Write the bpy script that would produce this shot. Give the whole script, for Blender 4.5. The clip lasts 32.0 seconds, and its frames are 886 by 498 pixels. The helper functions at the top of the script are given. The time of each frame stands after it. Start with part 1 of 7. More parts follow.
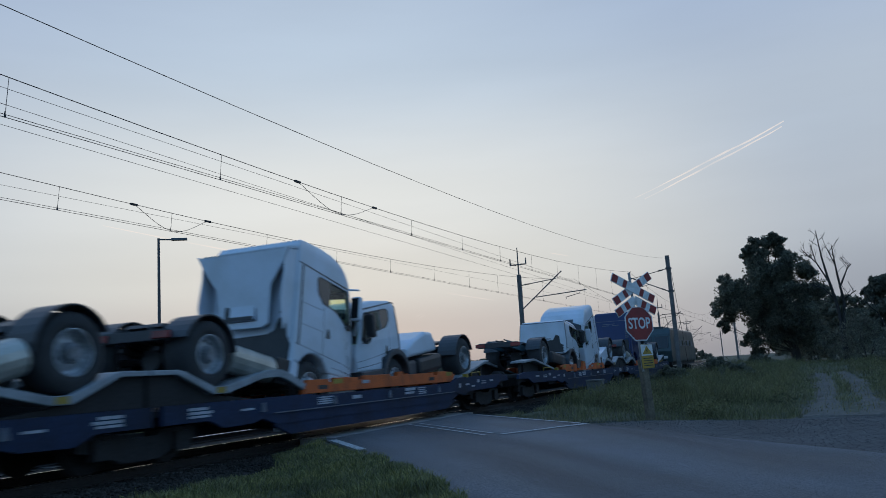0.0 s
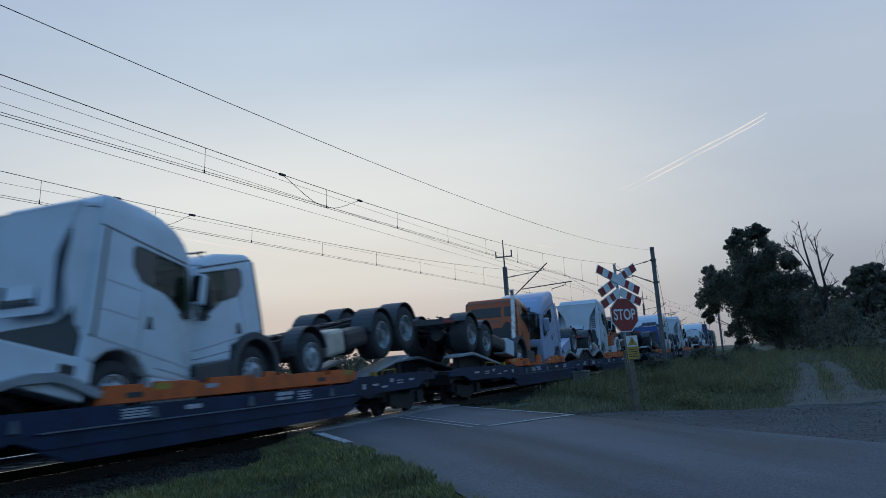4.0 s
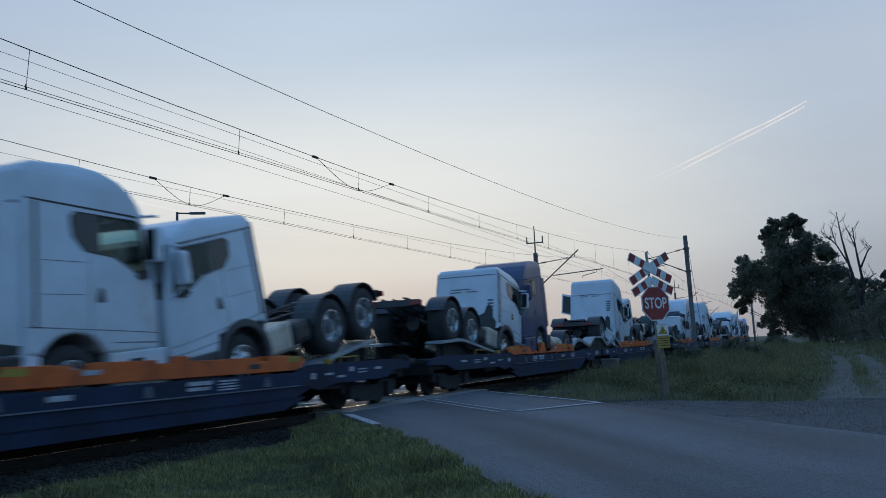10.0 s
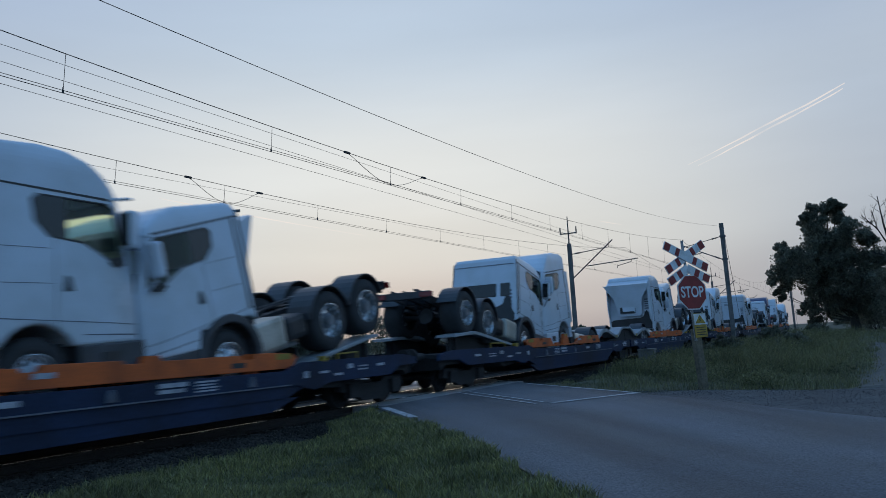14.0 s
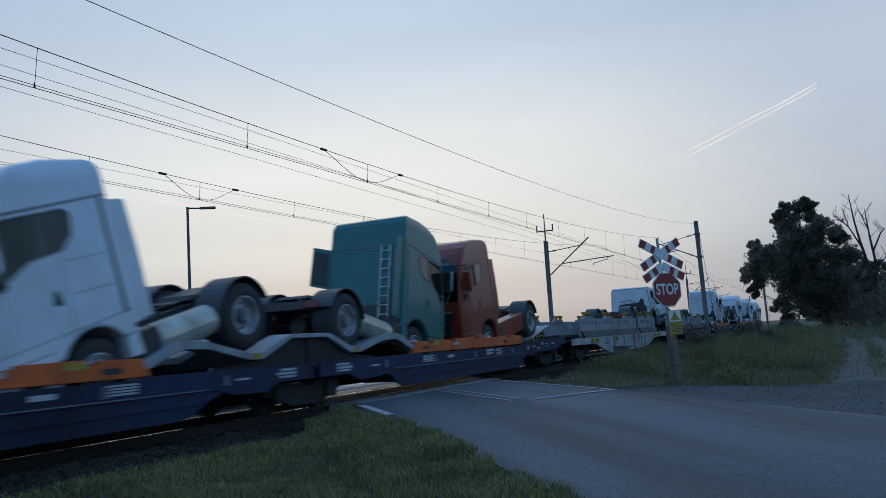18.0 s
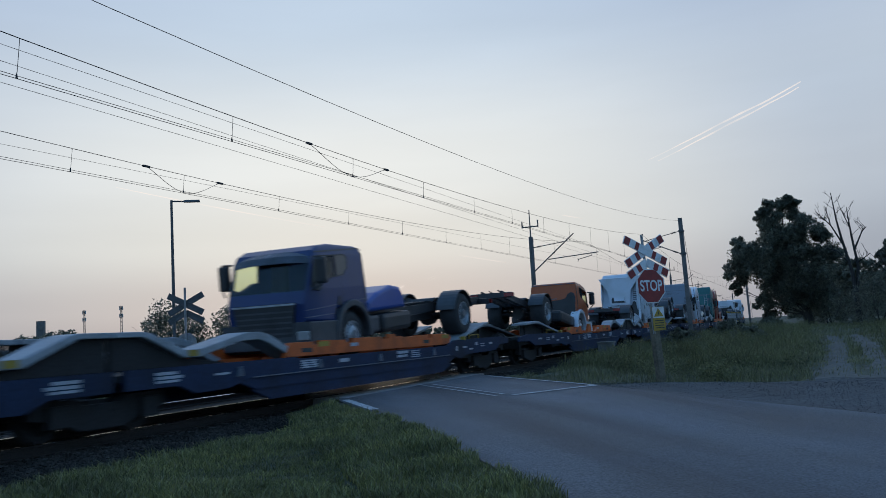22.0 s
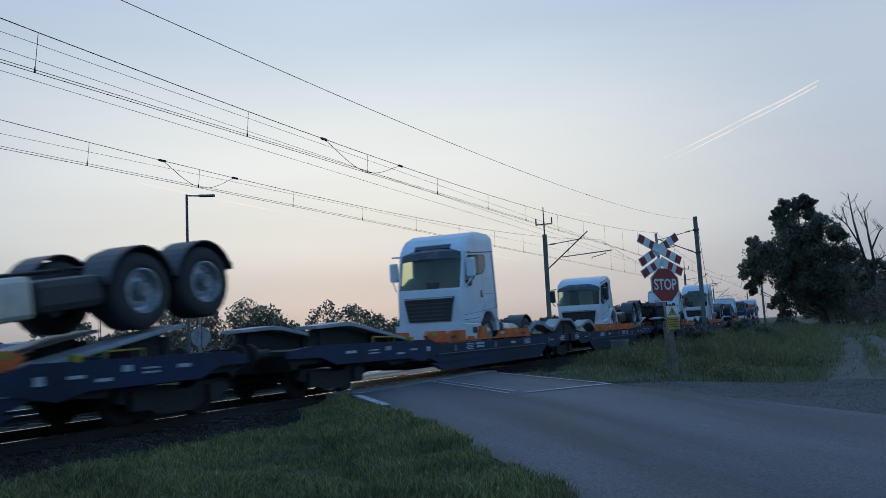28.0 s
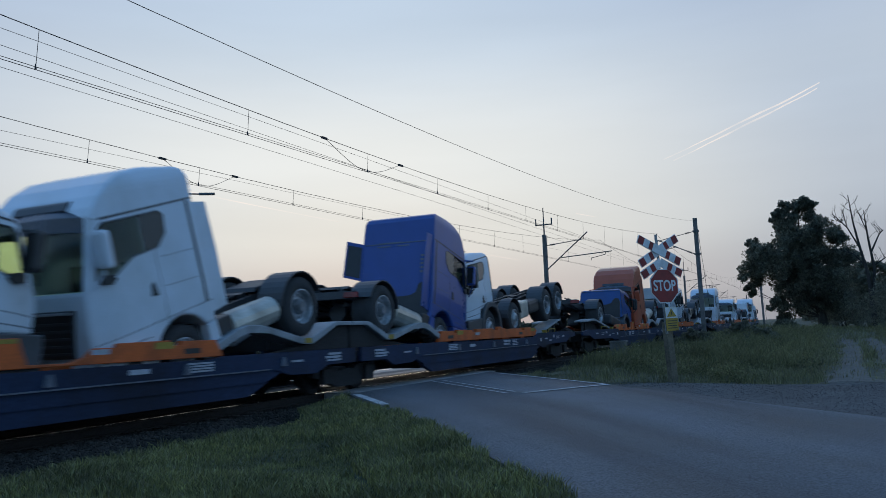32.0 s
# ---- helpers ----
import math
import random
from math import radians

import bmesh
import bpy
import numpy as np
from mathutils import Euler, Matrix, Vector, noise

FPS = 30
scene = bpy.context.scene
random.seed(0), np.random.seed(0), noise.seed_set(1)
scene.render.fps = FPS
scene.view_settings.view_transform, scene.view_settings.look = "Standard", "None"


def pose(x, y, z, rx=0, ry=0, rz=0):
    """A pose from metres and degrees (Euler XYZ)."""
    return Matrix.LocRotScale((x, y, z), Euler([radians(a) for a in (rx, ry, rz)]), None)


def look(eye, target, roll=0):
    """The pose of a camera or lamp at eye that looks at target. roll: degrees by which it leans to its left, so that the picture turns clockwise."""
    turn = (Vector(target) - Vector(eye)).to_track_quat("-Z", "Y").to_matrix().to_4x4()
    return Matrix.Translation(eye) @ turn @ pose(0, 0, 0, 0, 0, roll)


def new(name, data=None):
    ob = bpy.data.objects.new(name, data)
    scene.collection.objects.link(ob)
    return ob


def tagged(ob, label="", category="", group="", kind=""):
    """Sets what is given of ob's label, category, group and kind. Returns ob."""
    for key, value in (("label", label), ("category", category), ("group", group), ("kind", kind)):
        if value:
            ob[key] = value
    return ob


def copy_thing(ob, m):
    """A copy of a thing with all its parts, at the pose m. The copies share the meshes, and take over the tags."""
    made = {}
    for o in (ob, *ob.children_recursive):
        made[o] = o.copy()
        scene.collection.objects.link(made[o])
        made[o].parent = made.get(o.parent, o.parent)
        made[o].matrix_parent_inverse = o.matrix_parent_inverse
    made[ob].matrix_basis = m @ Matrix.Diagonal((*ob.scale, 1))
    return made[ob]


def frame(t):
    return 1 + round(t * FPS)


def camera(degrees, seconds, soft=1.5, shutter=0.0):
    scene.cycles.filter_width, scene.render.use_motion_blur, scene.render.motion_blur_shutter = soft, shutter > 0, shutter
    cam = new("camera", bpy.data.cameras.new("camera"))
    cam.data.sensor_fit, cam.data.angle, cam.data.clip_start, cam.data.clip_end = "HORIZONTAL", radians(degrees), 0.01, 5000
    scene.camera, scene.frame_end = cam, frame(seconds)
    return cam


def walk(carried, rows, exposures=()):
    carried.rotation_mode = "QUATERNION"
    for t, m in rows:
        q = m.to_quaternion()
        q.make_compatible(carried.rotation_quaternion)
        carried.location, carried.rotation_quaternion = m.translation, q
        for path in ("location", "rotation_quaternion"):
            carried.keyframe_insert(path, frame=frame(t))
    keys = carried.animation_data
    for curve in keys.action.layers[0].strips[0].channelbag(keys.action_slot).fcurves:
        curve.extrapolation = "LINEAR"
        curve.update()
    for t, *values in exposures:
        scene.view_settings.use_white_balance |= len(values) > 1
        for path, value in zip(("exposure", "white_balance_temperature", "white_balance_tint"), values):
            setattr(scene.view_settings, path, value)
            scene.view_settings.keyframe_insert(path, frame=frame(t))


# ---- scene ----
# Camera: held in the hand beside the road, turning a little. Rows: seconds, yaw, pitch, roll.
PATH = [
    (0, 23.78, 8.59, 3.52), (0.5, 23.04, 8.54, 3.58), (1, 22.73, 8.50, 3.68), (1.5, 22.75, 8.45, 3.96), (2, 22.82, 8.37, 4.10),
    (2.5, 22.85, 8.18, 4.21), (3, 22.90, 8.06, 4.21), (3.5, 22.89, 8.00, 4.08), (4, 22.84, 8.01, 3.94), (4.5, 22.64, 7.98, 3.39),
    (6.5, 22.03, 7.90, 2.41), (7, 22.09, 7.86, 2.51), (7.5, 22.24, 7.75, 2.52), (8, 22.50, 7.58, 2.66), (8.5, 22.90, 7.44, 2.76),
    (9, 23.44, 7.30, 2.73), (9.5, 24.09, 7.16, 2.69), (10, 24.83, 7.05, 2.63), (10.5, 25.82, 6.98, 2.67), (11, 26.39, 6.97, 2.96),
    (11.5, 26.59, 6.85, 3.19), (12, 26.62, 6.73, 3.46), (12.5, 26.65, 6.67, 3.67), (13, 26.74, 6.63, 3.67), (13.5, 26.97, 6.66, 3.66),
    (14, 27.26, 6.68, 3.47), (14.5, 27.70, 6.69, 3.49), (16.5, 29.09, 6.66, 3.45), (17, 27.39, 6.53, 3.68), (17.5, 26.48, 6.49, 3.75),
    (18, 25.66, 6.40, 3.61), (18.5, 25.16, 6.35, 3.65), (19, 24.82, 6.32, 3.53), (19.5, 24.59, 6.23, 3.45), (20, 24.56, 6.18, 3.49),
    (20.5, 24.57, 6.20, 3.58), (21, 24.55, 6.17, 3.59), (21.5, 24.57, 6.06, 3.48), (22, 24.59, 6.00, 3.33), (22.5, 24.60, 5.92, 3.10),
    (23, 24.67, 5.84, 2.87), (23.5, 24.83, 5.84, 2.83), (24, 25.18, 5.86, 2.82), (24.5, 25.44, 5.87, 2.76), (25, 25.72, 5.82, 2.70),
    (25.5, 25.84, 5.78, 2.76), (26, 25.84, 5.75, 2.70), (26.5, 25.80, 5.77, 2.70), (28.5, 25.40, 5.81, 2.73), (29, 25.48, 5.80, 2.86),
    (29.5, 25.48, 5.75, 2.88), (30, 25.46, 5.65, 2.77), (30.5, 25.52, 5.67, 2.75), (31, 25.45, 5.63, 2.46), (31.5, 25.42, 5.71, 2.41),
    (32, 25.41, 5.79, 2.33),
]
EYE = (0.0, 0.0, 1.247)
cam = camera(56.66, 32.0, soft=0.85, shutter=0.3)
walk(cam, [(t, pose(*EYE, 90 + p, r, y)) for t, y, p, r in PATH],
     exposures=[(0.0, -0.12), (4.0, -0.10), (11.0, -0.06), (16.0, -0.12), (17.0, -0.12), (18.0, 0.0), (26.0, 0.0), (29.0, 0.02), (32.0, 0.0)])

# World: clear sky just after sunset, the glow low behind the train.
GLOW_AZ = 31.0
world = bpy.data.worlds.new("dusk_sky")
scene.world = world
world.use_nodes = True
wn, wl = world.node_tree.nodes, world.node_tree.links.new
sky = wn.new("ShaderNodeTexSky")
sky.sky_type = "NISHITA"
sky.sun_disc = False
sky.sun_elevation = radians(3.0)
sky.sun_rotation = radians(-GLOW_AZ)
sky.air_density, sky.dust_density, sky.ozone_density = 1.0, 1.6, 2.5
sky.altitude = 100
coord = wn.new("ShaderNodeTexCoord")
split = wn.new("ShaderNodeSeparateXYZ")
wl(coord.outputs["Generated"], split.inputs[0])


def dome(stops):
    r = wn.new("ShaderNodeValToRGB")
    r.color_ramp.interpolation = "EASE"
    while len(r.color_ramp.elements) < len(stops):
        r.color_ramp.elements.new(0.5)
    for e, (p, c) in zip(r.color_ramp.elements, stops):
        e.position, e.color = p, (*c, 1)
    wl(split.outputs["Z"], r.inputs["Fac"])
    return r


cool = dome([(0.0, (0.26, 0.29, 0.35)), (0.06, (0.35, 0.385, 0.45)), (0.15, (0.475, 0.53, 0.605)), (0.27, (0.49, 0.57, 0.675)), (0.42, (0.42, 0.525, 0.70)), (1.0, (0.20, 0.38, 0.76))])
warm = dome([(0.0, (0.41, 0.39, 0.405)), (0.05, (0.555, 0.53, 0.525)), (0.12, (0.715, 0.72, 0.69)), (0.21, (0.805, 0.83, 0.82)), (0.38, (0.575, 0.69, 0.81)), (1.0, (0.20, 0.38, 0.76))])
aim = wn.new("ShaderNodeVectorMath")
aim.operation = "DOT_PRODUCT"
aim.inputs[1].default_value = (-math.sin(radians(GLOW_AZ)), math.cos(radians(GLOW_AZ)), 0.0)
wl(coord.outputs["Generated"], aim.inputs[0])
near_glow = wn.new("ShaderNodeMapRange")
near_glow.interpolation_type = "SMOOTHSTEP"
near_glow.inputs[1].default_value, near_glow.inputs[2].default_value = 0.81, 0.995
wl(aim.outputs["Value"], near_glow.inputs[0])
both = wn.new("ShaderNodeMix")
both.data_type = "RGBA"
wl(near_glow.outputs[0], both.inputs[0])
wl(cool.outputs["Color"], both.inputs[6])
wl(warm.outputs["Color"], both.inputs[7])
# the blue side of the dome, away from the glow
dusk = dome([(0.0, (0.19, 0.31, 0.46)), (0.12, (0.26, 0.42, 0.62)), (0.3, (0.24, 0.45, 0.73)), (0.6, (0.17, 0.40, 0.78)), (1.0, (0.14, 0.38, 0.80))])
away = wn.new("ShaderNodeMapRange")
away.interpolation_type = "SMOOTHSTEP"
away.inputs[1].default_value, away.inputs[2].default_value, away.inputs[3].default_value, away.inputs[4].default_value = 0.1, 0.78, 1.0, 0.0
wl(aim.outputs["Value"], away.inputs[0])
round_sky = wn.new("ShaderNodeMix")
round_sky.data_type = "RGBA"
wl(away.outputs[0], round_sky.inputs[0])
wl(both.outputs[2], round_sky.inputs[6])
wl(dusk.outputs["Color"], round_sky.inputs[7])
haze = wn.new("ShaderNodeMix")
haze.data_type = "RGBA"
haze.inputs[0].default_value = 0.005
wl(round_sky.outputs[2], haze.inputs[6])
wl(sky.outputs["Color"], haze.inputs[7])
# thin high cloud, drawn out sideways
stretch = wn.new("ShaderNodeMapping")
stretch.inputs["Scale"].default_value = (2.2, 2.2, 13.0)
stretch.inputs["Rotation"].default_value = (0.10, 0.06, 0)
wl(coord.outputs["Generated"], stretch.inputs["Vector"])
cirrus = wn.new("ShaderNodeTexNoise")
cirrus.inputs["Scale"].default_value, cirrus.inputs["Detail"].default_value = 1.6, 5.0
wl(stretch.outputs["Vector"], cirrus.inputs["Vector"])
veil = wn.new("ShaderNodeMapRange")
veil.inputs[1].default_value, veil.inputs[2].default_value, veil.inputs[3].default_value, veil.inputs[4].default_value = 0.3, 0.75, 0.975, 1.03
wl(cirrus.outputs["Fac"], veil.inputs[0])
wl(haze.outputs[2], wn["Background"].inputs["Color"])
wl(veil.outputs[0], wn["Background"].inputs["Strength"])

sun = new("sun", bpy.data.lights.new("sun", "SUN"))
sun.data.energy, sun.data.angle, sun.data.color = 0.10, radians(12), (1.0, 0.84, 0.70)
sun.matrix_world = look((0, 0, 0), (math.sin(radians(GLOW_AZ)), -math.cos(radians(GLOW_AZ)), -0.05))

# ---- materials ----
def material(name, color, rough=0.6, metal=0.0, grain=18.0, spread=0.25, stain=1.2, bump=0.0, coat=0.0, dark=0.6, island=0.0, spec=0.5):
    """A surface with grain and stains at two scales. dark: how far the stains darken it."""
    m = bpy.data.materials.new(name)
    m.use_nodes = True
    nt = m.node_tree
    n, link = nt.nodes, nt.links.new
    b = n["Principled BSDF"]
    tc = n.new("ShaderNodeTexCoord")
    fine = n.new("ShaderNodeTexNoise")
    fine.inputs["Scale"].default_value, fine.inputs["Detail"].default_value = grain, 6.0
    big = n.new("ShaderNodeTexNoise")
    big.inputs["Scale"].default_value, big.inputs["Detail"].default_value = stain, 5.0
    for tex in (fine, big):
        link(tc.outputs["Object"], tex.inputs["Vector"])
    r1 = n.new("ShaderNodeValToRGB")
    c = color
    lo = [v * (1 - spread) for v in c]
    hi = [min(1.0, v * (1 + spread)) for v in c]
    r1.color_ramp.elements[0].position, r1.color_ramp.elements[0].color = 0.3, (*lo, 1)
    r1.color_ramp.elements[1].position, r1.color_ramp.elements[1].color = 0.7, (*hi, 1)
    link(fine.outputs["Fac"], r1.inputs["Fac"])
    r2 = n.new("ShaderNodeValToRGB")
    r2.color_ramp.elements[0].position, r2.color_ramp.elements[0].color = 0.32, (dark, dark, dark * 0.97, 1)
    r2.color_ramp.elements[1].position, r2.color_ramp.elements[1].color = 0.58, (1, 1, 1, 1)
    link(big.outputs["Fac"], r2.inputs["Fac"])
    mix = n.new("ShaderNodeMix")
    mix.data_type, mix.blend_type = "RGBA", "MULTIPLY"
    mix.inputs[0].default_value = 1.0
    link(r1.outputs["Color"], mix.inputs[6])
    link(r2.outputs["Color"], mix.inputs[7])
    out = mix.outputs[2]
    if island:
        geo = n.new("ShaderNodeNewGeometry")
        hsv = n.new("ShaderNodeHueSaturation")
        mr = n.new("ShaderNodeMapRange")
        mr.inputs[3].default_value, mr.inputs[4].default_value = 1 - island, 1 + island
        link(geo.outputs["Random Per Island"], mr.inputs[0])
        link(mr.outputs[0], hsv.inputs["Value"])
        link(out, hsv.inputs["Color"])
        out = hsv.outputs["Color"]
    link(out, b.inputs["Base Color"])
    rr = n.new("ShaderNodeMapRange")
    rr.inputs[3].default_value, rr.inputs[4].default_value = max(0.03, rough - 0.12), min(1.0, rough + 0.12)
    link(big.outputs["Fac"], rr.inputs[0])
    link(rr.outputs[0], b.inputs["Roughness"])
    b.inputs["Metallic"].default_value = metal
    b.inputs["Specular IOR Level"].default_value = spec
    b.inputs["Coat Weight"].default_value = coat
    b.inputs["Coat Roughness"].default_value = 0.08
    if bump:
        bp = n.new("ShaderNodeBump")
        bp.inputs["Strength"].default_value, bp.inputs["Distance"].default_value = bump, 0.02
        link(fine.outputs["Fac"], bp.inputs["Height"])
        link(bp.outputs["Normal"], b.inputs["Normal"])
    return m


def paint(name, color, dark=0.86, rough=0.32):
    return material(name, color, rough, 0.0, 40.0, 0.04, 1.1, 0.0, 0.2, dark, 0.0, 0.35)


M = {
    "white": paint("white_paint", (0.62, 0.68, 0.76)),
    "blue": paint("blue_paint", (0.012, 0.080, 0.29)),
    "royal": paint("royal_blue_paint", (0.030, 0.075, 0.29)),
    "purple": paint("violet_blue_paint", (0.060, 0.072, 0.145)),
    "navy": paint("navy_paint", (0.012, 0.030, 0.115)),
    "orange": paint("orange_red_paint", (0.46, 0.10, 0.03)),
    "coral": paint("coral_red_paint", (0.46, 0.10, 0.05)),
    "darkred": paint("dark_red_paint", (0.24, 0.035, 0.02)),
    "green": paint("teal_green_paint", (0.02, 0.15, 0.15)),
    "greyblue": paint("grey_blue_paint", (0.20, 0.24, 0.30)),
    "lightblue": paint("light_blue_paint", (0.36, 0.44, 0.62)),
    "graphite": material("graphite_plastic", (0.06, 0.065, 0.075), 0.5, 0, 60, 0.15, 2.0),
    "visor": material("smoked_visor", (0.055, 0.068, 0.095), 0.25, 0, 20, 0.1, 2.0),
    # black trim; also the painted shade of openings in rear wall and spoiler
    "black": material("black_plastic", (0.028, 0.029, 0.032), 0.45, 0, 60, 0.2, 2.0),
    "hook": material("worn_bracket_grey", (0.13, 0.15, 0.19), 0.6, 0.0, 50, 0.2, 6.0, 0.0, 0.0, 0.6),
    "seam": material("panel_seam", (0.14, 0.16, 0.20), 0.6, 0, 60, 0.15, 2.0),
    "cabin": material("dark_cab_lining", (0.035, 0.036, 0.038), 0.85, 0.0, 30, 0.2, 2.0),
    "glass": material("tinted_glass", (0.012, 0.015, 0.018), 0.06, 0, 10, 0.05, 0.5, 0, 0.3, 0.9),
    "tyre": material("tyre_rubber", (0.034, 0.034, 0.036), 0.8, 0, 70, 0.3, 3.0, 0.3),
    "rim": material("steel_rim", (0.46, 0.49, 0.53), 0.4, 0.4, 40, 0.15, 4.0),
    "hub": material("grey_hub", (0.22, 0.23, 0.25), 0.5, 0.3, 40, 0.2, 4.0),
    "rimbright": material("polished_rim", (0.6, 0.62, 0.65), 0.28, 0.8, 40, 0.12, 4.0),
    "frame": material("chassis_black", (0.036, 0.037, 0.041), 0.5, 0.1, 30, 0.3, 1.5, 0.15),
    "fender": material("mudguard_plastic", (0.045, 0.048, 0.055), 0.42, 0, 60, 0.15, 2.0),
    "tank": material("tank_alloy", (0.5, 0.49, 0.44), 0.42, 0.5, 30, 0.12, 1.8),
    "teal": material("teal_steel", (0.05, 0.13, 0.17), 0.5, 0.1, 30, 0.2, 2.0),
    "lamp_red": material("red_lens", (0.25, 0.02, 0.015), 0.2, 0, 30, 0.1, 2.0),
    "lamp_clear": material("clear_lens", (0.6, 0.62, 0.64), 0.15, 0.2, 30, 0.1, 2.0),
    "wagon": material("wagon_blue", (0.011, 0.026, 0.066), 0.62, 0.0, 24, 0.35, 0.7, 0.1, 0.0, 0.45, 0.0, 0.28),
    "under": material("underframe_dirt", (0.024, 0.023, 0.024), 0.85, 0.0, 20, 0.4, 1.5, 0.3, 0.0, 0.6),
    "rail_orange": material("orange_steel", (0.62, 0.115, 0.018), 0.6, 0.0, 30, 0.2, 1.6, 0.1, 0.0, 0.6),
    "ramp": material("galvanised_ramp", (0.29, 0.32, 0.35), 0.5, 0.1, 30, 0.15, 1.6, 0.1, 0.0, 0.65),
    "yellow": material("yellow_paint", (0.36, 0.24, 0.03), 0.55, 0.0, 30, 0.15, 3.0, 0.0, 0.0, 0.7),
    "label": material("white_stencil", (0.40, 0.43, 0.49), 0.6, 0.0, 50, 0.2, 6.0, 0.0, 0.0, 0.6),
    "cradle": material("grey_cradle_paint", (0.25, 0.27, 0.29), 0.55, 0.0, 30, 0.15, 1.2, 0.1, 0.0, 0.65),
    "pocket": material("pale_grey_wagon_paint", (0.36, 0.38, 0.39), 0.55, 0.0, 30, 0.12, 1.0, 0.1, 0.0, 0.55),
    "loco": material("locomotive_green", (0.025, 0.05, 0.055), 0.45, 0.0, 30, 0.2, 1.0, 0.0, 0.2),
    "loco_light": material("locomotive_pale", (0.10, 0.13, 0.16), 0.45, 0.0, 30, 0.2, 1.0, 0.0, 0.2),
    "railhead": material("bright_rail_head", (0.72, 0.70, 0.66), 0.25, 1.0, 60, 0.08, 2.0),
    "railweb": material("rusty_rail_web", (0.028, 0.021, 0.018), 0.85, 0.0, 40, 0.4, 4.0, 0.2),
    "sleeper": material("concrete_sleeper", (0.050, 0.047, 0.043), 0.9, 0.0, 30, 0.3, 3.0, 0.3),
    "ballast": material("ballast_stone", (0.040, 0.034, 0.029), 0.95, 0.0, 9, 0.55, 1.0, 1.0, 0.0, 0.5, 0.35, 0.15),
    "asphalt": material("worn_asphalt", (0.090, 0.101, 0.115), 0.70, 0.0, 38, 0.55, 0.45, 0.9, 0.0, 0.70),
    "gravel": material("loose_gravel", (0.066, 0.067, 0.068), 0.95, 0.0, 14, 0.45, 0.6, 0.8, 0.0, 0.6, 0.22),
    "roadpaint": material("road_marking", (0.44, 0.45, 0.46), 0.75, 0.0, 30, 0.25, 3.5, 0.2, 0.0, 0.55),
    "panel": material("crossing_slab", (0.24, 0.235, 0.23), 0.6, 0.0, 30, 0.25, 2.0, 0.3),
    "soil": material("meadow_soil", (0.058, 0.064, 0.036), 0.95, 0.0, 3.0, 0.5, 0.35, 1.0, 0.0, 0.55),
    "grass": material("grass_blades", (0.195, 0.180, 0.074), 0.75, 0.0, 8, 0.3, 0.6, 0.0, 0.0, 0.5, 0.45),
    "verge": material("verge_grass_blades", (0.215, 0.198, 0.062), 0.75, 0.0, 8, 0.4, 0.9, 0.0, 0.0, 0.45, 0.55),
    "straw": material("dry_grass", (0.21, 0.18, 0.11), 0.85, 0.0, 8, 0.3, 0.8, 0.0, 0.0, 0.6, 0.35),
    "weed": material("weed_leaves", (0.175, 0.172, 0.078), 0.7, 0.0, 8, 0.3, 0.8, 0.0, 0.0, 0.5, 0.4),
    "leaf": material("tree_leaves", (0.195, 0.200, 0.150), 0.65, 0.0, 6, 0.3, 0.5, 0.0, 0.0, 0.5, 0.45),
    "bark": material("tree_bark", (0.045, 0.038, 0.030), 0.95, 0.0, 14, 0.4, 2.0, 0.6),
    "deadwood": material("bleached_deadwood", (0.038, 0.034, 0.031), 0.9, 0.0, 14, 0.3, 2.0, 0.4),
    "pole": material("weathered_concrete", (0.16, 0.155, 0.15), 0.9, 0.0, 20, 0.25, 1.5, 0.3),
    "steel": material("painted_steel", (0.10, 0.105, 0.11), 0.6, 0.3, 30, 0.2, 2.0),
    "wire": material("dark_wire", (0.035, 0.035, 0.038), 0.6, 0.4, 30, 0.2, 2.0),
    "sign_red": material("sign_red", (0.27, 0.024, 0.020), 0.5, 0.0, 30, 0.08, 5.0, 0.0, 0.0, 0.75),
    "sign_white": material("sign_white", (0.68, 0.69, 0.70), 0.5, 0.0, 30, 0.06, 5.0, 0.0, 0.0, 0.75),
    "sign_yellow": material("sign_yellow", (0.40, 0.25, 0.03), 0.5, 0.0, 30, 0.08, 5.0),
    "wood_post": material("old_wooden_post", (0.17, 0.14, 0.10), 0.9, 0.0, 20, 0.3, 3.0, 0.4),
    "zinc": material("zinc_back", (0.30, 0.31, 0.32), 0.5, 0.4, 30, 0.1, 3.0),
    "trackdirt": material("worn_track_dirt", (0.092, 0.087, 0.076), 0.95, 0.0, 9, 0.45, 0.9, 0.5, 0.0, 0.5),
    "signback": material("dull_sign_back", (0.10, 0.105, 0.11), 0.6, 0.3, 30, 0.1, 3.0),
    "roofing": material("hall_cladding", (0.30, 0.33, 0.38), 0.6, 0.0, 20, 0.1, 0.5),
}
# tyre lanes and patches drawn out along the road
an = M["asphalt"].node_tree
lane_tc, lane_turn, lane_map, lane_tex, lane_ramp, lane_mix = (an.nodes.new(k) for k in ("ShaderNodeTexCoord", "ShaderNodeMapping", "ShaderNodeMapping", "ShaderNodeTexNoise", "ShaderNodeValToRGB", "ShaderNodeMix"))
lane_turn.inputs["Rotation"].default_value = (0, 0, -math.atan2(0.76, -0.65))
lane_map.inputs["Scale"].default_value = (0.035, 0.62, 1.0)
lane_tex.inputs["Scale"].default_value, lane_tex.inputs["Detail"].default_value = 1.0, 4.0
lane_ramp.color_ramp.elements[0].position, lane_ramp.color_ramp.elements[0].color = 0.36, (0.50, 0.50, 0.51, 1)
lane_ramp.color_ramp.elements[1].position, lane_ramp.color_ramp.elements[1].color = 0.64, (1.16, 1.16, 1.16, 1)
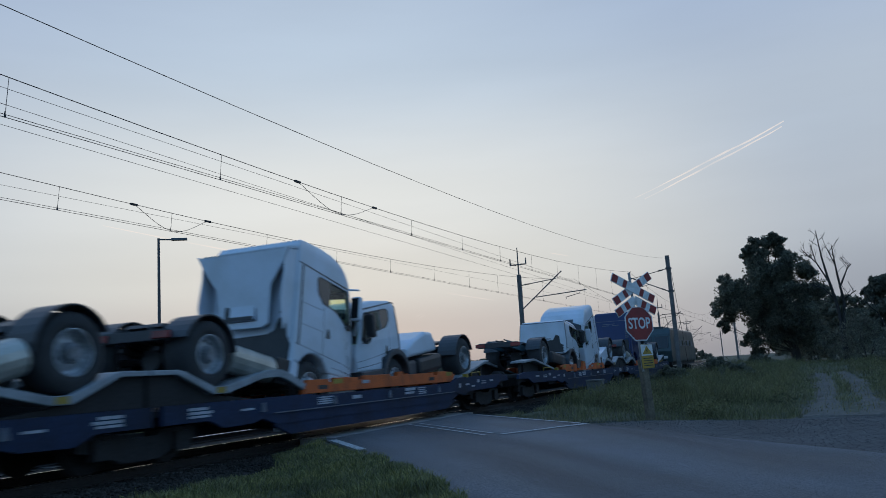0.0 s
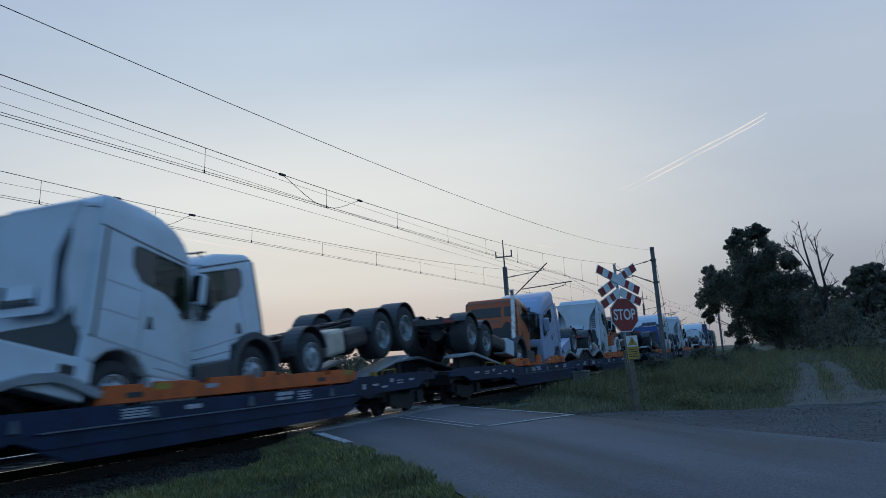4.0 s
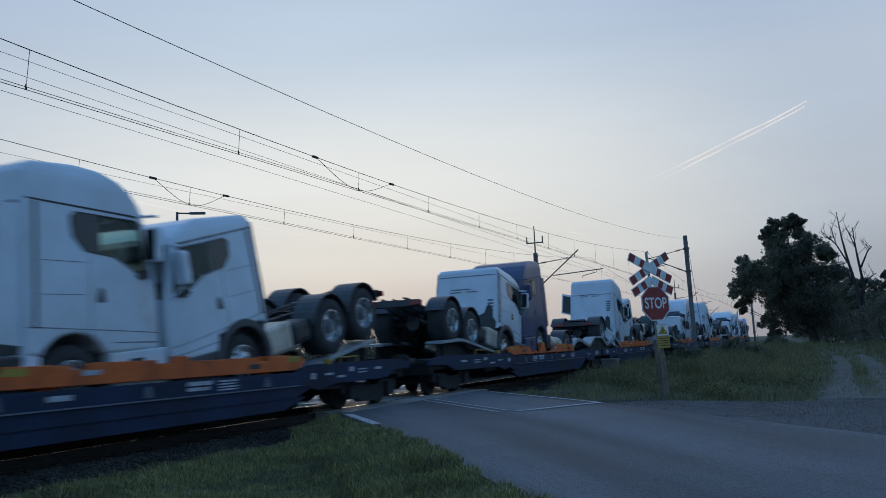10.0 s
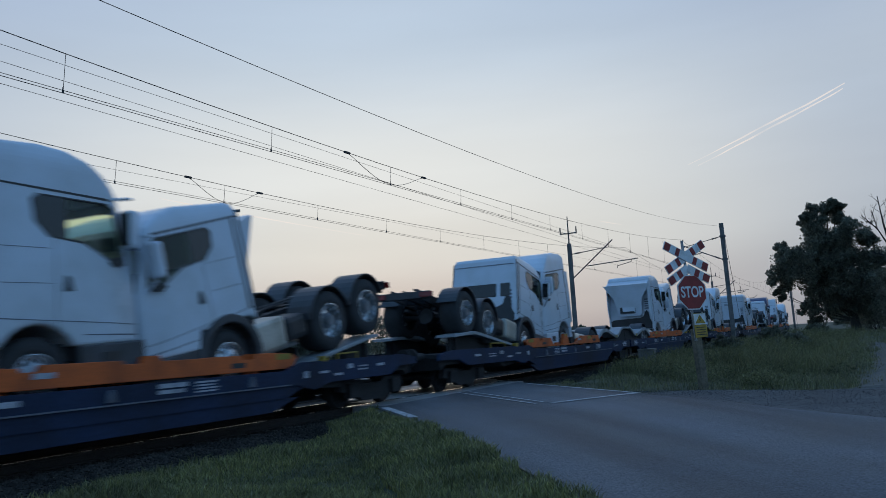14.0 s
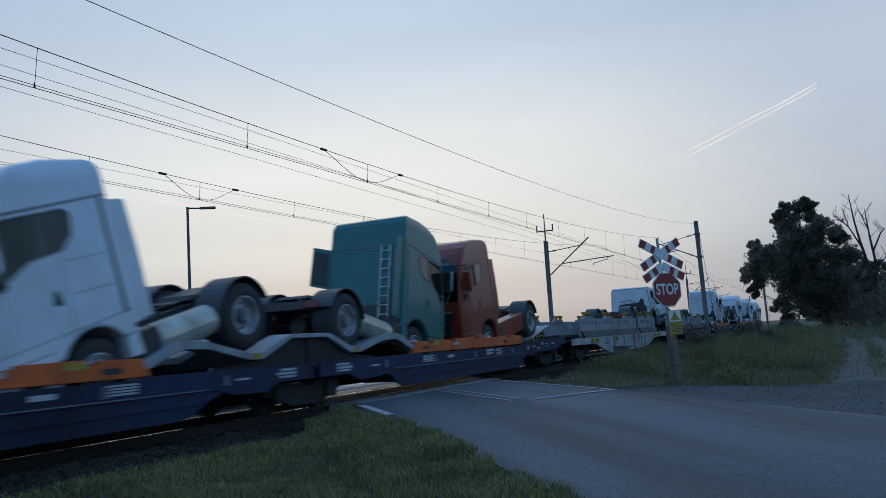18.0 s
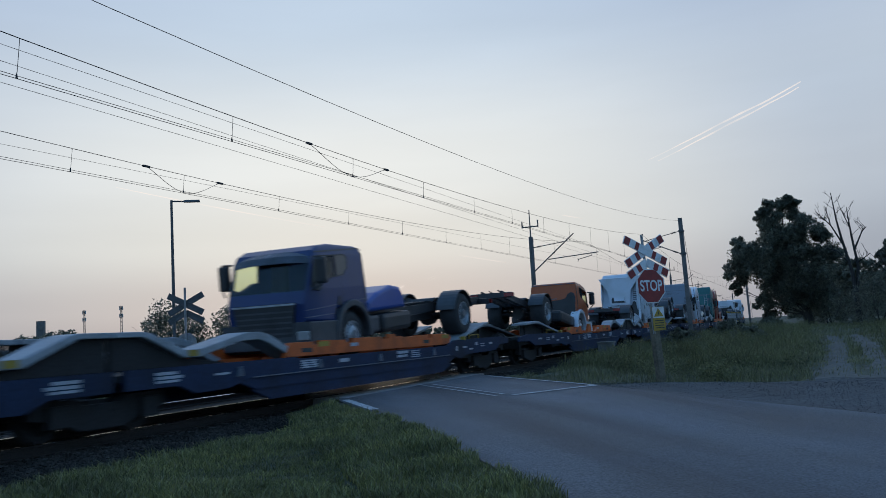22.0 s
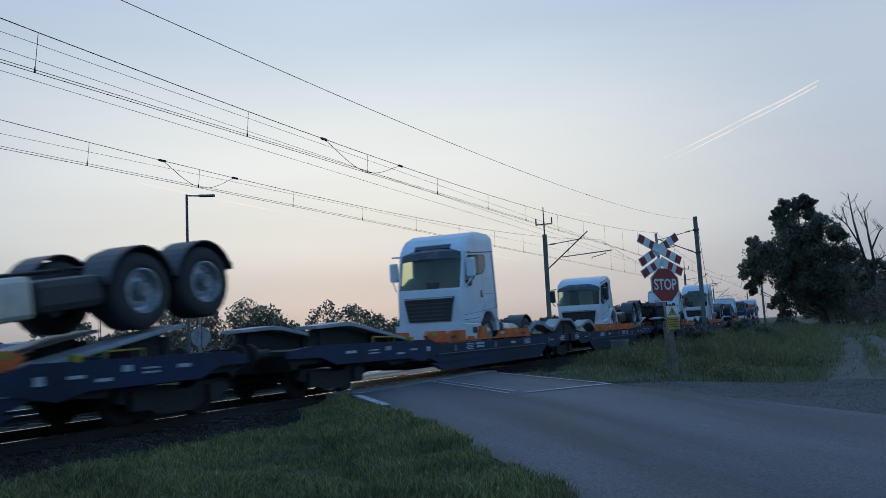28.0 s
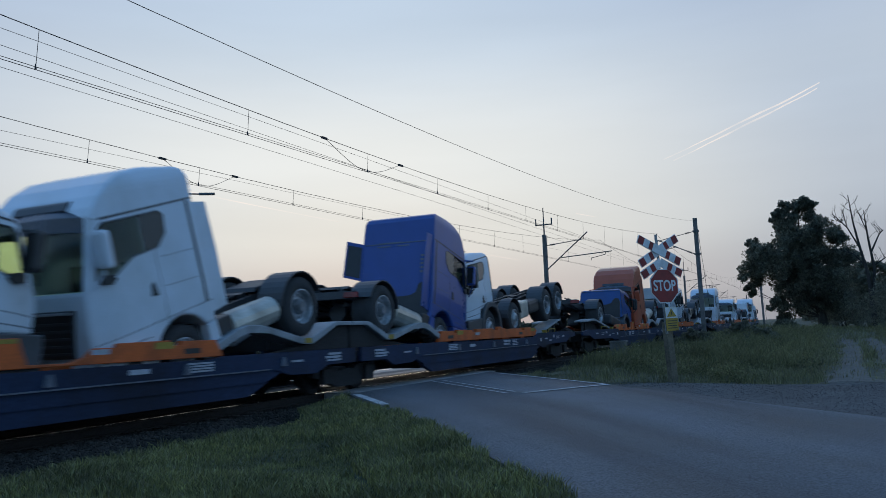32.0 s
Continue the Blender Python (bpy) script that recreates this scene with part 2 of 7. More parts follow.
lane_mix.data_type, lane_mix.blend_type = "RGBA", "MULTIPLY"
lane_mix.inputs[0].default_value = 1.0
an.links.new(lane_tc.outputs["Object"], lane_turn.inputs["Vector"])
an.links.new(lane_turn.outputs["Vector"], lane_map.inputs["Vector"])
an.links.new(lane_map.outputs["Vector"], lane_tex.inputs["Vector"])
an.links.new(lane_tex.outputs["Fac"], lane_ramp.inputs["Fac"])
base_in = an.nodes["Principled BSDF"].inputs["Base Color"]
an.links.new(base_in.links[0].from_socket, lane_mix.inputs[6])
an.links.new(lane_ramp.outputs["Color"], lane_mix.inputs[7])
an.links.new(lane_mix.outputs[2], base_in)

# light passes through thin leaves
for key, share in (("leaf", 0.6), ("weed", 0.4)):
    ln = M[key].node_tree
    ls = ln.nodes["Principled BSDF"]
    l_thru, l_mix = ln.nodes.new("ShaderNodeBsdfTranslucent"), ln.nodes.new("ShaderNodeMixShader")
    l_mix.inputs[0].default_value = share
    ln.links.new(ls.inputs["Base Color"].links[0].from_socket, l_thru.inputs["Color"])
    ln.links.new(ls.outputs[0], l_mix.inputs[1])
    ln.links.new(l_thru.outputs[0], l_mix.inputs[2])
    ln.links.new(l_mix.outputs[0], ln.nodes["Material Output"].inputs["Surface"])

# vapour trails emit light of their own in place of sunlight
contrail = bpy.data.materials.new("contrail_glow")
contrail.use_nodes = True
cn = contrail.node_tree
for node in list(cn.nodes):
    cn.nodes.remove(node)
co = cn.nodes.new("ShaderNodeOutputMaterial")
cmix = cn.nodes.new("ShaderNodeMixShader")
cem = cn.nodes.new("ShaderNodeEmission")
ctr = cn.nodes.new("ShaderNodeBsdfTransparent")
cno = cn.nodes.new("ShaderNodeTexNoise")
ctc = cn.nodes.new("ShaderNodeTexCoord")
cmr = cn.nodes.new("ShaderNodeMapRange")
cno.inputs["Scale"].default_value = 0.012
cmr.inputs[1].default_value, cmr.inputs[2].default_value, cmr.inputs[3].default_value, cmr.inputs[4].default_value = 0.3, 0.7, 0.18, 0.72
cem.inputs["Color"].default_value, cem.inputs["Strength"].default_value = (1.0, 0.88, 0.80, 1), 1.0
cn.links.new(ctc.outputs["Object"], cno.inputs["Vector"])
cn.links.new(cno.outputs["Fac"], cmr.inputs[0])
cn.links.new(cmr.outputs[0], cmix.inputs[0])
cn.links.new(ctr.outputs[0], cmix.inputs[1])
cn.links.new(cem.outputs[0], cmix.inputs[2])
cn.links.new(cmix.outputs[0], co.inputs["Surface"])

# clear greenish cab glass: tinted, with gloss at grazing angles
pane = bpy.data.materials.new("cab_glass")
pane.use_nodes = True
pn = pane.node_tree
pn.nodes.remove(pn.nodes["Principled BSDF"])
p_clear, p_gloss, p_mix, p_edge, p_pow, p_fac = (pn.nodes.new(k) for k in ("ShaderNodeBsdfTransparent", "ShaderNodeBsdfGlossy", "ShaderNodeMixShader", "ShaderNodeLayerWeight", "ShaderNodeMath", "ShaderNodeMapRange"))
p_clear.inputs["Color"].default_value = (0.86, 0.92, 0.74, 1)
p_gloss.inputs["Roughness"].default_value = 0.04
p_edge.inputs["Blend"].default_value = 0.5
p_pow.operation = "POWER"
p_pow.inputs[1].default_value = 5.0
p_fac.inputs[3].default_value, p_fac.inputs[4].default_value = 0.05, 1.0
pn.links.new(p_edge.outputs["Facing"], p_pow.inputs[0])
pn.links.new(p_pow.outputs[0], p_fac.inputs[0])
pn.links.new(p_fac.outputs[0], p_mix.inputs[0])
pn.links.new(p_clear.outputs[0], p_mix.inputs[1])
pn.links.new(p_gloss.outputs[0], p_mix.inputs[2])
pn.links.new(p_mix.outputs[0], pn.nodes["Material Output"].inputs["Surface"])
M["pane"] = pane


# ---- mesh tools ----
def part(name, bm, mat, parent=None, label="", smooth=False):
    me = bpy.data.meshes.new(name)
    if smooth:
        for f in bm.faces:
            f.smooth = True
    bm.to_mesh(me)
    bm.free()
    me.materials.append(mat)
    ob = new(name, me)
    if parent:
        ob.parent = parent
    if label:
        ob["label"] = label
    return ob


def again(ob, m, parent=None):
    """One more object on the same mesh."""
    o = new(ob.name.split(".")[0], ob.data)
    o.parent = parent or ob.parent
    o.matrix_basis = m
    if "label" in ob:
        o["label"] = ob["label"]
    return o


def box(bm, x0, x1, y0, y1, z0, z1, bev=0.0):
    r = bmesh.ops.create_cube(bm, size=1, matrix=Matrix.LocRotScale(((x0 + x1) / 2, (y0 + y1) / 2, (z0 + z1) / 2), None, (abs(x1 - x0), abs(y1 - y0), abs(z1 - z0))))
    if bev:
        es = list({e for v in r["verts"] for e in v.link_edges})
        bmesh.ops.bevel(bm, geom=es, offset=bev, segments=2, affect="EDGES", profile=0.6)
    return bm


def prism(bm, pts, x0, x1, bev=0.0, wid=None):
    """An outline in (y, z) carried from x0 to x1; wid(z) scales x with height."""
    w = wid or (lambda z: 1.0)
    a = [bm.verts.new((x0 * w(z), y, z)) for y, z in pts]
    b = [bm.verts.new((x1 * w(z), y, z)) for y, z in pts]
    n = len(pts)
    fs = [bm.faces.new(a), bm.faces.new(b[::-1])]
    for i in range(n):
        fs.append(bm.faces.new((a[i], b[i], b[(i + 1) % n], a[(i + 1) % n])))
    bmesh.ops.recalc_face_normals(bm, faces=fs)
    if bev:
        rim = [e for f in fs[:2] for e in f.edges]
        bmesh.ops.bevel(bm, geom=list(set(rim)), offset=bev, segments=3, affect="EDGES", profile=0.5)
    return bm


def tube(bm, p, q, r, r2=None, seg=10):
    p, q = Vector(p), Vector(q)
    d = q - p
    m = Matrix.Translation((p + q) / 2) @ d.to_track_quat("Z", "Y").to_matrix().to_4x4()
    bmesh.ops.create_cone(bm, cap_ends=True, segments=seg, radius1=r, radius2=r if r2 is None else r2, depth=d.length, matrix=m)
    return bm


def ring(bm, prof, seg, axis_x=0.0, caps=True, gaps=-1):
    """A body of revolution about the x axis; prof is a list of (x, radius); gaps: the band that every second face is left out of."""
    loops = []
    for x, r in prof:
        loops.append([bm.verts.new((x + axis_x, r * math.cos(2 * math.pi * i / seg), r * math.sin(2 * math.pi * i / seg))) for i in range(seg)])
    for band, (a, b) in enumerate(zip(loops, loops[1:])):
        for i in range(seg):
            if band != gaps or i % 2:
                bm.faces.new((a[i], a[(i + 1) % seg], b[(i + 1) % seg], b[i]))
    if caps:
        bm.faces.new(loops[0][::-1])
        bm.faces.new(loops[-1])
    bmesh.ops.recalc_face_normals(bm, faces=bm.faces[:])
    return bm


def shift(bm, m):
    bmesh.ops.transform(bm, matrix=m, verts=bm.verts[:])
    return bm


def B():
    return bmesh.new()


def empty(name, label, category, group="", kind=""):
    return tagged(new(name), label, category, group, kind)


# ---- the line of the track and the train's run ----
TRACK_X, TRACK2_X, BEND_Y, BEND_R = -11.37, -15.55, 88.0, 1010.0


def on_track(d, x=TRACK_X):
    """The pose on the track's centre line, d metres along it; it bends gently to the left far off."""
    if d <= BEND_Y:
        return pose(x, d, 0)
    a = (d - BEND_Y) / (BEND_R + x - TRACK_X)
    r = BEND_R + x - TRACK_X
    return pose(TRACK_X - BEND_R + r * math.cos(a), BEND_Y + r * math.sin(a), 0, 0, 0, math.degrees(a))


def run(t):
    """Metres that the train has gone at t seconds."""
    q = t / 32
    return 17.2325 * t + (4.1653 * q * q - 4.1346 * q ** 3 + 0.228 * q ** 4) * 32


RIDERS = []


def rides(ob, u, m=None):
    """ob travels with the train; u: metres along the track at the start; m: its pose on the deck."""
    ob.matrix_basis = on_track(u) @ (m or Matrix())
    RIDERS.append((ob, u, m or Matrix()))
    return ob


# ---- ground, road and track ----
def lift(x, y):
    """Height of the open ground: a little below the rails by the road, rising slowly ahead."""
    s = min(1.0, max(0.0, (-2.5 - x) / 6.5))
    s = s * s * (3 - 2 * s)
    z = -0.27 + 0.15 * s
    if y > 18 and x > -9:
        z += min(1.0, (x + 9) / 5) * 0.011 * min(y - 18, 80)
    if x < -19:
        z -= min(0.5, (-19 - x) * 0.06)
    return z


ROAD_D = Vector((-0.65, 0.76, 0)).normalized()
ROAD_N = Vector((0.76, 0.65, 0)).normalized()


def road_xy(p, q):
    v = ROAD_D * p + ROAD_N * q
    return v.x, v.y


def road_z(x, y):
    s = min(1.0, max(0.0, (1.0 - x) / 6.0))
    s = s * s * (3 - 2 * s)
    return -0.25 + 0.245 * s


def road_q(x, y):
    return x * ROAD_N.x + y * ROAD_N.y, x * ROAD_D.x + y * ROAD_D.y


def right_edge(p):
    """The carriageway's right edge flares out towards the camera's side of the crossing."""
    if p > 15.6:
        return 8.02
    if p < 10.6:
        return 9.32
    return 8.02 + (15.6 - p) / 5.0 * 1.3


def grid_sheet(xs, ys, height, mat, name, label, category, kind, hole=None):
    verts, faces = [], []
    for y in ys:
        for x in xs:
            verts.append((x, y, height(x, y)))
    n = len(xs)
    for j in range(len(ys) - 1):
        for i in range(n - 1):
            if hole and hole((xs[i] + xs[i + 1]) / 2, (ys[j] + ys[j + 1]) / 2):
                continue
            faces.append((j * n + i, j * n + i + 1, (j + 1) * n + i + 1, (j + 1) * n + i))
    me = bpy.data.meshes.new(name)
    me.from_pydata(verts, [], faces)
    for p in me.polygons:
        p.use_smooth = True
    me.materials.append(mat)
    return tagged(new(name, me), label, category, kind=kind)


def spaced(*stops):
    """Coordinates: (start, step), (start, step), ..., (end,)."""
    out = []
    for a, b in zip(stops, stops[1:]):
        k = max(1, round((b[0] - a[0]) / a[1]))
        out += [a[0] + (b[0] - a[0]) * i / k for i in range(k)]
    return out + [stops[-1][0]]


def ground_height(x, y):
    z = lift(x, y)
    bumpy = 0.05 * noise.noise((x * 0.7, y * 0.7, 0)) + 0.12 * noise.noise((x * 0.13, y * 0.13, 5)) * min(1, abs(y) / 30)
    q, p = road_q(x, y)
    if 10.0 < q < 15.4 and p < 17:
        k = max(0.0, min(1.0, (17 - p) / 3)) * max(0.0, min(1.0, 15.4 - q))
        return (z + bumpy - 0.03) * (1 - k) + (min(z, road_z(x, y)) - 0.06) * k
    if 2.2 < q < 10.2:
        return min(z, road_z(x, y)) - 0.07
    if -19.0 < x < -8.2:
        return -0.62
    return z + bumpy - 0.03


grid_sheet(spaced((-2600, 400), (-600, 80), (-120, 10), (-40, 2.0), (-22, 0.8), (14, 2), (40, 10), (120, 80), (600, 400), (2600,)),
           spaced((-600, 120), (-60, 8), (-4, 0.8), (46, 2), (100, 8), (220, 40), (700, 400), (3900,)),
           ground_height, M["soil"], "ground", "dark green grassy verge and fields beside the line", "ground", "structure")

# The road: a strip across the line, with its slab between the rails.
def strip(name, mat, p_list, q0, q1, dz, label, category, kind="structure", n=5):
    verts, faces = [], []
    for p in p_list:
        a, b = q0(p), q1(p)
        for i in range(n + 1):
            x, y = road_xy(p, a + (b - a) * i / n)
            verts.append((x, y, road_z(x, y) + dz))
    for j in range(len(p_list) - 1):
        for i in range(n):
            k = j * (n + 1) + i
            faces.append((k, k + 1, k + n + 2, k + n + 1))
    me = bpy.data.meshes.new(name)
    me.from_pydata(verts, [], faces)
    me.materials.append(mat)
    return tagged(new(name, me), label, category, kind=kind)


def left_edge(p):
    return 2.68 + 0.06 * noise.noise((p * 1.3, 0, 3))


def shoulder_height(x, y):
    """The verge's height where it meets the road's left edge."""
    q, p = road_q(x, y)
    e = left_edge(p)
    k = max(0.0, min(1.0, (q - e + 1.3) / 1.3))
    x0, y0 = road_xy(p, e - 1.3)
    return (1 - k) * max(ground_height(x0, y0), road_z(x0, y0) - 0.16) + k * (road_z(x, y) - 0.012) if q > e - 1.3 else ground_height(x, y)


vs, fs = [], []
for j in range(64):
    p = -30 + 0.75 * j
    for i in range(8):
        x, y = road_xy(p, left_edge(p) - 1.4 + 1.6 * i / 7)
        vs.append((x, y, shoulder_height(x, y) + (-0.004 if 0 < i < 7 else -0.06) + (0.01 * noise.noise((x * 2, y * 2, 4)) if i < 5 else 0)))
    if j:
        for i in range(7):
            k = (j - 1) * 8 + i
            fs.append((k, k + 1, k + 9, k + 8))
me = bpy.data.meshes.new("verge_edge")
me.from_pydata(vs, [], fs)
me.materials.append(M["soil"])
tagged(new("verge_edge", me), "earth verge meeting the asphalt's edge", "ground", kind="structure")

strip("road", M["asphalt"], [-30 + 0.75 * i for i in range(97)], left_edge, lambda p: right_edge(p) + 0.08 * noise.noise((p * 1.1, 0, 9)), 0.0,
      "worn grey asphalt road over the level crossing", "road", n=8)
strip("gravel_shoulder", M["gravel"], [-30 + 0.75 * i for i in range(63)], lambda p: right_edge(p) - 0.3, lambda p: right_edge(p) + 0.3 + 6.0 * max(0, min(1, (16.9 - p) / 1.9)) + 0.4 * noise.noise((p * 0.8, 3, 3)), -0.02,
      "loose grey gravel beside the carriageway", "gravel")


def mark(p0, q0, p1, q1, w):
    """A painted line from one place on the road to another."""
    a, b = Vector(road_xy(p0, q0)), Vector(road_xy(p1, q1))
    d = (b - a).normalized()
    side = Vector((-d.y, d.x)) * w / 2
    verts, faces = [], []
    k = 10
    for i in range(k + 1):
        c = a + (b - a) * i / k
        for s in (-1, 1):
            v = c + side * s * (1 + 0.12 * noise.noise((i * 3.1, s, p0)))
            verts.append((v.x, v.y, road_z(v.x, v.y) + 0.014))
        if i:
            faces.append((2 * i - 2, 2 * i - 1, 2 * i + 1, 2 * i))
    me = bpy.data.meshes.new("road_marking")
    me.from_pydata(verts, [], faces)
    me.materials.append(M["roadpaint"])
    return tagged(new("road_marking", me), "worn white line painted on the asphalt", "road marking", "road markings", "structure")


mark(16.19, 7.97, 22.8, 7.80, 0.09)      # edge line to the track
mark(16.22, 8.02, 15.36, 5.75, 0.16)      # stop line
mark(15.75, 5.70, 21.0, 5.58, 0.06)       # double centre line
mark(15.45, 5.44, 21.0, 5.27, 0.06)
mark(14.65, 2.84, 17.6, 2.80, 0.17)      # edge line of the other side
mark(26.5, 2.9, 32, 2.9, 0.12)
mark(26.5, 7.8, 32, 7.8, 0.12)

# Track bed: ballast, sleepers and rails for two tracks, following the bend.
def ribbon(name, mat, cross, ds, label, category, kind="structure", parent=None, x=TRACK_X, closed=False):
    """A cross section (offset, z) drawn along the track."""
    verts, faces = [], []
    n = len(cross)
    for d in ds:
        m = on_track(d, x)
        for a, z in cross:
            v = m @ Vector((a, 0, z))
            verts.append(v[:])
    for j in range(len(ds) - 1):
        for i in range(n if closed else n - 1):
            k = (i + 1) % n
            faces.append((j * n + i, j * n + k, (j + 1) * n + k, (j + 1) * n + i))
    me = bpy.data.meshes.new(name)
    me.from_pydata(verts, [], faces)
    me.materials.append(mat)
    ob = new(name, me)
    if parent:
        ob.parent = parent
        return ob
    return tagged(ob, label, category, kind=kind)


FAR = [-60 + 4 * i for i in range(32)] + [70 + 12 * i for i in range(60)]
bed = ribbon("ballast_bed", M["ballast"], [(3.0, -0.68), (2.3, -0.26), (1.6, -0.185), (-5.8, -0.185), (-6.5, -0.28), (-7.6, -0.72)], FAR, "dark stone ballast under both tracks", "ballast")
for k, tx in ((1, TRACK_X), (2, TRACK2_X)):
    tr = tagged(new("railway_track"), "steel rails on concrete sleepers, rail heads worn bright", "railway track", "railway tracks", "structure")
    for s in (-0.75, 0.75):
        ribbon("rail_web", M["railweb"], [(s - 0.07, -0.17), (s - 0.07, -0.15), (s - 0.012, -0.13), (s - 0.012, -0.045), (s - 0.034, -0.035), (s - 0.034, -0.008),
               (s + 0.034, -0.008), (s + 0.034, -0.035), (s + 0.012, -0.045), (s + 0.012, -0.13), (s + 0.07, -0.15), (s + 0.07, -0.17)], FAR, "", "", parent=tr, x=tx)
        ribbon("rail_head", M["railhead"], [(s - 0.034, -0.008), (s - 0.026, 0), (s + 0.026, 0), (s + 0.034, -0.008)], FAR, "", "", parent=tr, x=tx)
    sb = B()
    prism(sb, [(-0.13, -0.3), (-0.11, -0.165), (0.11, -0.165), (0.13, -0.3)], -1.28, 1.28)
    first = part("sleeper", sb, M["sleeper"], tr)
    first.matrix_basis = on_track(1.2, tx)
    for i in range(1, 95):
        d = 1.2 + 0.6 * i
        if 13.5 < d < 26:
            continue
        again(first, on_track(d, tx), tr)

# Crossing slabs between the rails.
slab = tagged(new("crossing_deck"), "pale concrete slabs laid between the rails on the crossing", "crossing deck", kind="structure")
for tx in (TRACK_X, TRACK2_X):
    for x0, x1 in ((-0.68, 0.0), (0.005, 0.68), (0.82, 1.72), (-1.72, -0.82)):
        for i in range(4):
            ya = 17.3 - 1.17 * (x0 + x1) / 2 + 2.05 * i + (TRACK_X - tx) * 1.17
            b = B()
            box(b, tx + x0, tx + x1, ya, ya + 2.04, -0.16, 0.0, 0.01)
            part("slab", b, M["panel"], slab)


# ---- lorries ----
def arc(cy, cz, r, a0, a1, n):
    return [(cy + r * math.cos(radians(a0 + (a1 - a0) * i / n)), cz + r * math.sin(radians(a0 + (a1 - a0) * i / n))) for i in range(n + 1)]


NOSE, REAR = 1.85, -0.85


def wheel(parent, y, z, side, dual, bright, r=0.52):
    """A tyre with its rim and hub; side is -1 or 1."""
    w = 0.58 if dual else 0.31
    b = B()
    x1 = 1.22 if y else 1.13
    ring(b, [(x1 - w, r * 0.62), (x1 - w, r * 0.90), (x1 - w + 0.05, r * 0.99), (x1 - w / 2, r), (x1 - 0.05, r * 0.99), (x1, r * 0.90), (x1 + 0.012, r * 0.72), (x1 + 0.005, r * 0.58), (x1 - 0.06, r * 0.56)], 24, caps=False)
    t = part("wheel", b, M["tyre"], parent, "black rubber tyre on a steel rim", True)
    t.matrix_basis = pose(0, y, z, 0, 0, 0 if side > 0 else 180)
    b = B()
    mat = M["rimbright"] if bright else M["rim"]
    if dual:
        ring(b, [(x1 - 0.30, 0.10), (x1 - 0.30, r * 0.54), (x1 - 0.02, r * 0.575), (x1 + 0.012, r * 0.585), (x1 + 0.016, r * 0.56), (x1 - 0.03, r * 0.535), (x1 - 0.12, r * 0.49), (x1 - 0.135, r * 0.43), (x1 - 0.125, r * 0.33), (x1 - 0.12, 0.17), (x1 - 0.12, 0.04)], 24, gaps=7)
    else:
        ring(b, [(x1 - 0.24, 0.10), (x1 - 0.24, r * 0.54), (x1 - 0.02, r * 0.575), (x1 + 0.012, r * 0.585), (x1 + 0.016, r * 0.56), (x1 - 0.04, r * 0.53), (x1 - 0.05, r * 0.47), (x1 - 0.02, r * 0.38), (x1 + 0.03, 0.20), (x1 + 0.07, 0.12), (x1 + 0.07, 0.02)], 24, gaps=6)
    part("rim", b, mat, t, "bright alloy rim" if bright else "grey steel rim", False)
    if r > 0.4:
        b = B()
        if dual:
            ring(b, [(x1 - 0.13, 0.17), (x1 - 0.05, 0.165), (x1 - 0.03, 0.13), (x1 + 0.02, 0.12), (x1 + 0.03, 0.10), (x1 + 0.03, 0.02)], 14)
        else:
            ring(b, [(x1 + 0.0, 0.17), (x1 + 0.04, 0.165), (x1 + 0.05, 0.13), (x1 + 0.085, 0.10), (x1 + 0.09, 0.02)], 14)
        part("hub", b, M["hub"], t, "grey wheel hub")
    return t


def guard(parent, y, z, side, r=0.64, a0=8, a1=172, mat="fender", w=0.62):
    """A curved mudguard over a wheel."""
    b = B()
    o = arc(y, z, r, a0, a1, 14)
    i = arc(y, z, r - 0.025, a1, a0, 14)
    prism(b, o + i, 1.24 - w, 1.25)
    if side < 0:
        shift(b, Matrix.Diagonal((-1, 1, 1, 1)))
        bmesh.ops.reverse_faces(b, faces=b.faces[:])
    return part("mudguard", b, M[mat], parent, "rounded mudguard")


def cab_width(top, broad=1.0):
    """How wide the cab is: it leans in upwards, rounds off at the roof and narrows to the front corners."""
    def width(z, y=0.0):
        k = max(0.0, min(1.0, (z - 1.7) / (top - 1.7)))
        r = max(0.0, (z - top + 0.34) / 0.34)
        f = max(0.0, (y - 1.12) / 0.73)
        return broad * (1.0 - 0.055 * k - 0.075 * r * r) * (1.0 - 0.105 * f * f)
    return width


def clipped(line, y0, ahead):
    """The part of an outline in (y, z) ahead of y0 or behind it."""
    out = []
    for (ya, za), (yb, zb) in zip(line, line[1:] + line[:1]):
        a, b = (ya >= y0) == ahead, (yb >= y0) == ahead
        if a:
            out.append((ya, za))
        if a != b:
            out.append((y0, za + (zb - za) * (y0 - ya) / (yb - ya)))
    return out


DOOR_GLASS = 0.52  # the side glass ahead of this line opens, the pane behind it is dark


def side_glass(top, foot, back=-0.04):
    """Outline of the side glazing between its top edge and the low front corner."""
    h = top - foot
    return [(1.57, foot + 0.10), (1.37, top - 0.10), (1.27, top - 0.03), (back + 0.10, top), (back, top - 0.08), (back + 0.04, foot + 0.62 * h), (back + 0.26, foot + 0.41 * h), (0.80, foot + 0.35 * h), (1.00, foot + 0.25 * h), (1.24, foot + 0.12)]


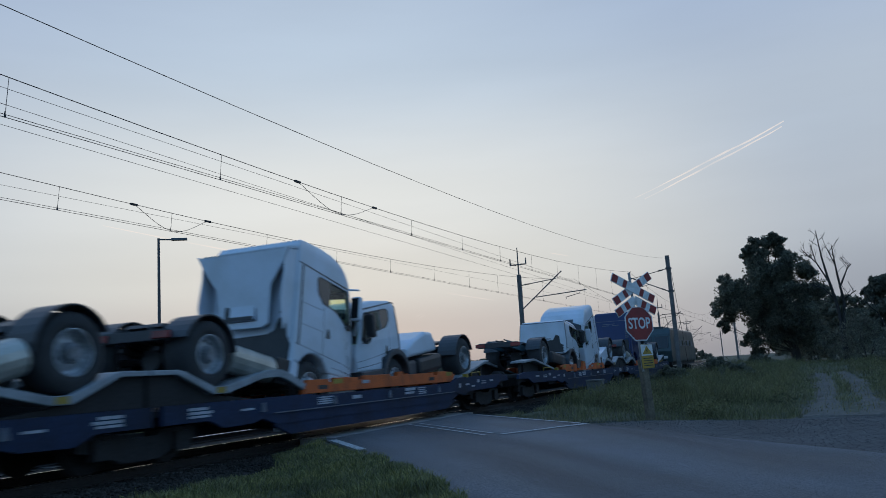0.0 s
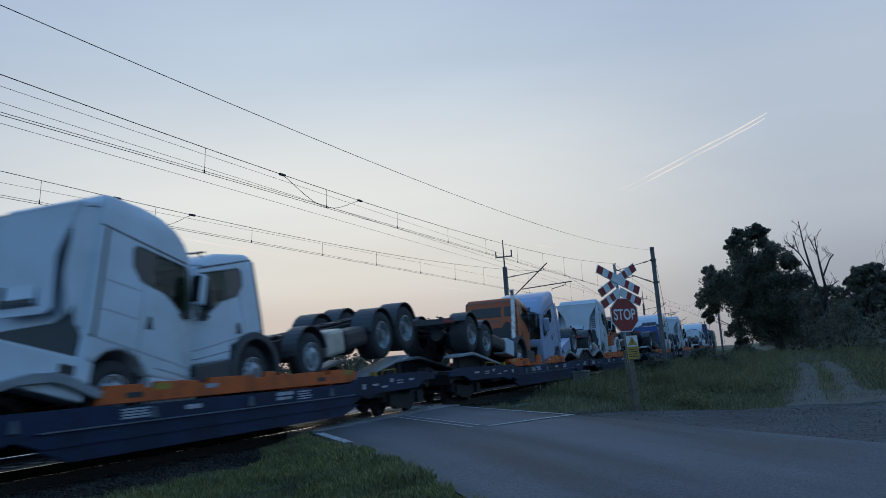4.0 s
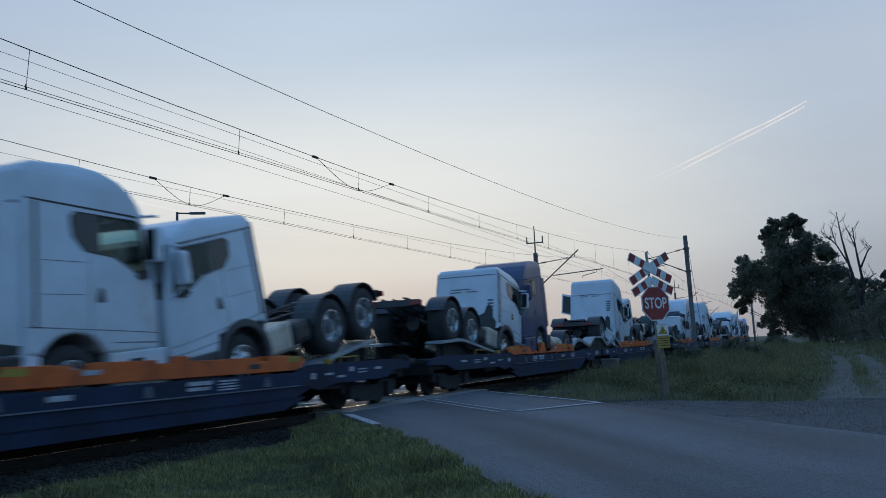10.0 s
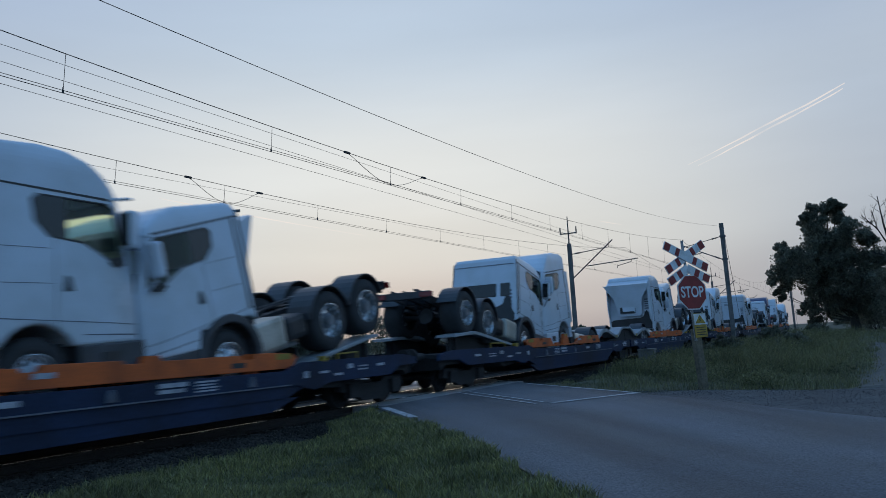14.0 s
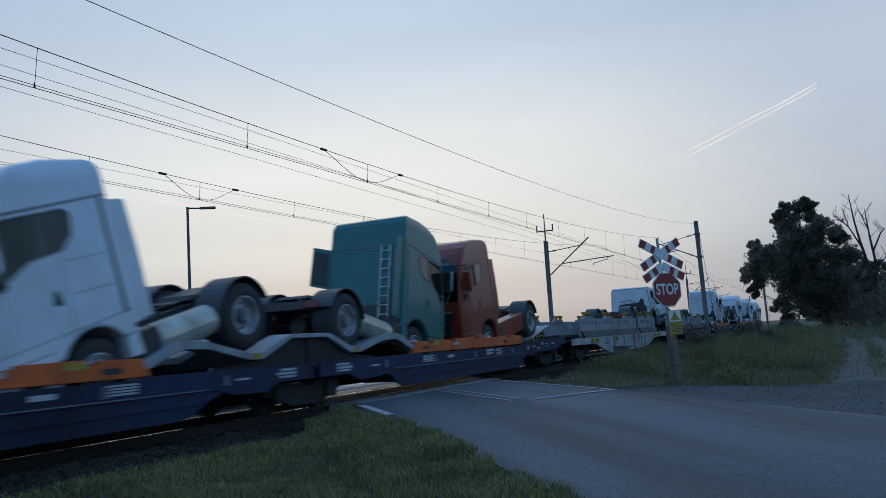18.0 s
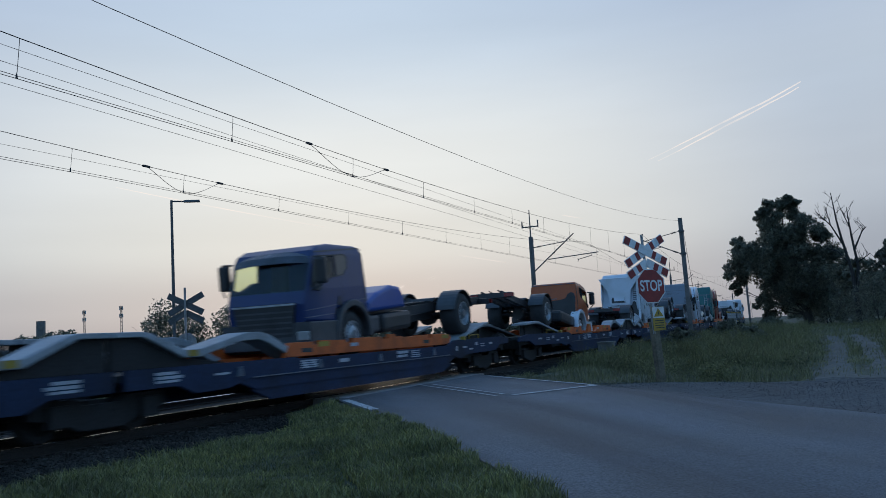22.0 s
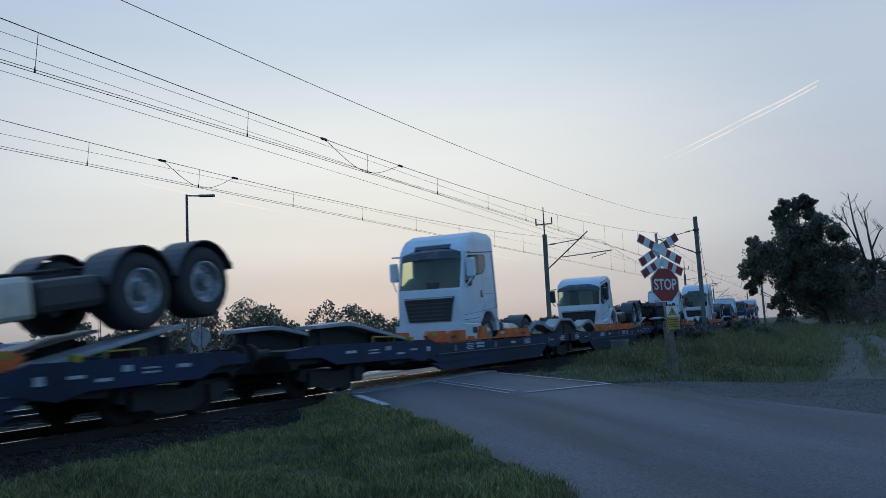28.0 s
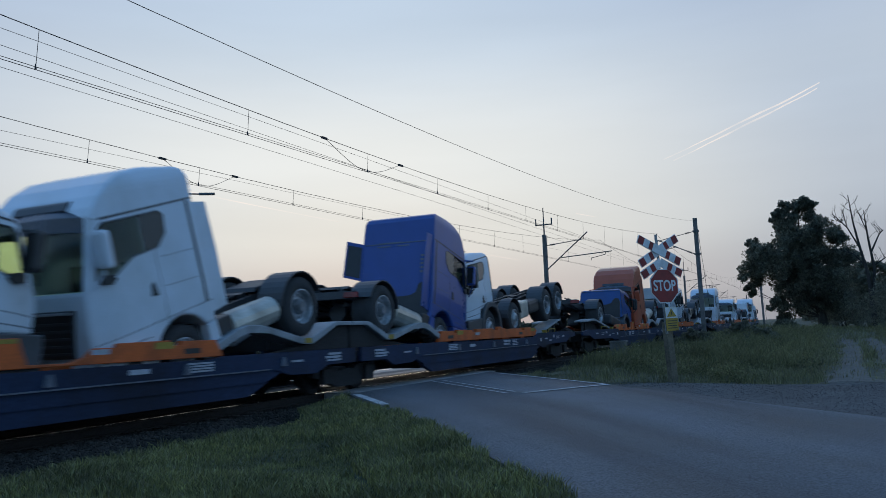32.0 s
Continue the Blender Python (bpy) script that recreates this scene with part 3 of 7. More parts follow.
CABS = {
    # roof line from the rear to the windscreen's top, windscreen's foot, side glazing
    "high": dict(roof=[(REAR, 3.66), (REAR + 0.06, 3.77), (REAR + 0.2, 3.83), (0.15, 3.89), (0.62, 3.85), (0.98, 3.71), (1.22, 3.53), (1.38, 3.36)], top=3.88, screen=[(1.46, 3.24), (1.79, 2.04)], win=side_glass(3.12, 2.12), seam=3.17),
    "xl": dict(roof=[(REAR, 3.86), (REAR + 0.06, 3.99), (REAR + 0.2, 4.07), (0.15, 4.15), (0.62, 4.10), (0.98, 3.92), (1.22, 3.66), (1.38, 3.38)], top=4.13, screen=[(1.46, 3.24), (1.79, 2.04)], win=side_glass(3.12, 2.12), seam=3.17),
    "mid": dict(roof=[(REAR, 3.22), (REAR + 0.06, 3.32), (REAR + 0.2, 3.37), (0.6, 3.42), (1.0, 3.35), (1.2, 3.25), (1.36, 3.14)], top=3.41, screen=[(1.44, 3.04), (1.78, 2.04)], win=side_glass(2.97, 2.06), seam=3.02),
    "low": dict(roof=[(REAR + 0.08, 2.55), (REAR + 0.14, 2.64), (REAR + 0.28, 2.69), (0.6, 2.75), (1.1, 2.71), (1.36, 2.60)], top=2.74, screen=[(1.43, 2.48), (1.77, 1.64)], win=side_glass(2.48, 1.66), seam=2.56),
    "day": dict(roof=[(REAR + 0.42, 2.55), (REAR + 0.48, 2.64), (REAR + 0.6, 2.69), (0.7, 2.75), (1.1, 2.71), (1.36, 2.60)], top=2.74, screen=[(1.43, 2.48), (1.77, 1.64)], win=side_glass(2.48, 1.66, 0.02), seam=2.56),
    "short": dict(roof=[(REAR + 0.62, 2.86), (REAR + 0.68, 2.96), (REAR + 0.80, 3.01), (0.6, 3.06), (1.0, 3.00), (1.2, 2.92), (1.36, 2.80)], top=3.05, screen=[(1.44, 2.68), (1.78, 1.76)], win=side_glass(2.72, 1.78, 0.12), seam=2.80),
    "tall": dict(roof=[(REAR + 0.38, 2.86), (REAR + 0.44, 2.96), (REAR + 0.56, 3.01), (0.6, 3.06), (1.0, 3.00), (1.2, 2.92), (1.36, 2.80)], top=3.05, screen=[(1.44, 2.68), (1.78, 1.76)], win=side_glass(2.72, 1.78, 0.0), seam=2.80),
}
SHELLS = {}


def hollow(cab, pts, w, color):
    """The cab's shell with a dark inside, cut open at the windscreen and the side windows."""
    key = (cab, len(pts))
    if key not in SHELLS:
        c = CABS[cab]
        (ys, zs), (yf, zf) = c["screen"]
        rear = c["roof"][0][0]
        obs = []
        inside = [(rear + 0.08, 1.32), (rear + 0.08, c["roof"][0][1] - 0.07)] + [(y, z - 0.09) for y, z in c["roof"][2:-1]] + [(ys - 0.10, zs - 0.02), (yf - 0.09, zf + 0.02), (yf - 0.32, zf - 0.08), (yf - 0.5, zf - 0.10), (yf - 0.6, 1.32)]
        front = [(ys - 0.2, zs - 0.07), (ys + 0.3, zs - 0.07), (yf + 0.3, zf + 0.06), (yf - 0.2, zf + 0.06)]
        for k, (line, x, bev) in enumerate(((pts, 1.225, 0.06), (inside, 1.15, 0.0), (clipped(c["win"], DOOR_GLASS, True), 1.6, 0.0), (front, 1.045, 0.0))):
            b = B()
            prism(b, line, -x, x, bev)
            if k < 2:
                for axis, stops in ((1, (1.15, 1.32, 1.46, 1.58, 1.69, 1.78)), (2, (1.7, c["top"] - 0.34, c["top"] - 0.26, c["top"] - 0.18, c["top"] - 0.09))):
                    for v in stops:
                        at_v, across = [0, 0, 0], [0, 0, 0]
                        at_v[axis], across[axis] = v, 1
                        bmesh.ops.bisect_plane(b, geom=b.verts[:] + b.edges[:] + b.faces[:], plane_co=at_v, plane_no=across)
                for v in b.verts:
                    v.co.x *= w(v.co.z, v.co.y)
            for f in b.faces:
                f.material_index = 1 if k == 1 else 0
            me = bpy.data.meshes.new("cutter")
            b.to_mesh(me)
            b.free()
            me.materials.append(M["white"])
            me.materials.append(M["cabin"])
            ob = bpy.data.objects.new("cutter", me)
            scene.collection.objects.link(ob)
            obs.append(ob)
        for o in obs[1:]:
            cut = obs[0].modifiers.new("cut", "BOOLEAN")
            cut.operation, cut.solver, cut.object = "DIFFERENCE", "EXACT", o
        bpy.context.view_layer.update()
        SHELLS[key] = bpy.data.meshes.new_from_object(obs[0].evaluated_get(bpy.context.evaluated_depsgraph_get()))
        for o in obs:
            bpy.data.objects.remove(o)
    me = SHELLS[key].copy()
    me.name = "cab"
    me.materials.clear()
    me.materials.append(M[color])
    me.materials.append(M["cabin"])
    return me


def side_panel(parent, name, pts, mat, w, off, thick=0.02, label=""):
    """A flat piece on both flanks of the cab: outline in (y, z)."""
    for s in (1, -1):
        b = B()
        b.faces.new([b.verts.new((0, y, z)) for y, z in pts])
        for y in (1.15, 1.32, 1.46, 1.58, 1.69, 1.78):
            bmesh.ops.bisect_plane(b, geom=b.verts[:] + b.edges[:] + b.faces[:], plane_co=(0, y, 0), plane_no=(0, 1, 0))
        for k in range(15):
            bmesh.ops.bisect_plane(b, geom=b.verts[:] + b.edges[:] + b.faces[:], plane_co=(0, 0, 2.4 + 0.1 * k if k else 1.7), plane_no=(0, 0, 1))
        ex = bmesh.ops.extrude_face_region(b, geom=b.faces[:])
        out = {v for v in ex["geom"] if isinstance(v, bmesh.types.BMVert)}
        for v in b.verts:
            v.co.x = s * (1.225 * w(v.co.z, v.co.y) + off - (0 if v in out else thick))
        bmesh.ops.recalc_face_normals(b, faces=b.faces[:])
        part(name, b, M[mat], parent, label)


def lorry(cab="high", color="white", axles="4x2", wb=3.5, tail=0.9, lower=None, skirt="", flap=False, stack=False, cover="", fins=True, bright=False,
          cream=True, rails="frame", back="plain", silver=False, rough=False, case="", label="", sag=0.0, opened=False, beacon=False, cover_at=0.0):
    """A lorry without body, facing +y, its origin on the ground under the front axle."""
    names = {"white": "white", "blue": "blue", "royal": "royal blue", "purple": "violet-blue", "navy": "dark navy", "orange": "orange-red", "coral": "coral-red", "darkred": "dark red",
             "green": "teal green", "greyblue": "grey-blue", "lightblue": "pale blue"}
    kindname = {"high": "high-roof tractor lorry", "xl": "extra-high-roof tractor lorry", "short": "short day-cab chassis lorry", "mid": "sleeper-cab lorry", "low": "low-roof chassis lorry", "tall": "tall day-cab chassis lorry", "day": "day-cab chassis lorry"}[cab]
    t = empty("lorry", label or "new %s %s without body on a wagon" % (names[color], kindname), "lorry", "lorries on the train")
    c = CABS[cab]
    w = cab_width(c["top"], 1.0 if cab in ("high", "xl", "mid") else 0.945)
    rear = c["roof"][0][0]
    floor = 1.12 if axles != "4x2" or cab in ("low", "day", "tall", "short") else 0.98
    # shell of the cab, with the wheel arch cut out below
    pts = [(rear, floor)] + c["roof"] + c["screen"] + [(NOSE, 1.45), (NOSE, 0.98), (0.72, 0.94)] + arc(0, 0.57, 0.70, 34, 146, 8)
    if floor > 1.0:
        pts = [(rear, floor)] + c["roof"] + c["screen"] + [(NOSE, 1.4), (NOSE - 0.02, 1.00), (0.72, 0.92), (0.62, floor + 0.10), (rear + 0.2, floor + 0.10)]
    shell = new("cab", hollow(cab, pts, w, color))
    shell.parent = t
    shell["label"] = "%s cab shell" % names[color]
    for s in (1, -1):
        b = B()
        box(b, s * 0.35, s * 0.85, 0.28, 0.78, 1.32, 1.62, 0.04)
        prism(b, [(0.30, 1.6), (0.22, 2.32), (0.34, 2.34), (0.44, 1.6)], s * 0.37, s * 0.83, 0.03)
        part("seat", b, M["cabin"], t, "dark cab seat")
    # bumper, steps and the lower arch
    b = B()
    low = lower or ("graphite" if floor > 1.0 else color)
    prism(b, [(NOSE + 0.03, 1.0), (NOSE + 0.04, 0.42), (1.70, 0.34), (0.72, 0.36), (0.66, 0.95)], -1.22, 1.22, 0.03)
    part("bumper", b, M[low], t)
    if floor > 1.0:
        for s in (1, -1):
            b = B()
            prism(b, arc(0, 0.55, 0.84, -8, 188, 14) + arc(0, 0.55, 0.68, 188, -8, 14), 0.85, 1.25, 0.03)
            if s < 0:
                shift(b, Matrix.Diagonal((-1, 1, 1, 1)))
                bmesh.ops.reverse_faces(b, faces=b.faces[:])
            part("wheel_arch", b, M[low], t)
    else:
        for s in (1, -1):
            b = B()
            prism(b, [(-0.62, 0.62), (-0.60, 0.95), (rear, 1.0), (rear - 0.05, 0.62)], 0.8, 1.22, 0.02)
            if s < 0:
                shift(b, Matrix.Diagonal((-1, 1, 1, 1)))
                bmesh.ops.reverse_faces(b, faces=b.faces[:])
            part("rear_arch", b, M[low], t)
    b = B()
    box(b, -1.0, 1.0, -0.6, 1.3, 0.75, floor + 0.02)
    part("engine_tunnel", b, M["frame"], t)
    # glass and front
    (ys, zs), (yf, zf) = c["screen"]
    b = B()
    v = [(-1.06, ys + 0.02, zs - 0.06), (1.06, ys + 0.02, zs - 0.06), (1.06, yf - 0.01, zf + 0.05), (-1.06, yf - 0.01, zf + 0.05)]
    b.faces.new([b.verts.new((x, y - 0.006, z)) for x, y, z in v])
    b.normal_update()
    for f in b.faces:
        if f.normal.y < 0:
            f.normal_flip()
    part("windscreen", b, M["pane"], t, "tinted windscreen")
    b = B()
    gt, gb = zf - 0.20, zf - 0.95
    fr = [(-0.86, gt), (0.86, gt), (0.72, gb), (-0.72, gb)]
    va = [b.verts.new((x, NOSE + 0.045, z)) for x, z in fr]
    vb = [b.verts.new((x, NOSE - 0.08, z)) for x, z in fr]
    b.faces.new(va)
    for i in range(4):
        b.faces.new((va[i], vb[i], vb[(i + 1) % 4], va[(i + 1) % 4]))
    bmesh.ops.recalc_face_normals(b, faces=b.faces[:])
    g = part("grille", b, M["black"], t, "black front grille")
    b = B()
    for i in range(5):
        x = 0.78 - 0.018 * (4 - i)
        box(b, -x, x, NOSE + 0.045, NOSE + 0.06, gb + 0.06 + 0.12 * i, gb + 0.10 + 0.12 * i)
    part("grille_mesh", b, M["graphite"], g)
    b = B()
    box(b, -0.85, 0.85, NOSE + 0.045, NOSE + 0.065, gt - 0.05, gt - 0.01)
    part("grille_trim", b, M["rim"], g)
    # smoked visor arched over the windscreen, lower at its ends
    b = B()
    loops = []
    for i in range(13):
        k = (i - 6) / 6
        drop, pull = 0.07 * abs(k) ** 3, 0.10 * k * k
        hang = 0.20 if cab in ("high", "xl", "mid") else 0.13
        loops.append([b.verts.new((1.09 * k, y - pull, z - drop)) for y, z in ((ys - 0.06, zs + 0.13), (ys + 0.10, zs + 0.03), (ys + 0.16, zs - hang), (ys + 0.13, zs - hang), (ys + 0.04, zs + 0.0))])
    for la, lb in zip(loops, loops[1:]):
        for i in range(5):
            b.faces.new((la[i], la[(i + 1) % 5], lb[(i + 1) % 5], lb[i]))
    b.faces.new(loops[0])
    b.faces.new(loops[-1])
    bmesh.ops.recalc_face_normals(b, faces=b.faces[:])
    part("sun_visor", b, M["visor"], t, "smoked dark sun visor")
    if cab in ("high", "xl"):
        b = B()
        prism(b, [(1.24, 3.50), (1.33, 3.47), (1.42, 3.37), (1.38, 3.34)], -0.62, 0.62)
        part("roof_slot", b, M["graphite"], t, "dark slot in the roof's brow")
    if beacon:
        b = B()
        tube(b, (0.62, 0.95, c["top"] - 0.06), (0.62, 0.95, c["top"] + 0.12), 0.07, 0.055, seg=10)
        part("beacon", b, M["lamp_red"], t, "orange beacon on the roof")
        if cab == "tall":
            b = B()
            for x in (-0.8, 0.8):
                tube(b, (x, ys + 0.42, c["top"] + 0.02), (x, ys - 0.75, c["top"] + 0.07), 0.022, seg=6)
                tube(b, (x, ys - 0.1, c["top"] - 0.12), (x, ys - 0.1, c["top"] + 0.05), 0.018, seg=6)
                tube(b, (x, ys - 0.6, c["top"] - 0.08), (x, ys - 0.6, c["top"] + 0.06), 0.018, seg=6)
            tube(b, (-0.9, ys + 0.38, c["top"] + 0.02), (0.9, ys + 0.38, c["top"] + 0.02), 0.022, seg=6)
            part("roof_bar", b, M["graphite"], t, "dark lamp bar on the roof")
    for s in (1, -1):
        b = B()
        box(b, s * 0.86, s * 1.18, NOSE + 0.01, NOSE + 0.05, 0.60, 0.80, 0.02)
        part("headlight", b, M["lamp_clear"], t)
        b = B()
        zm = (zs + zf) / 2
        box(b, s * 1.22, s * 1.48, ys - 0.04, ys + 0.14, zm - 0.24, zm + 0.36, 0.06)
        tube(b, (s * 1.15, ys - 0.02, zs - 0.05), (s * 1.38, ys + 0.1, zs - 0.05), 0.025)
        tube(b, (s * 1.2, yf - 0.08, zf + 0.05), (s * 1.38, ys + 0.1, zm - 0.26), 0.02)
        tinted = cab in ("high", "xl", "mid")
        part("mirror", b, M[color if tinted else "black"], t, "wing mirror in the cab's colour" if tinted else "black wing mirror")
        b = B()
        box(b, s * 1.26, s * 1.45, ys - 0.055, ys - 0.035, zm - 0.19, zm + 0.31)
        part("mirror_glass", b, M["glass"], t)
    for s in (1, -1):
        b = B()
        b.faces.new([b.verts.new((s * 1.200 * w(z, y), y, z)) for y, z in clipped(c["win"], DOOR_GLASS, True)])
        b.normal_update()
        for f in b.faces:
            if f.normal.x * s < 0:
                f.normal_flip()
        part("side_window", b, M["pane"], t, "tinted side window")
        b = B()
        for (ya, za), (yb, zb) in zip(c["win"], c["win"][1:] + c["win"][:1]):
            tube(b, (s * 1.220 * w(za, ya), ya, za), (s * 1.220 * w(zb, yb), yb, zb), 0.018, seg=6)
        part("window_seal", b, M["black"], t, "black window seal")
    zl = c["win"][0][1]
    side_panel(t, "quarter_window", clipped(c["win"], DOOR_GLASS, False), "glass", w, 0.004, 0.02, "dark fixed pane behind the door")
    side_panel(t, "pillar_mirror", [(1.54, zl - 0.06), (1.50, zl + 0.08), (1.32, zl + 0.05), (1.24, zl - 0.03), (1.36, zl - 0.10)], "black", w, 0.05, 0.06)
    dy = 0.30 if cab not in ("day", "tall", "short") else 0.16
    if floor < 1.0:
        side_panel(t, "step_recess", [(1.06, 0.66), (1.06, 0.84), (1.52, 0.86), (1.52, 0.66)], "black", w, 0.012, 0.03, "dark entry step")
    else:
        side_panel(t, "rear_edge", [(rear - 0.005, 1.3), (rear - 0.005, c["roof"][0][1] - 0.02), (rear + 0.05, c["roof"][0][1] - 0.02), (rear + 0.05, 1.3)], "black", w, 0.004, 0.01, "black rear edge strip")
    side_panel(t, "door_seam", [(dy, 1.15), (dy, c["seam"] - 0.04), (dy + 0.010, c["seam"] - 0.04), (dy + 0.010, 1.15)], "graphite", w, 0.002, 0.01)
    side_panel(t, "door_handle", [(dy + 0.12, zl - 0.48), (dy + 0.17, zl - 0.24), (dy + 0.24, zl - 0.28), (dy + 0.28, zl - 0.47)], "black", w, 0.012, 0.03, "dark door handle")
    side_panel(t, "roof_seam", [(rear + 0.05, c["seam"] + 0.06), (rear + 0.05, c["seam"] + 0.09), (1.30, c["seam"] + 0.01), (1.34, c["seam"] - 0.03)], "black", w, 0.003, 0.01)
    side_panel(t, "waist_line", [(NOSE - 0.06, 1.24), (NOSE - 0.06, 1.252), (rear + 0.03, 1.39), (rear + 0.03, 1.375)], "seam", w, 0.003, 0.01)
    side_panel(t, "sill_line", [(NOSE - 0.05, 1.08), (NOSE - 0.05, 1.10), (0.75, 1.12), (0.75, 1.105)], "seam", w, 0.003, 0.01)
    if cab in ("high", "xl", "mid"):
        side_panel(t, "deflector_gap", [(rear + 0.13, 1.36), (rear + 0.16, c["seam"] + 0.04), (rear + 0.225, c["seam"] + 0.04), (rear + 0.195, 1.36)], "black", w, 0.004, 0.01, "dark rubber gap")
        for z in (1.85, 2.35):
            side_panel(t, "side_groove", [(rear + 0.26, z), (rear + 0.26, z + 0.010), (0.22, z + 0.010), (0.22, z)], "seam", w, 0.003, 0.01)
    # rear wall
    # the opening's shade is a black panel laid on the uncut wall
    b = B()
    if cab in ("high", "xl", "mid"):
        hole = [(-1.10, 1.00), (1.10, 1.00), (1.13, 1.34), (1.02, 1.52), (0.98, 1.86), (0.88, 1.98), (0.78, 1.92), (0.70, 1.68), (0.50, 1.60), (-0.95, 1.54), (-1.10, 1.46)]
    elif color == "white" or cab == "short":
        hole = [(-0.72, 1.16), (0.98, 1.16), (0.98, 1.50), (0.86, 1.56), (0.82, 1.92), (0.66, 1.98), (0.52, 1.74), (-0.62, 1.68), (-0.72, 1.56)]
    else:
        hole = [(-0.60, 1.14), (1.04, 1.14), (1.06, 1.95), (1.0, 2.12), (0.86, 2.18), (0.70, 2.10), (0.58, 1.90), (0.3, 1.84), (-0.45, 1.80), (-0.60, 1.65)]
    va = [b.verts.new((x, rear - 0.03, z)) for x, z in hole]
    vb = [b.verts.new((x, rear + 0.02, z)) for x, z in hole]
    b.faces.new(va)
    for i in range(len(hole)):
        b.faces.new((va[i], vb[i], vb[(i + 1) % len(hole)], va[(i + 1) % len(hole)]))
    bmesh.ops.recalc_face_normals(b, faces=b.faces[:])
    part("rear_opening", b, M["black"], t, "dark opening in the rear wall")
    zr = c["roof"][0][1]
    b = B()
    box(b, -1.08, 1.08, rear - 0.012, rear + 0.01, c["seam"] + 0.02, c["seam"] + 0.045)
    part("rear_seam", b, M["seam"], t)
    for z0, xa, xb in ((0.66, -0.62, 0.16), (0.76, -0.66, -0.22), (0.76, 0.0, 0.40)) if back != "windows" else ((0.86, -0.80, 0.40),):
        b = B()
        box(b, xa, xb, rear - 0.014, rear + 0.01, zr - z0, zr - z0 + 0.035)
        part("rear_groove", b, M["seam"], t)
    b = B()
    for i in range(5):
        box(b, 0.80, 1.02, rear - 0.014, rear + 0.01, zr - 1.12 - 0.12 * i, zr - 1.06 - 0.12 * i)
    part("corner_louvre", b, M["seam"], t)
    if back == "windows":
        for x0, x1 in ((-0.85, 0.45), (0.6, 0.95)):
            b = B()
            z0 = 1.95 if cab == "mid" else zr - 0.66
            box(b, x0, x1, rear - 0.018, rear + 0.01, z0, z0 + (0.45 if cab == "mid" else 0.40), 0.01)
            part("rear_window", b, M["glass"], t)
    if back == "ladder":
        b = B()
        for x in (0.50, 0.78):
            tube(b, (x, rear - 0.06, 1.2), (x, rear - 0.06, 3.2), 0.02, seg=6)
        for i in range(8):
            tube(b, (0.50, rear - 0.06, 1.3 + 0.25 * i), (0.78, rear - 0.06, 1.3 + 0.25 * i), 0.016, seg=6)
        part("ladder", b, M["lamp_clear"], t, "pale metal ladder on the rear wall")
    if fins and not flap and cab in ("high", "xl", "mid"):
        for s in (1, -1):
            b = B()
            zt = c["roof"][0][1] - (0.62 if s < 0 and opened else 0.50)
            zb = 2.12 if s < 0 and opened else 1.12
            prism(b, [(0.0, zb), (0.0, zt), (-0.34, zt - 0.03), (-0.42, zt - 0.9), (-0.45, zb + 0.06)] if s > 0 or not opened else [(0.0, zb), (0.0, zt), (-0.52, zt + 0.08), (-0.56, zb + 0.10)], -0.015, 0.015)
            fin = part("air_deflector", b, M[color], t, "opened side air deflector" if s < 0 and opened else "side air deflector")
            fin.matrix_basis = pose(s * 1.155 * w(zt - 0.5), rear, 0, 0, 0, -66 if s < 0 and opened else 0)
            if s < 0 and opened:
                b = B()
                prism(b, [(-0.06, zb + 0.08), (-0.06, zt - 0.1), (-0.47, zt - 0.04), (-0.50, zb + 0.16)], 0.016, 0.03)
                part("deflector_lining", b, M["black"], fin, "dark inner face")
    if flap == "hatch":
        b = B()
        prism(b, [(rear, c["top"] - 0.48), (rear - 0.60, c["top"] - 0.34), (rear - 0.62, c["top"] - 0.38), (rear - 0.10, 1.78), (rear, 1.74)], -1.0, 1.0, 0.01)
        part("rear_hatch", b, M[color], t, "raised hatch on the rear wall")
    elif flap:
        # spoiler swung back over the rear wall, with a cheek on each side and a ragged open foot
        lofty = cab in ("high", "xl", "mid")
        zr2, zk = (c["top"] - 0.50, 1.72) if lofty else (c["top"] - 0.13, 1.88)
        back_y = rear - 0.50
        b = B()
        lap, dip_z = (0.02, 0.32) if lofty else (0.30, 0.05)
        prism(b, [(rear + lap, c["top"] - dip_z), (rear + lap - 0.02, c["top"] - dip_z + 0.04), (back_y - 0.03, zr2 + 0.03), (back_y, zr2 - 0.02)], -1.12, 1.12)
        part("roof_spoiler", b, M[color], t, "raised roof spoiler")
        b = B()
        outline = [(-1.27, zr2 + 0.05), (-1.05, zr2), (1.05, zr2), (1.27, zr2 + 0.05), (1.06, zr2 - 0.30), (0.74, zr2 - 0.75), (0.66, zk + 0.08), (0.50, zk), (-0.50, zk), (-0.62, zk + 0.12), (-0.74, zr2 - 0.75), (-1.06, zr2 - 0.30)]
        if not lofty:
            outline = [(-1.12, zr2), (1.12, zr2), (1.06, zr2 - 0.5), (0.98, zk + 0.16), (0.62, zk), (0.30, zk + 0.12), (-0.35, zk + 0.02), (-0.95, zk + 0.06)]
        lean = lambda z: back_y + 0.30 * (zr2 - z) / (zr2 - zk)
        va = [b.verts.new((x, lean(z) - 0.02, z)) for x, z in outline]
        vb = [b.verts.new((x, lean(z) + 0.02, z)) for x, z in outline]
        b.faces.new(va)
        b.faces.new(vb[::-1])
        for i in range(len(outline)):
            b.faces.new((va[i], vb[i], vb[(i + 1) % len(outline)], va[(i + 1) % len(outline)]))
        bmesh.ops.recalc_face_normals(b, faces=b.faces[:])
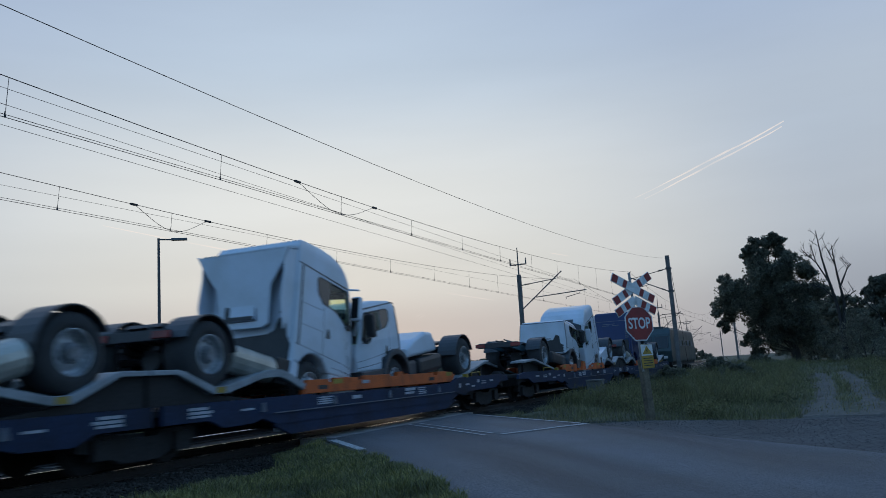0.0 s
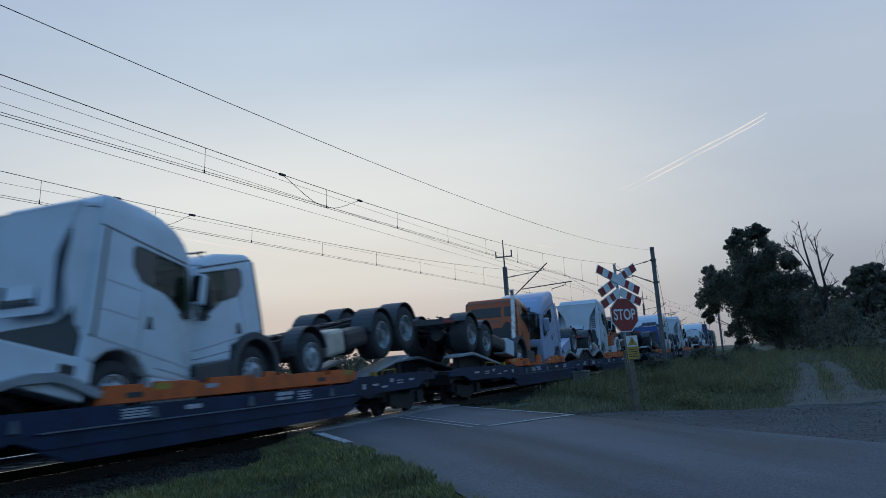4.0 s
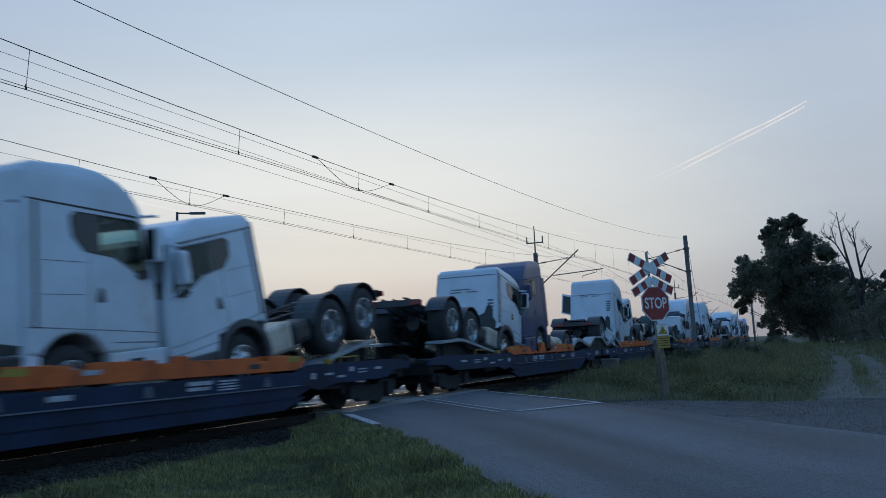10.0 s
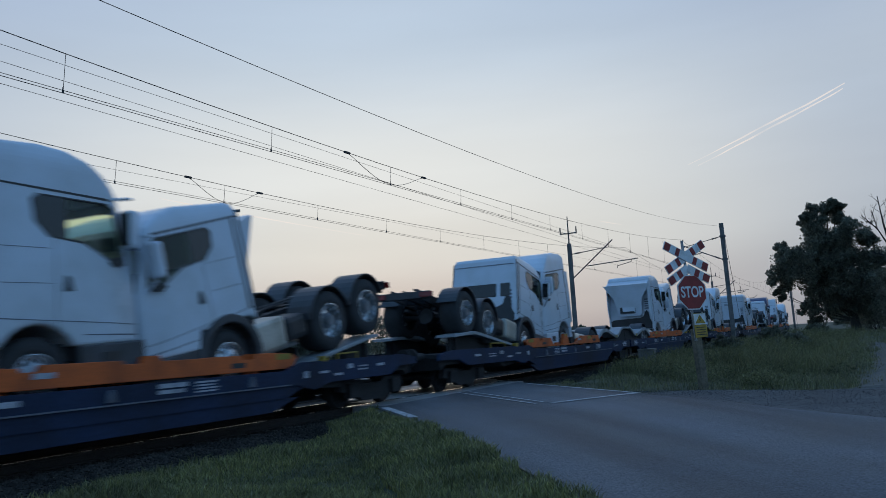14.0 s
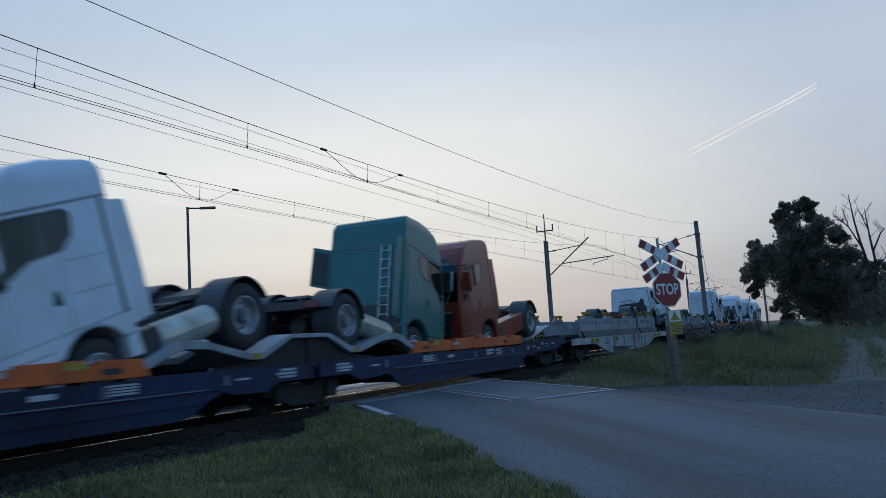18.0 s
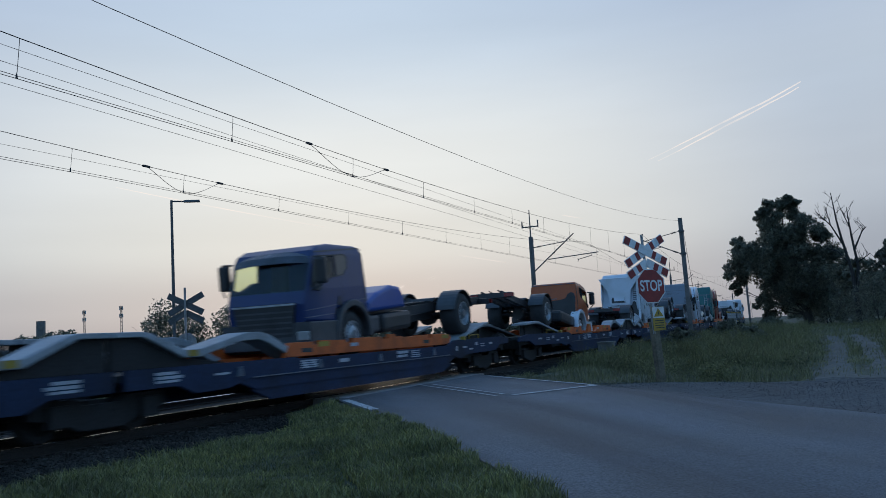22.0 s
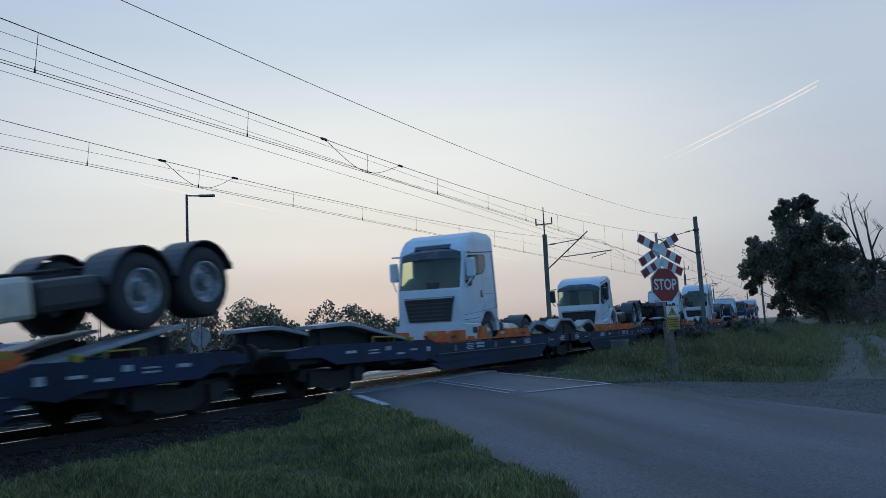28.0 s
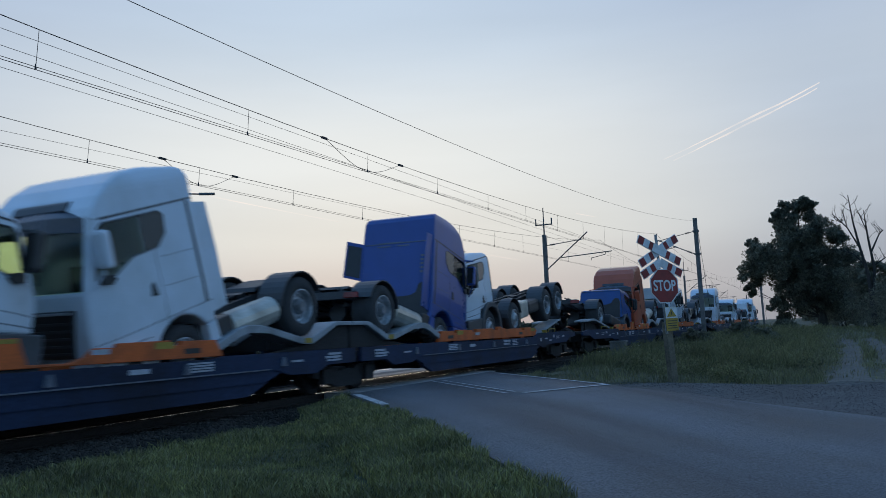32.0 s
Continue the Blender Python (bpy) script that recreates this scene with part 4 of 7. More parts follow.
        sp = part("spoiler_panel", b, M[color], t)
        for s in (1, -1):
            b = B()
            cheek = [(rear, 1.46), (rear, c["top"] - 0.36), (back_y, zr2 - 0.02), (back_y + 0.06, zr2 - 0.5), (back_y + 0.02, 2.25), (rear - 0.30, 1.62), (rear - 0.20, 1.86), (rear - 0.12, 1.50)]
            if not lofty:
                cheek = [(rear, 2.02), (rear, c["top"] - 0.12), (back_y, zr2 - 0.02), (lean(zk + 0.2), zk + 0.2), (rear - 0.12, zk + 0.06)]
            prism(b, cheek, s * 1.10, s * 1.13)
            part("side_cheek", b, M[color], t, "side cheek of the raised spoiler")
        if lofty:
            b = B()
            box(b, -0.50, 0.36, lean(2.05) - 0.04, lean(2.05) + 0.06, 1.86, 2.24, 0.02)
            vent = part("spoiler_recess", b, M["seam"], sp, "framed recess")
            b = B()
            prism(b, [(lean(2.05) - 0.05, 1.89), (lean(2.05) - 0.05, 2.21), (lean(2.05), 2.21), (lean(2.05), 1.89)], -0.34, 0.33)
            part("recess_board", b, M[color], vent)
            # black strips paint the shade along the recess's left and lower edges
            b = B()
            box(b, -0.47, -0.36, lean(2.05) - 0.06, lean(2.05), 1.89, 2.21)
            box(b, -0.36, 0.30, lean(2.05) - 0.06, lean(2.05), 1.89, 1.97)
            part("recess_slot", b, M["black"], vent, "dark slot")
        else:
            for xa, xb, z0, z1 in ((-0.75, -0.42, 1.55, 1.82), (0.05, 0.30, 1.50, 1.86), (0.55, 0.82, 1.42, 1.78)):
                b = B()
                box(b, xa, xb, rear - 0.16, rear, z0, z1, 0.03)
                part("rear_bracket", b, M["hook"], t)
    if stack:
        b = B()
        tube(b, (1.05, rear - 0.22, 0.9), (1.05, rear - 0.22, 3.0), 0.085, seg=12)
        tube(b, (1.05, rear - 0.22, 3.0), (1.05, rear - 0.34, 3.22), 0.085, seg=12)
        part("exhaust_pipe", b, M["rimbright"], t, "upright chrome exhaust pipe")
    # chassis, sagging at its tail where the rear springs are let down
    before = set(t.children)
    rearax = {"4x2": [-wb], "6x4": [-wb - 0.75, -wb + 0.75], "8x4": [-wb - 0.75, -wb + 0.75]}[axles]
    steer = [0.0, -2.15] if axles == "8x4" else [0.0]
    end = min(rearax) - tail
    for s in (1, -1):
        b = B()
        prism(b, [(1.2, 0.72), (1.2, 0.95), (-0.8, 1.0), (end, 1.0), (end, 0.76), (-0.8, 0.72)], s * 0.36, s * 0.44)
        part("chassis_rail", b, M[rails], t)
    comb = [(0.06, -0.9)]
    for y in sorted({round(v, 2) for v in [end + 0.08, rearax[0] - 0.6, -1.25, -2.0] + rearax}, reverse=True):
        comb += [(0.06, y + 0.05), (0.36, y + 0.05), (0.36, y - 0.05), (0.06, y - 0.05)]
    b = B()
    low_v = [b.verts.new((x, y, 0.78)) for x, y in comb + [(-x, y) for x, y in comb[::-1]]]
    f = b.faces.new(low_v)
    ex = bmesh.ops.extrude_face_region(b, geom=[f])
    bmesh.ops.translate(b, vec=(0, 0, 0.16), verts=[v for v in ex["geom"] if isinstance(v, bmesh.types.BMVert)])
    bmesh.ops.recalc_face_normals(b, faces=b.faces[:])
    part("chassis_bracing", b, M["frame"], t)
    for y in rearax + steer:
        b = B()
        tube(b, (-1.0, y, 0.53), (1.0, y, 0.53), 0.08)
        if y in rearax:
            tube(b, (0, y - 0.2, 0.53), (0, y + 0.2, 0.53), 0.24)
            box(b, -0.5, -0.38, y - 0.55, y + 0.55, 0.60, 0.68)
            box(b, 0.38, 0.5, y - 0.55, y + 0.55, 0.60, 0.68)
        part("axle", b, M["frame"], t)
        for s in (1, -1):
            wheel(t, y, 0.48 if rough else 0.58 if y in rearax else 0.55, s, y in rearax, bright, 0.64 if y in rearax else 0.57)
            if y in rearax:
                guard(t, y, 0.50 if rough else 0.58, s, 0.76 if rough else 0.75, 27 if rough else 14, 153 if rough else 166)
            elif y:
                guard(t, y, 0.57, s, 0.70, w=0.4)
    b = B()
    prism(b, [(-0.7, 0.50), (-0.8, 0.86), (-1.9, 0.80), (-2.3, 0.72), (max(rearax) + 0.1, 0.72), (max(rearax) + 0.1, 0.50), (-2.3, 0.50), (-1.7, 0.42)], -0.26, 0.26, 0.03)
    part("gearbox", b, M["frame"], t, "dark gearbox and drive shaft")
    if axles == "4x2":
        b = B()
        prism(b, [(-wb + 0.5, 1.06), (-wb + 0.42, 1.14), (-wb - 0.45, 1.14), (-wb - 0.55, 1.05)], -0.45, 0.45, 0.02)
        part("fifth_wheel", b, M["frame"], t, "greased coupling plate")
    b = B()
    box(b, -0.85, 0.85, end - 0.06, end + 0.05, 0.72, 0.92, 0.01)
    tb = part("tail_bar", b, M["frame"], t)
    for s in (1, -1):
        b = B()
        box(b, s * 0.55, s * 0.95, end - 0.10, end - 0.05, 0.74, 0.88, 0.01)
        part("tail_lamp", b, M["lamp_red"], tb)
    # tanks and boxes between the axles
    y1, y0 = min(steer) - 0.78, max(rearax) + 0.72
    if y1 - y0 > 0.5:
        for s in (1, -1):
            b = B()
            if skirt:
                prism(b, [(y1 + 0.1, 0.32), (y1 + 0.1, 1.0), (y0, 1.0), (y0, 0.42)], s * 0.75, s * 1.2, 0.03)
                sk = part("side_skirt", b, M[skirt], t, "%s side skirt" % names.get(skirt, skirt))
                b = B()
                box(b, s * 1.195, s * 1.208, y1 - 0.45, y1 - 0.15, 0.55, 0.85, 0.01)
                part("skirt_step", b, M["black"], sk)
            elif cream and axles == "4x2" and (flap or cab in ("high", "xl", "mid")):
                ym = y1 - 0.55
                ring(b, [(-0.01, 0.02), (0, 0.24), (0.02, 0.29), (abs(y0 - ym) - 0.02, 0.29), (abs(y0 - ym), 0.24), (abs(y0 - ym) + 0.01, 0.02)], 16)
                shift(b, Matrix.Translation((s * 0.92, y0, 0.70)) @ pose(0, 0, 0, 0, 0, 90))
                part("air_tank", b, M["tank"], t, "pale alloy tank")
                b = B()
                box(b, s * 0.62, s * 1.18, ym + 0.03, y1, 0.42, 0.98, 0.03)
                part("battery_box", b, M["black"], t)
            else:
                ym = y1 - min(0.9 if silver else 0.7, (y1 - y0) * 0.6)
                box(b, s * 0.60, s * (1.18 if case or silver else 1.10), ym - (0.2 if case else 0), y1, 0.40 if case or silver else 0.48, 1.02 if case or silver else 0.93, 0.05 if case else 0.08)
                part("silencer", b, M[case or ("tank" if silver else "graphite")], t, "%s side box" % names[case] if case else "bright silencer box" if silver else "")
                ym -= 0.2 if case else 0
                if ym - 0.08 - y0 > 0.3:
                    b = B()
                    box(b, s * 0.56, s * 1.16, max(y0, ym - 1.7), ym - 0.08, 0.44, 0.94, 0.12)
                    part("fuel_tank", b, M["frame"], t)
    b = B()
    for i in range(5):
        y = -1.05 - i * (abs(end) - 1.4) / 5
        box(b, -0.3, 0.3, y - 0.12, y + 0.12, 0.98, 1.03 + 0.05 * (i % 2))
    tube(b, (0.2, -0.9, 1.05), (0.2, end + 0.2, 1.05), 0.03, seg=6)
    tube(b, (-0.15, -0.9, 1.07), (-0.2, end + 0.3, 1.05), 0.025, seg=6)
    part("air_piping", b, M["black"], t)
    if cover:
        b = B()
        prism(b, [(y - cover_at, z) for y, z in ((-0.9, 1.02), (-0.95, 1.28), (-1.5, 1.50), (-2.3, 1.66), (-2.75, 1.60), (-2.95, 1.34), (-3.0, 1.02))], -1.1 if not cover_at else -0.8, 1.1 if not cover_at else 0.5, 0.10)
        part("load_cover", b, M[cover], t, "%s cover over the chassis" % names.get(cover, cover))
    if sag:
        droop = Matrix.Translation((0, 0, 0.53)) @ pose(0, 0, 0, sag) @ Matrix.Translation((0, 0, -0.53))
        for o in t.children:
            if o not in before:
                o.matrix_basis = droop @ o.matrix_basis
    return t


# ---- wagons ----


def bogie(parent=None, y=0.0, name="bogie"):
    """A two-axle bogie with small wheels."""
    b = B()
    for s in (1, -1):
        prism(b, [(-1.35, 0.38), (-1.28, 0.62), (-0.5, 0.60), (-0.35, 0.50), (0.35, 0.50), (0.5, 0.60), (1.28, 0.62), (1.35, 0.38), (0.8, 0.28), (0.42, 0.12), (-0.42, 0.12), (-0.8, 0.28)], s * 0.93, s * 1.10)
        for d in (-0.9, 0.9):
            box(b, s * 1.02, s * 1.20, d - 0.18, d + 0.18, 0.22, 0.54, 0.02)
    box(b, -0.95, 0.95, -0.22, 0.22, 0.3, 0.56)
    if parent:
        f = part("bogie", b, M["under"], parent, "dirty dark bogie frame")
        f.matrix_basis = pose(0, y, 0)
    else:
        f = tagged(part(name, b, M["under"]), "dirty dark bogie shared by two wagon halves", "bogie", "bogies between wagon halves")
    for d in (-0.9, 0.9):
        b = B()
        for s in (1, -1):
            wb = B()
            ring(wb, [(0.66, 0.10), (0.66, 0.43), (0.69, 0.43), (0.70, 0.40), (0.80, 0.395), (0.80, 0.30), (0.76, 0.24), (0.77, 0.09), (0.90, 0.08), (0.90, 0.01)], 20)
            if s < 0:
                shift(wb, pose(0, 0, 0, 0, 0, 180))
            me = bpy.data.meshes.new("tmp")
            wb.to_mesh(me)
            wb.free()
            b.from_mesh(me)
            bpy.data.meshes.remove(me)
        tube(b, (-0.7, 0, 0), (0.7, 0, 0), 0.08)
        w = part("wheelset", b, M["under"], f)
        w.matrix_basis = pose(0, d, 0.40)
    return f


def flat(b, pts, x0, x1):
    return prism(b, pts, x0, x1, 0.0)


def wagon_half(near):
    """One half of a two-part lorry carrier: y runs from the middle joint (0) to the outer end; near: the side with the lettering."""
    t = empty("lorry_carrier_wagon", "dark blue lorry-carrier wagon with orange side rails", "rail wagon", "lorry-carrier wagons")
    # side sills: low in the middle, cut away over the bogies
    for s in (1, -1):
        b = B()
        prism(b, [(0.12, 0.66), (0.12, 0.98), (4.6, 0.98), (4.9, 0.94), (12.4, 0.94), (12.9, 1.08), (17.6, 1.10), (18.35, 1.02), (18.4, 0.86), (17.4, 0.84), (16.9, 0.66), (14.0, 0.64), (13.4, 0.52),
                  (12.6, 0.66), (3.2, 0.66), (2.6, 0.52), (1.7, 0.50), (1.3, 0.66)], s * 1.36, s * 1.45)
        side = part("side_sill", b, M["wagon"], t, "dark blue side sill")
        b = B()
        prism(b, [(2.7, 0.654), (3.4, 0.43), (12.4, 0.43), (13.2, 0.654)], s * 1.30, s * 1.425)
        part("lower_girder", b, M["wagon"], side, "shadowed lower girder")
        b = B()
        prism(b, [(3.3, 0.428), (3.9, 0.20), (12.0, 0.20), (12.8, 0.428)], s * 1.28, s * 1.40)
        part("belly_plate", b, M["wagon"], side, "dark blue belly plate")
        b = B()
        box(b, s * 1.36, s * 1.47, 3.3, 12.5, 0.655, 0.677)
        part("sill_flange", b, M["hook"], side, "worn pale flange")
        # hooks and writing
        for y in (2.9, 5.6, 8.3, 11.4) if s == near else ():
            b = B()
            prism(b, [(y - 0.10, 0.71), (y - 0.05, 0.88), (y + 0.0, 0.89), (y + 0.05, 0.71)], s * 1.45, s * 1.50)
            part("tie_hook", b, M["hook"], side, "grey tie-down bracket")
        for y, ln, dz, hh in ((0.75, 0.50, 0.14, 0.05), (0.75, 0.62, 0.07, 0.05), (0.75, 0.55, 0.01, 0.04), (2.2, 0.4, 0.05, 0.04), (9.2, 0.62, 0.12, 0.07), (9.2, 0.55, 0.03, 0.06), (10.0, 0.50, 0.15, 0.03), (10.0, 0.45, 0.10, 0.025), (10.0, 0.55, 0.05, 0.025), (10.0, 0.5, 0.0, 0.025),
                              (4.9, 0.62, 0.15, 0.03), (4.9, 0.55, 0.105, 0.03), (4.9, 0.62, 0.06, 0.03), (4.9, 0.62, 0.015, 0.03), (6.4, 0.42, 0.06, 0.08), (13.6, 0.35, 0.11, 0.05), (14.8, 0.22, 0.16, 0.10), (16.2, 0.35, 0.16, 0.06), (12.95, 0.18, 0.05, 0.13), (14.2, 0.34, 0.04, 0.05), (15.3, 0.40, 0.18, 0.03), (15.3, 0.40, 0.11, 0.03)) if s == near else ():
            b = B()
            box(b, s * 1.45, s * 1.456, y, y + ln, 0.72 + dz, 0.72 + dz + hh)
            part("stencil_line", b, M["label"], side)
    # deck
    b = B()
    box(b, -1.36, 1.36, 0.2, 4.7, 0.80, 0.9)
    box(b, -1.36, 1.36, 4.7, 12.6, 0.42, 0.50)
    box(b, -1.36, 1.36, 12.6, 18.3, 0.92, 1.02)
    part("deck", b, M["under"], t, "dirty steel deck")
    # added block: makes the shaded space under the wagon's end solid dark
    b = B()
    prism(b, [(13.3, 0.92), (13.6, 0.55), (14.6, 0.50), (14.9, 0.72), (17.9, 0.72), (18.1, 0.60), (18.3, 0.92)], -1.30, 1.30)
    part("end_frame", b, M["under"], t, "dark end frame with brake gear")
    b = B()
    prism(b, [(0.3, 0.55), (0.3, 0.80), (4.6, 0.80), (5.0, 0.42), (12.4, 0.42), (12.8, 0.92), (18.2, 0.92), (18.2, 0.58), (13.2, 0.55), (12.4, 0.25), (5.0, 0.25), (4.4, 0.55)], -0.45, 0.45)
    part("centre_beam", b, M["under"], t)
    # orange side rails: tall at both ends, thin where the cabs meet
    for s in (1, -1):
        b = B()
        dip = [(7.35, 1.22), (7.5, 1.10), (7.8, 1.02), (8.52, 1.03), (8.66, 1.40), (9.02, 1.40), (9.20, 1.02), (9.6, 1.02), (9.63, 1.10), (9.9, 1.10), (9.93, 1.02), (10.25, 1.02)]
        level = [(7.2, 1.22), (7.25, 1.31), (8.6, 1.31), (8.65, 1.25), (9.0, 1.25), (9.05, 1.36), (9.35, 1.36), (9.4, 1.27), (10.2, 1.27)]
        prism(b, [(4.5, 0.98), (4.7, 1.28), (5.55, 1.28), (5.58, 1.21), (5.80, 1.21), (5.83, 1.30), (6.9, 1.28), (6.93, 1.22)] + (level if near > 0 else dip) + [(10.5, 1.28), (11.3, 1.28), (11.33, 1.20), (11.6, 1.20), (11.63, 1.30), (12.1, 1.30), (12.7, 1.27), (12.9, 1.18), (12.7, 0.98)], s * 1.22, s * 1.34, 0.012)
        o = part("wheel_guide", b, M["rail_orange"], t, "orange steel wheel guide")
        for y, ln in ((5.1, 0.40), (11.0, 0.36)) if s == near else ():
            b = B()
            box(b, s * 1.338, s * 1.345, y, y + ln, 1.06, 1.15)
            part("guide_slot", b, M["black"], o)
        for y in (5.75, 12.25) if s == near else ():
            b = B()
            box(b, s * 1.338, s * 1.346, y, y + 0.42, 1.16, 1.27)
            part("yellow_patch", b, M["yellow"], o)
        if s == near < 0:
            b = B()
            box(b, s * 1.338, s * 1.346, 8.68, 9.0, 1.33, 1.39)
            part("yellow_patch", b, M["yellow"], o)
        for y in (7.1,) if s == near else ():
            b = B()
            box(b, s * 1.338, s * 1.346, y, y + 0.34, 1.12, 1.2)
            part("pale_patch", b, M["label"], o)
        b = B()
        box(b, s * 0.55, s * 0.62, 4.8, 12.6, 0.5, 1.0)
        part("inner_guide", b, M["rail_orange"], t)
        for y in (6.6, 9.9, 11.7):
            b = B()
            prism(b, [(y - 0.22, 0.5), (y - 0.16, 1.30), (y + 0.12, 1.30), (y + 0.24, 0.5)], s * 0.75, s * 1.2)
            part("wheel_chock", b, M["rail_orange"], t, "orange wheel chock")
        # arched runway over the middle joint
        top = [(5.15, 0.98), (4.05, 1.46), (3.75, 1.53), (3.35, 1.53), (3.1, 1.49), (1.98, 1.26), (1.62, 1.26), (0.82, 1.56), (0.66, 1.59), (0.03, 1.59)]
        under = [(0.03, 1.50), (0.66, 1.50), (1.6, 1.12), (2.0, 1.12), (3.1, 1.36), (3.7, 1.38), (4.0, 1.30), (4.85, 0.96)]
        b = B()
        prism(b, top + under, s * 0.80, s * 1.32, 0.015)
        r = part("arched_runway", b, M["ramp"], t, "pale galvanised arched runway")
        b = B()
        box(b, s * 1.318, s * 1.327, 1.68, 1.92, 1.14, 1.25)
        part("yellow_mark", b, M["yellow"], r)
        b = B()
        prism(b, [(0.05, 0.98), (0.05, 1.50), (0.66, 1.50), (1.55, 1.13), (2.9, 0.98)], s * 1.1, s * 1.2)
        part("runway_web", b, M["under"], r)
        # outer ramp up to the end platform
        if near > 0:
            top, under = [(12.75, 0.98), (15.75, 1.58), (16.0, 1.60)], [(16.0, 1.54), (15.7, 1.50), (13.0, 0.95)]
            web, posts = [(14.6, 1.02), (14.7, 1.22), (15.7, 1.46), (15.9, 1.02)], (15.0, 15.8)
        else:
            top, under = [(12.85, 0.98), (16.6, 1.58), (16.9, 1.60), (18.1, 1.52)], [(18.1, 1.45), (16.9, 1.50), (16.55, 1.48), (13.1, 0.95)]
            web, posts = [(14.4, 1.02), (14.6, 1.16), (16.6, 1.47), (16.9, 1.49), (17.9, 1.45), (18.0, 1.02)], (15.4, 17.6)
        b = B()
        prism(b, top + under, s * 0.72, s * 1.32, 0.012)
        r = part("end_ramp", b, M["ramp"], t, "pale galvanised ramp and end platform")
        b = B()
        prism(b, web, s * 0.98, s * 1.04)
        part("ramp_web", b, M["under"], r)
        for y in posts:
            b = B()
            box(b, s * 0.9, s * 1.1, y - 0.08, y + 0.08, 1.02, 1.40)
            part("ramp_post", b, M["under"], r)
        b = B()
        tube(b, (s * 1.36, 14.5, 1.20), (s * 1.36, 15.4, 1.22), 0.018, seg=6)
        tube(b, (s * 1.36, 14.5, 1.20), (s * 1.36, 14.5, 1.08), 0.018, seg=6)
        tube(b, (s * 1.36, 15.4, 1.22), (s * 1.36, 15.4, 1.08), 0.018, seg=6)
        part("grab_rail", b, M["yellow"], t, "yellow grab rail")
        b = B()
        box(b, s * 1.28, s * 1.46, 13.75, 13.9, 1.06, 1.18, 0.02)
        part("ratchet", b, M["yellow"], t)
        # buffers
        b = B()
        tube(b, (s * 0.875, 18.3, 0.98), (s * 0.875, 18.8, 0.98), 0.10)
        tube(b, (s * 0.875, 18.8, 0.98), (s * 0.875, 18.86, 0.98), 0.22, seg=16)
        part("buffer", b, M["under"], t)
        b = B()
        tube(b, (s * 0.3, 18.2, 0.85), (s * 0.25, 18.95, 0.55), 0.03, seg=6)
        part("brake_hose", b, M["black"], t)
    # the leading half is a little shorter than the trailing one beyond the wheel guides
    for o in list(t.children) + [c for o in t.children for c in o.children]:
        if o.name.startswith(("end_ramp", "ramp_")):
            continue
        for v in o.data.vertices:
            if v.co.y > 12.9:
                v.co.y = 12.9 + (v.co.y - 12.9) * (0.836 if near > 0 else 1.17)
    bogie(t, 16.0 if near > 0 else 17.15)
    return t


HUMPS = [48.80 - 38.0577 * k for k in range(9)] + [-315.04 - 38.0577 * k for k in range(7)]
halves = {0: wagon_half(1), 180: wagon_half(-1)}
bog0 = bogie()
for h in HUMPS:
    for turn in (0, 180):
        w = halves[turn] if h == HUMPS[0] else copy_thing(halves[turn], Matrix())
        # each half is led by its middle
        rides(w, h + (9.5 if not turn else -9.5), pose(0, -9.5 if not turn else 9.5, 0, 0, 0, turn))
    rides(bog0 if h == HUMPS[0] else copy_thing(bog0, Matrix()), h)

# ---- the load, wagon by wagon ----
STOCK = {}


def load(hump, spec, nose, tilt, back, z=0.95):
    """Set a lorry on the train: nose in metres from the middle joint; back: it faces the rear; tilt: degrees, tail up."""
    sink = {"high": 0.36, "xl": 0.36, "mid": 0.28}.get(spec["cab"], 0.0)
    spec = S(spec, opened=not back and spec["cab"] in ("high", "xl", "mid") and spec.get("fins", True) and not spec.get("flap", False))
    z -= sink
    tilt += math.degrees(math.asin(0.5 * sink / spec["wb"]))
    key = tuple(sorted(spec.items()))
    if key in STOCK:
        t = copy_thing(STOCK[key], Matrix())
    else:
        t = STOCK[key] = lorry(**spec)
    turn = 180 if back else 0
    axle = nose + NOSE * math.cos(radians(tilt)) * (1 if back else -1)
    rides(t, hump + axle, Matrix.Translation((0, 0, z)) @ pose(0, 0, 0, 0, 0, turn) @ pose(0, 0, 0, -tilt, 0, 0))
    return t


TRACTOR = dict(cab="high", axles="4x2", wb=3.5, tail=0.75)
LOW64 = dict(cab="day", axles="6x4", wb=5.9, tail=0.85)
LOW84 = dict(cab="day", axles="8x4", wb=6.6, tail=0.95, cream=False, silver=True, beacon=True)
BACK64 = dict(cab="low", axles="6x4", wb=3.9, tail=1.5, cream=False, bright=True, silver=True)


def S(base, **more):
    d = dict(base)
    d.update(more)
    return d


def front_b(h, spec):
    return load(h, spec, 6.75, 8.6, False)


def front_a(h, spec, nose=7.2, tilt=6.3, z=1.08):
    return load(h, spec, nose, tilt, True, z)


def rear_a(h, spec, nose=-7.4, z=0.84, tilt=11.5):
    return load(h, spec, nose, tilt, True, z)


def rear_b(h, spec, nose=-8.6, tilt=6.3, z=0.65):
    return load(h, spec, nose, tilt, False, z)


WHITE_HI = S(TRACTOR, color="white")
WHITE_XL = S(TRACTOR, cab="xl", color="white")
N = HUMPS
# leading wagon behind the locomotive
rear_b(N[0], S(LOW64, cab="low", color="white", wb=4.6, axles="4x2", tail=2.3, rails="teal"), -8.7)
rear_a(N[0], S(WHITE_HI, skirt="white"), -7.2)
front_b(N[0], S(TRACTOR, color="navy"))
front_a(N[0], S(LOW64, color="white", axles="4x2", wb=4.6), z=0.7)
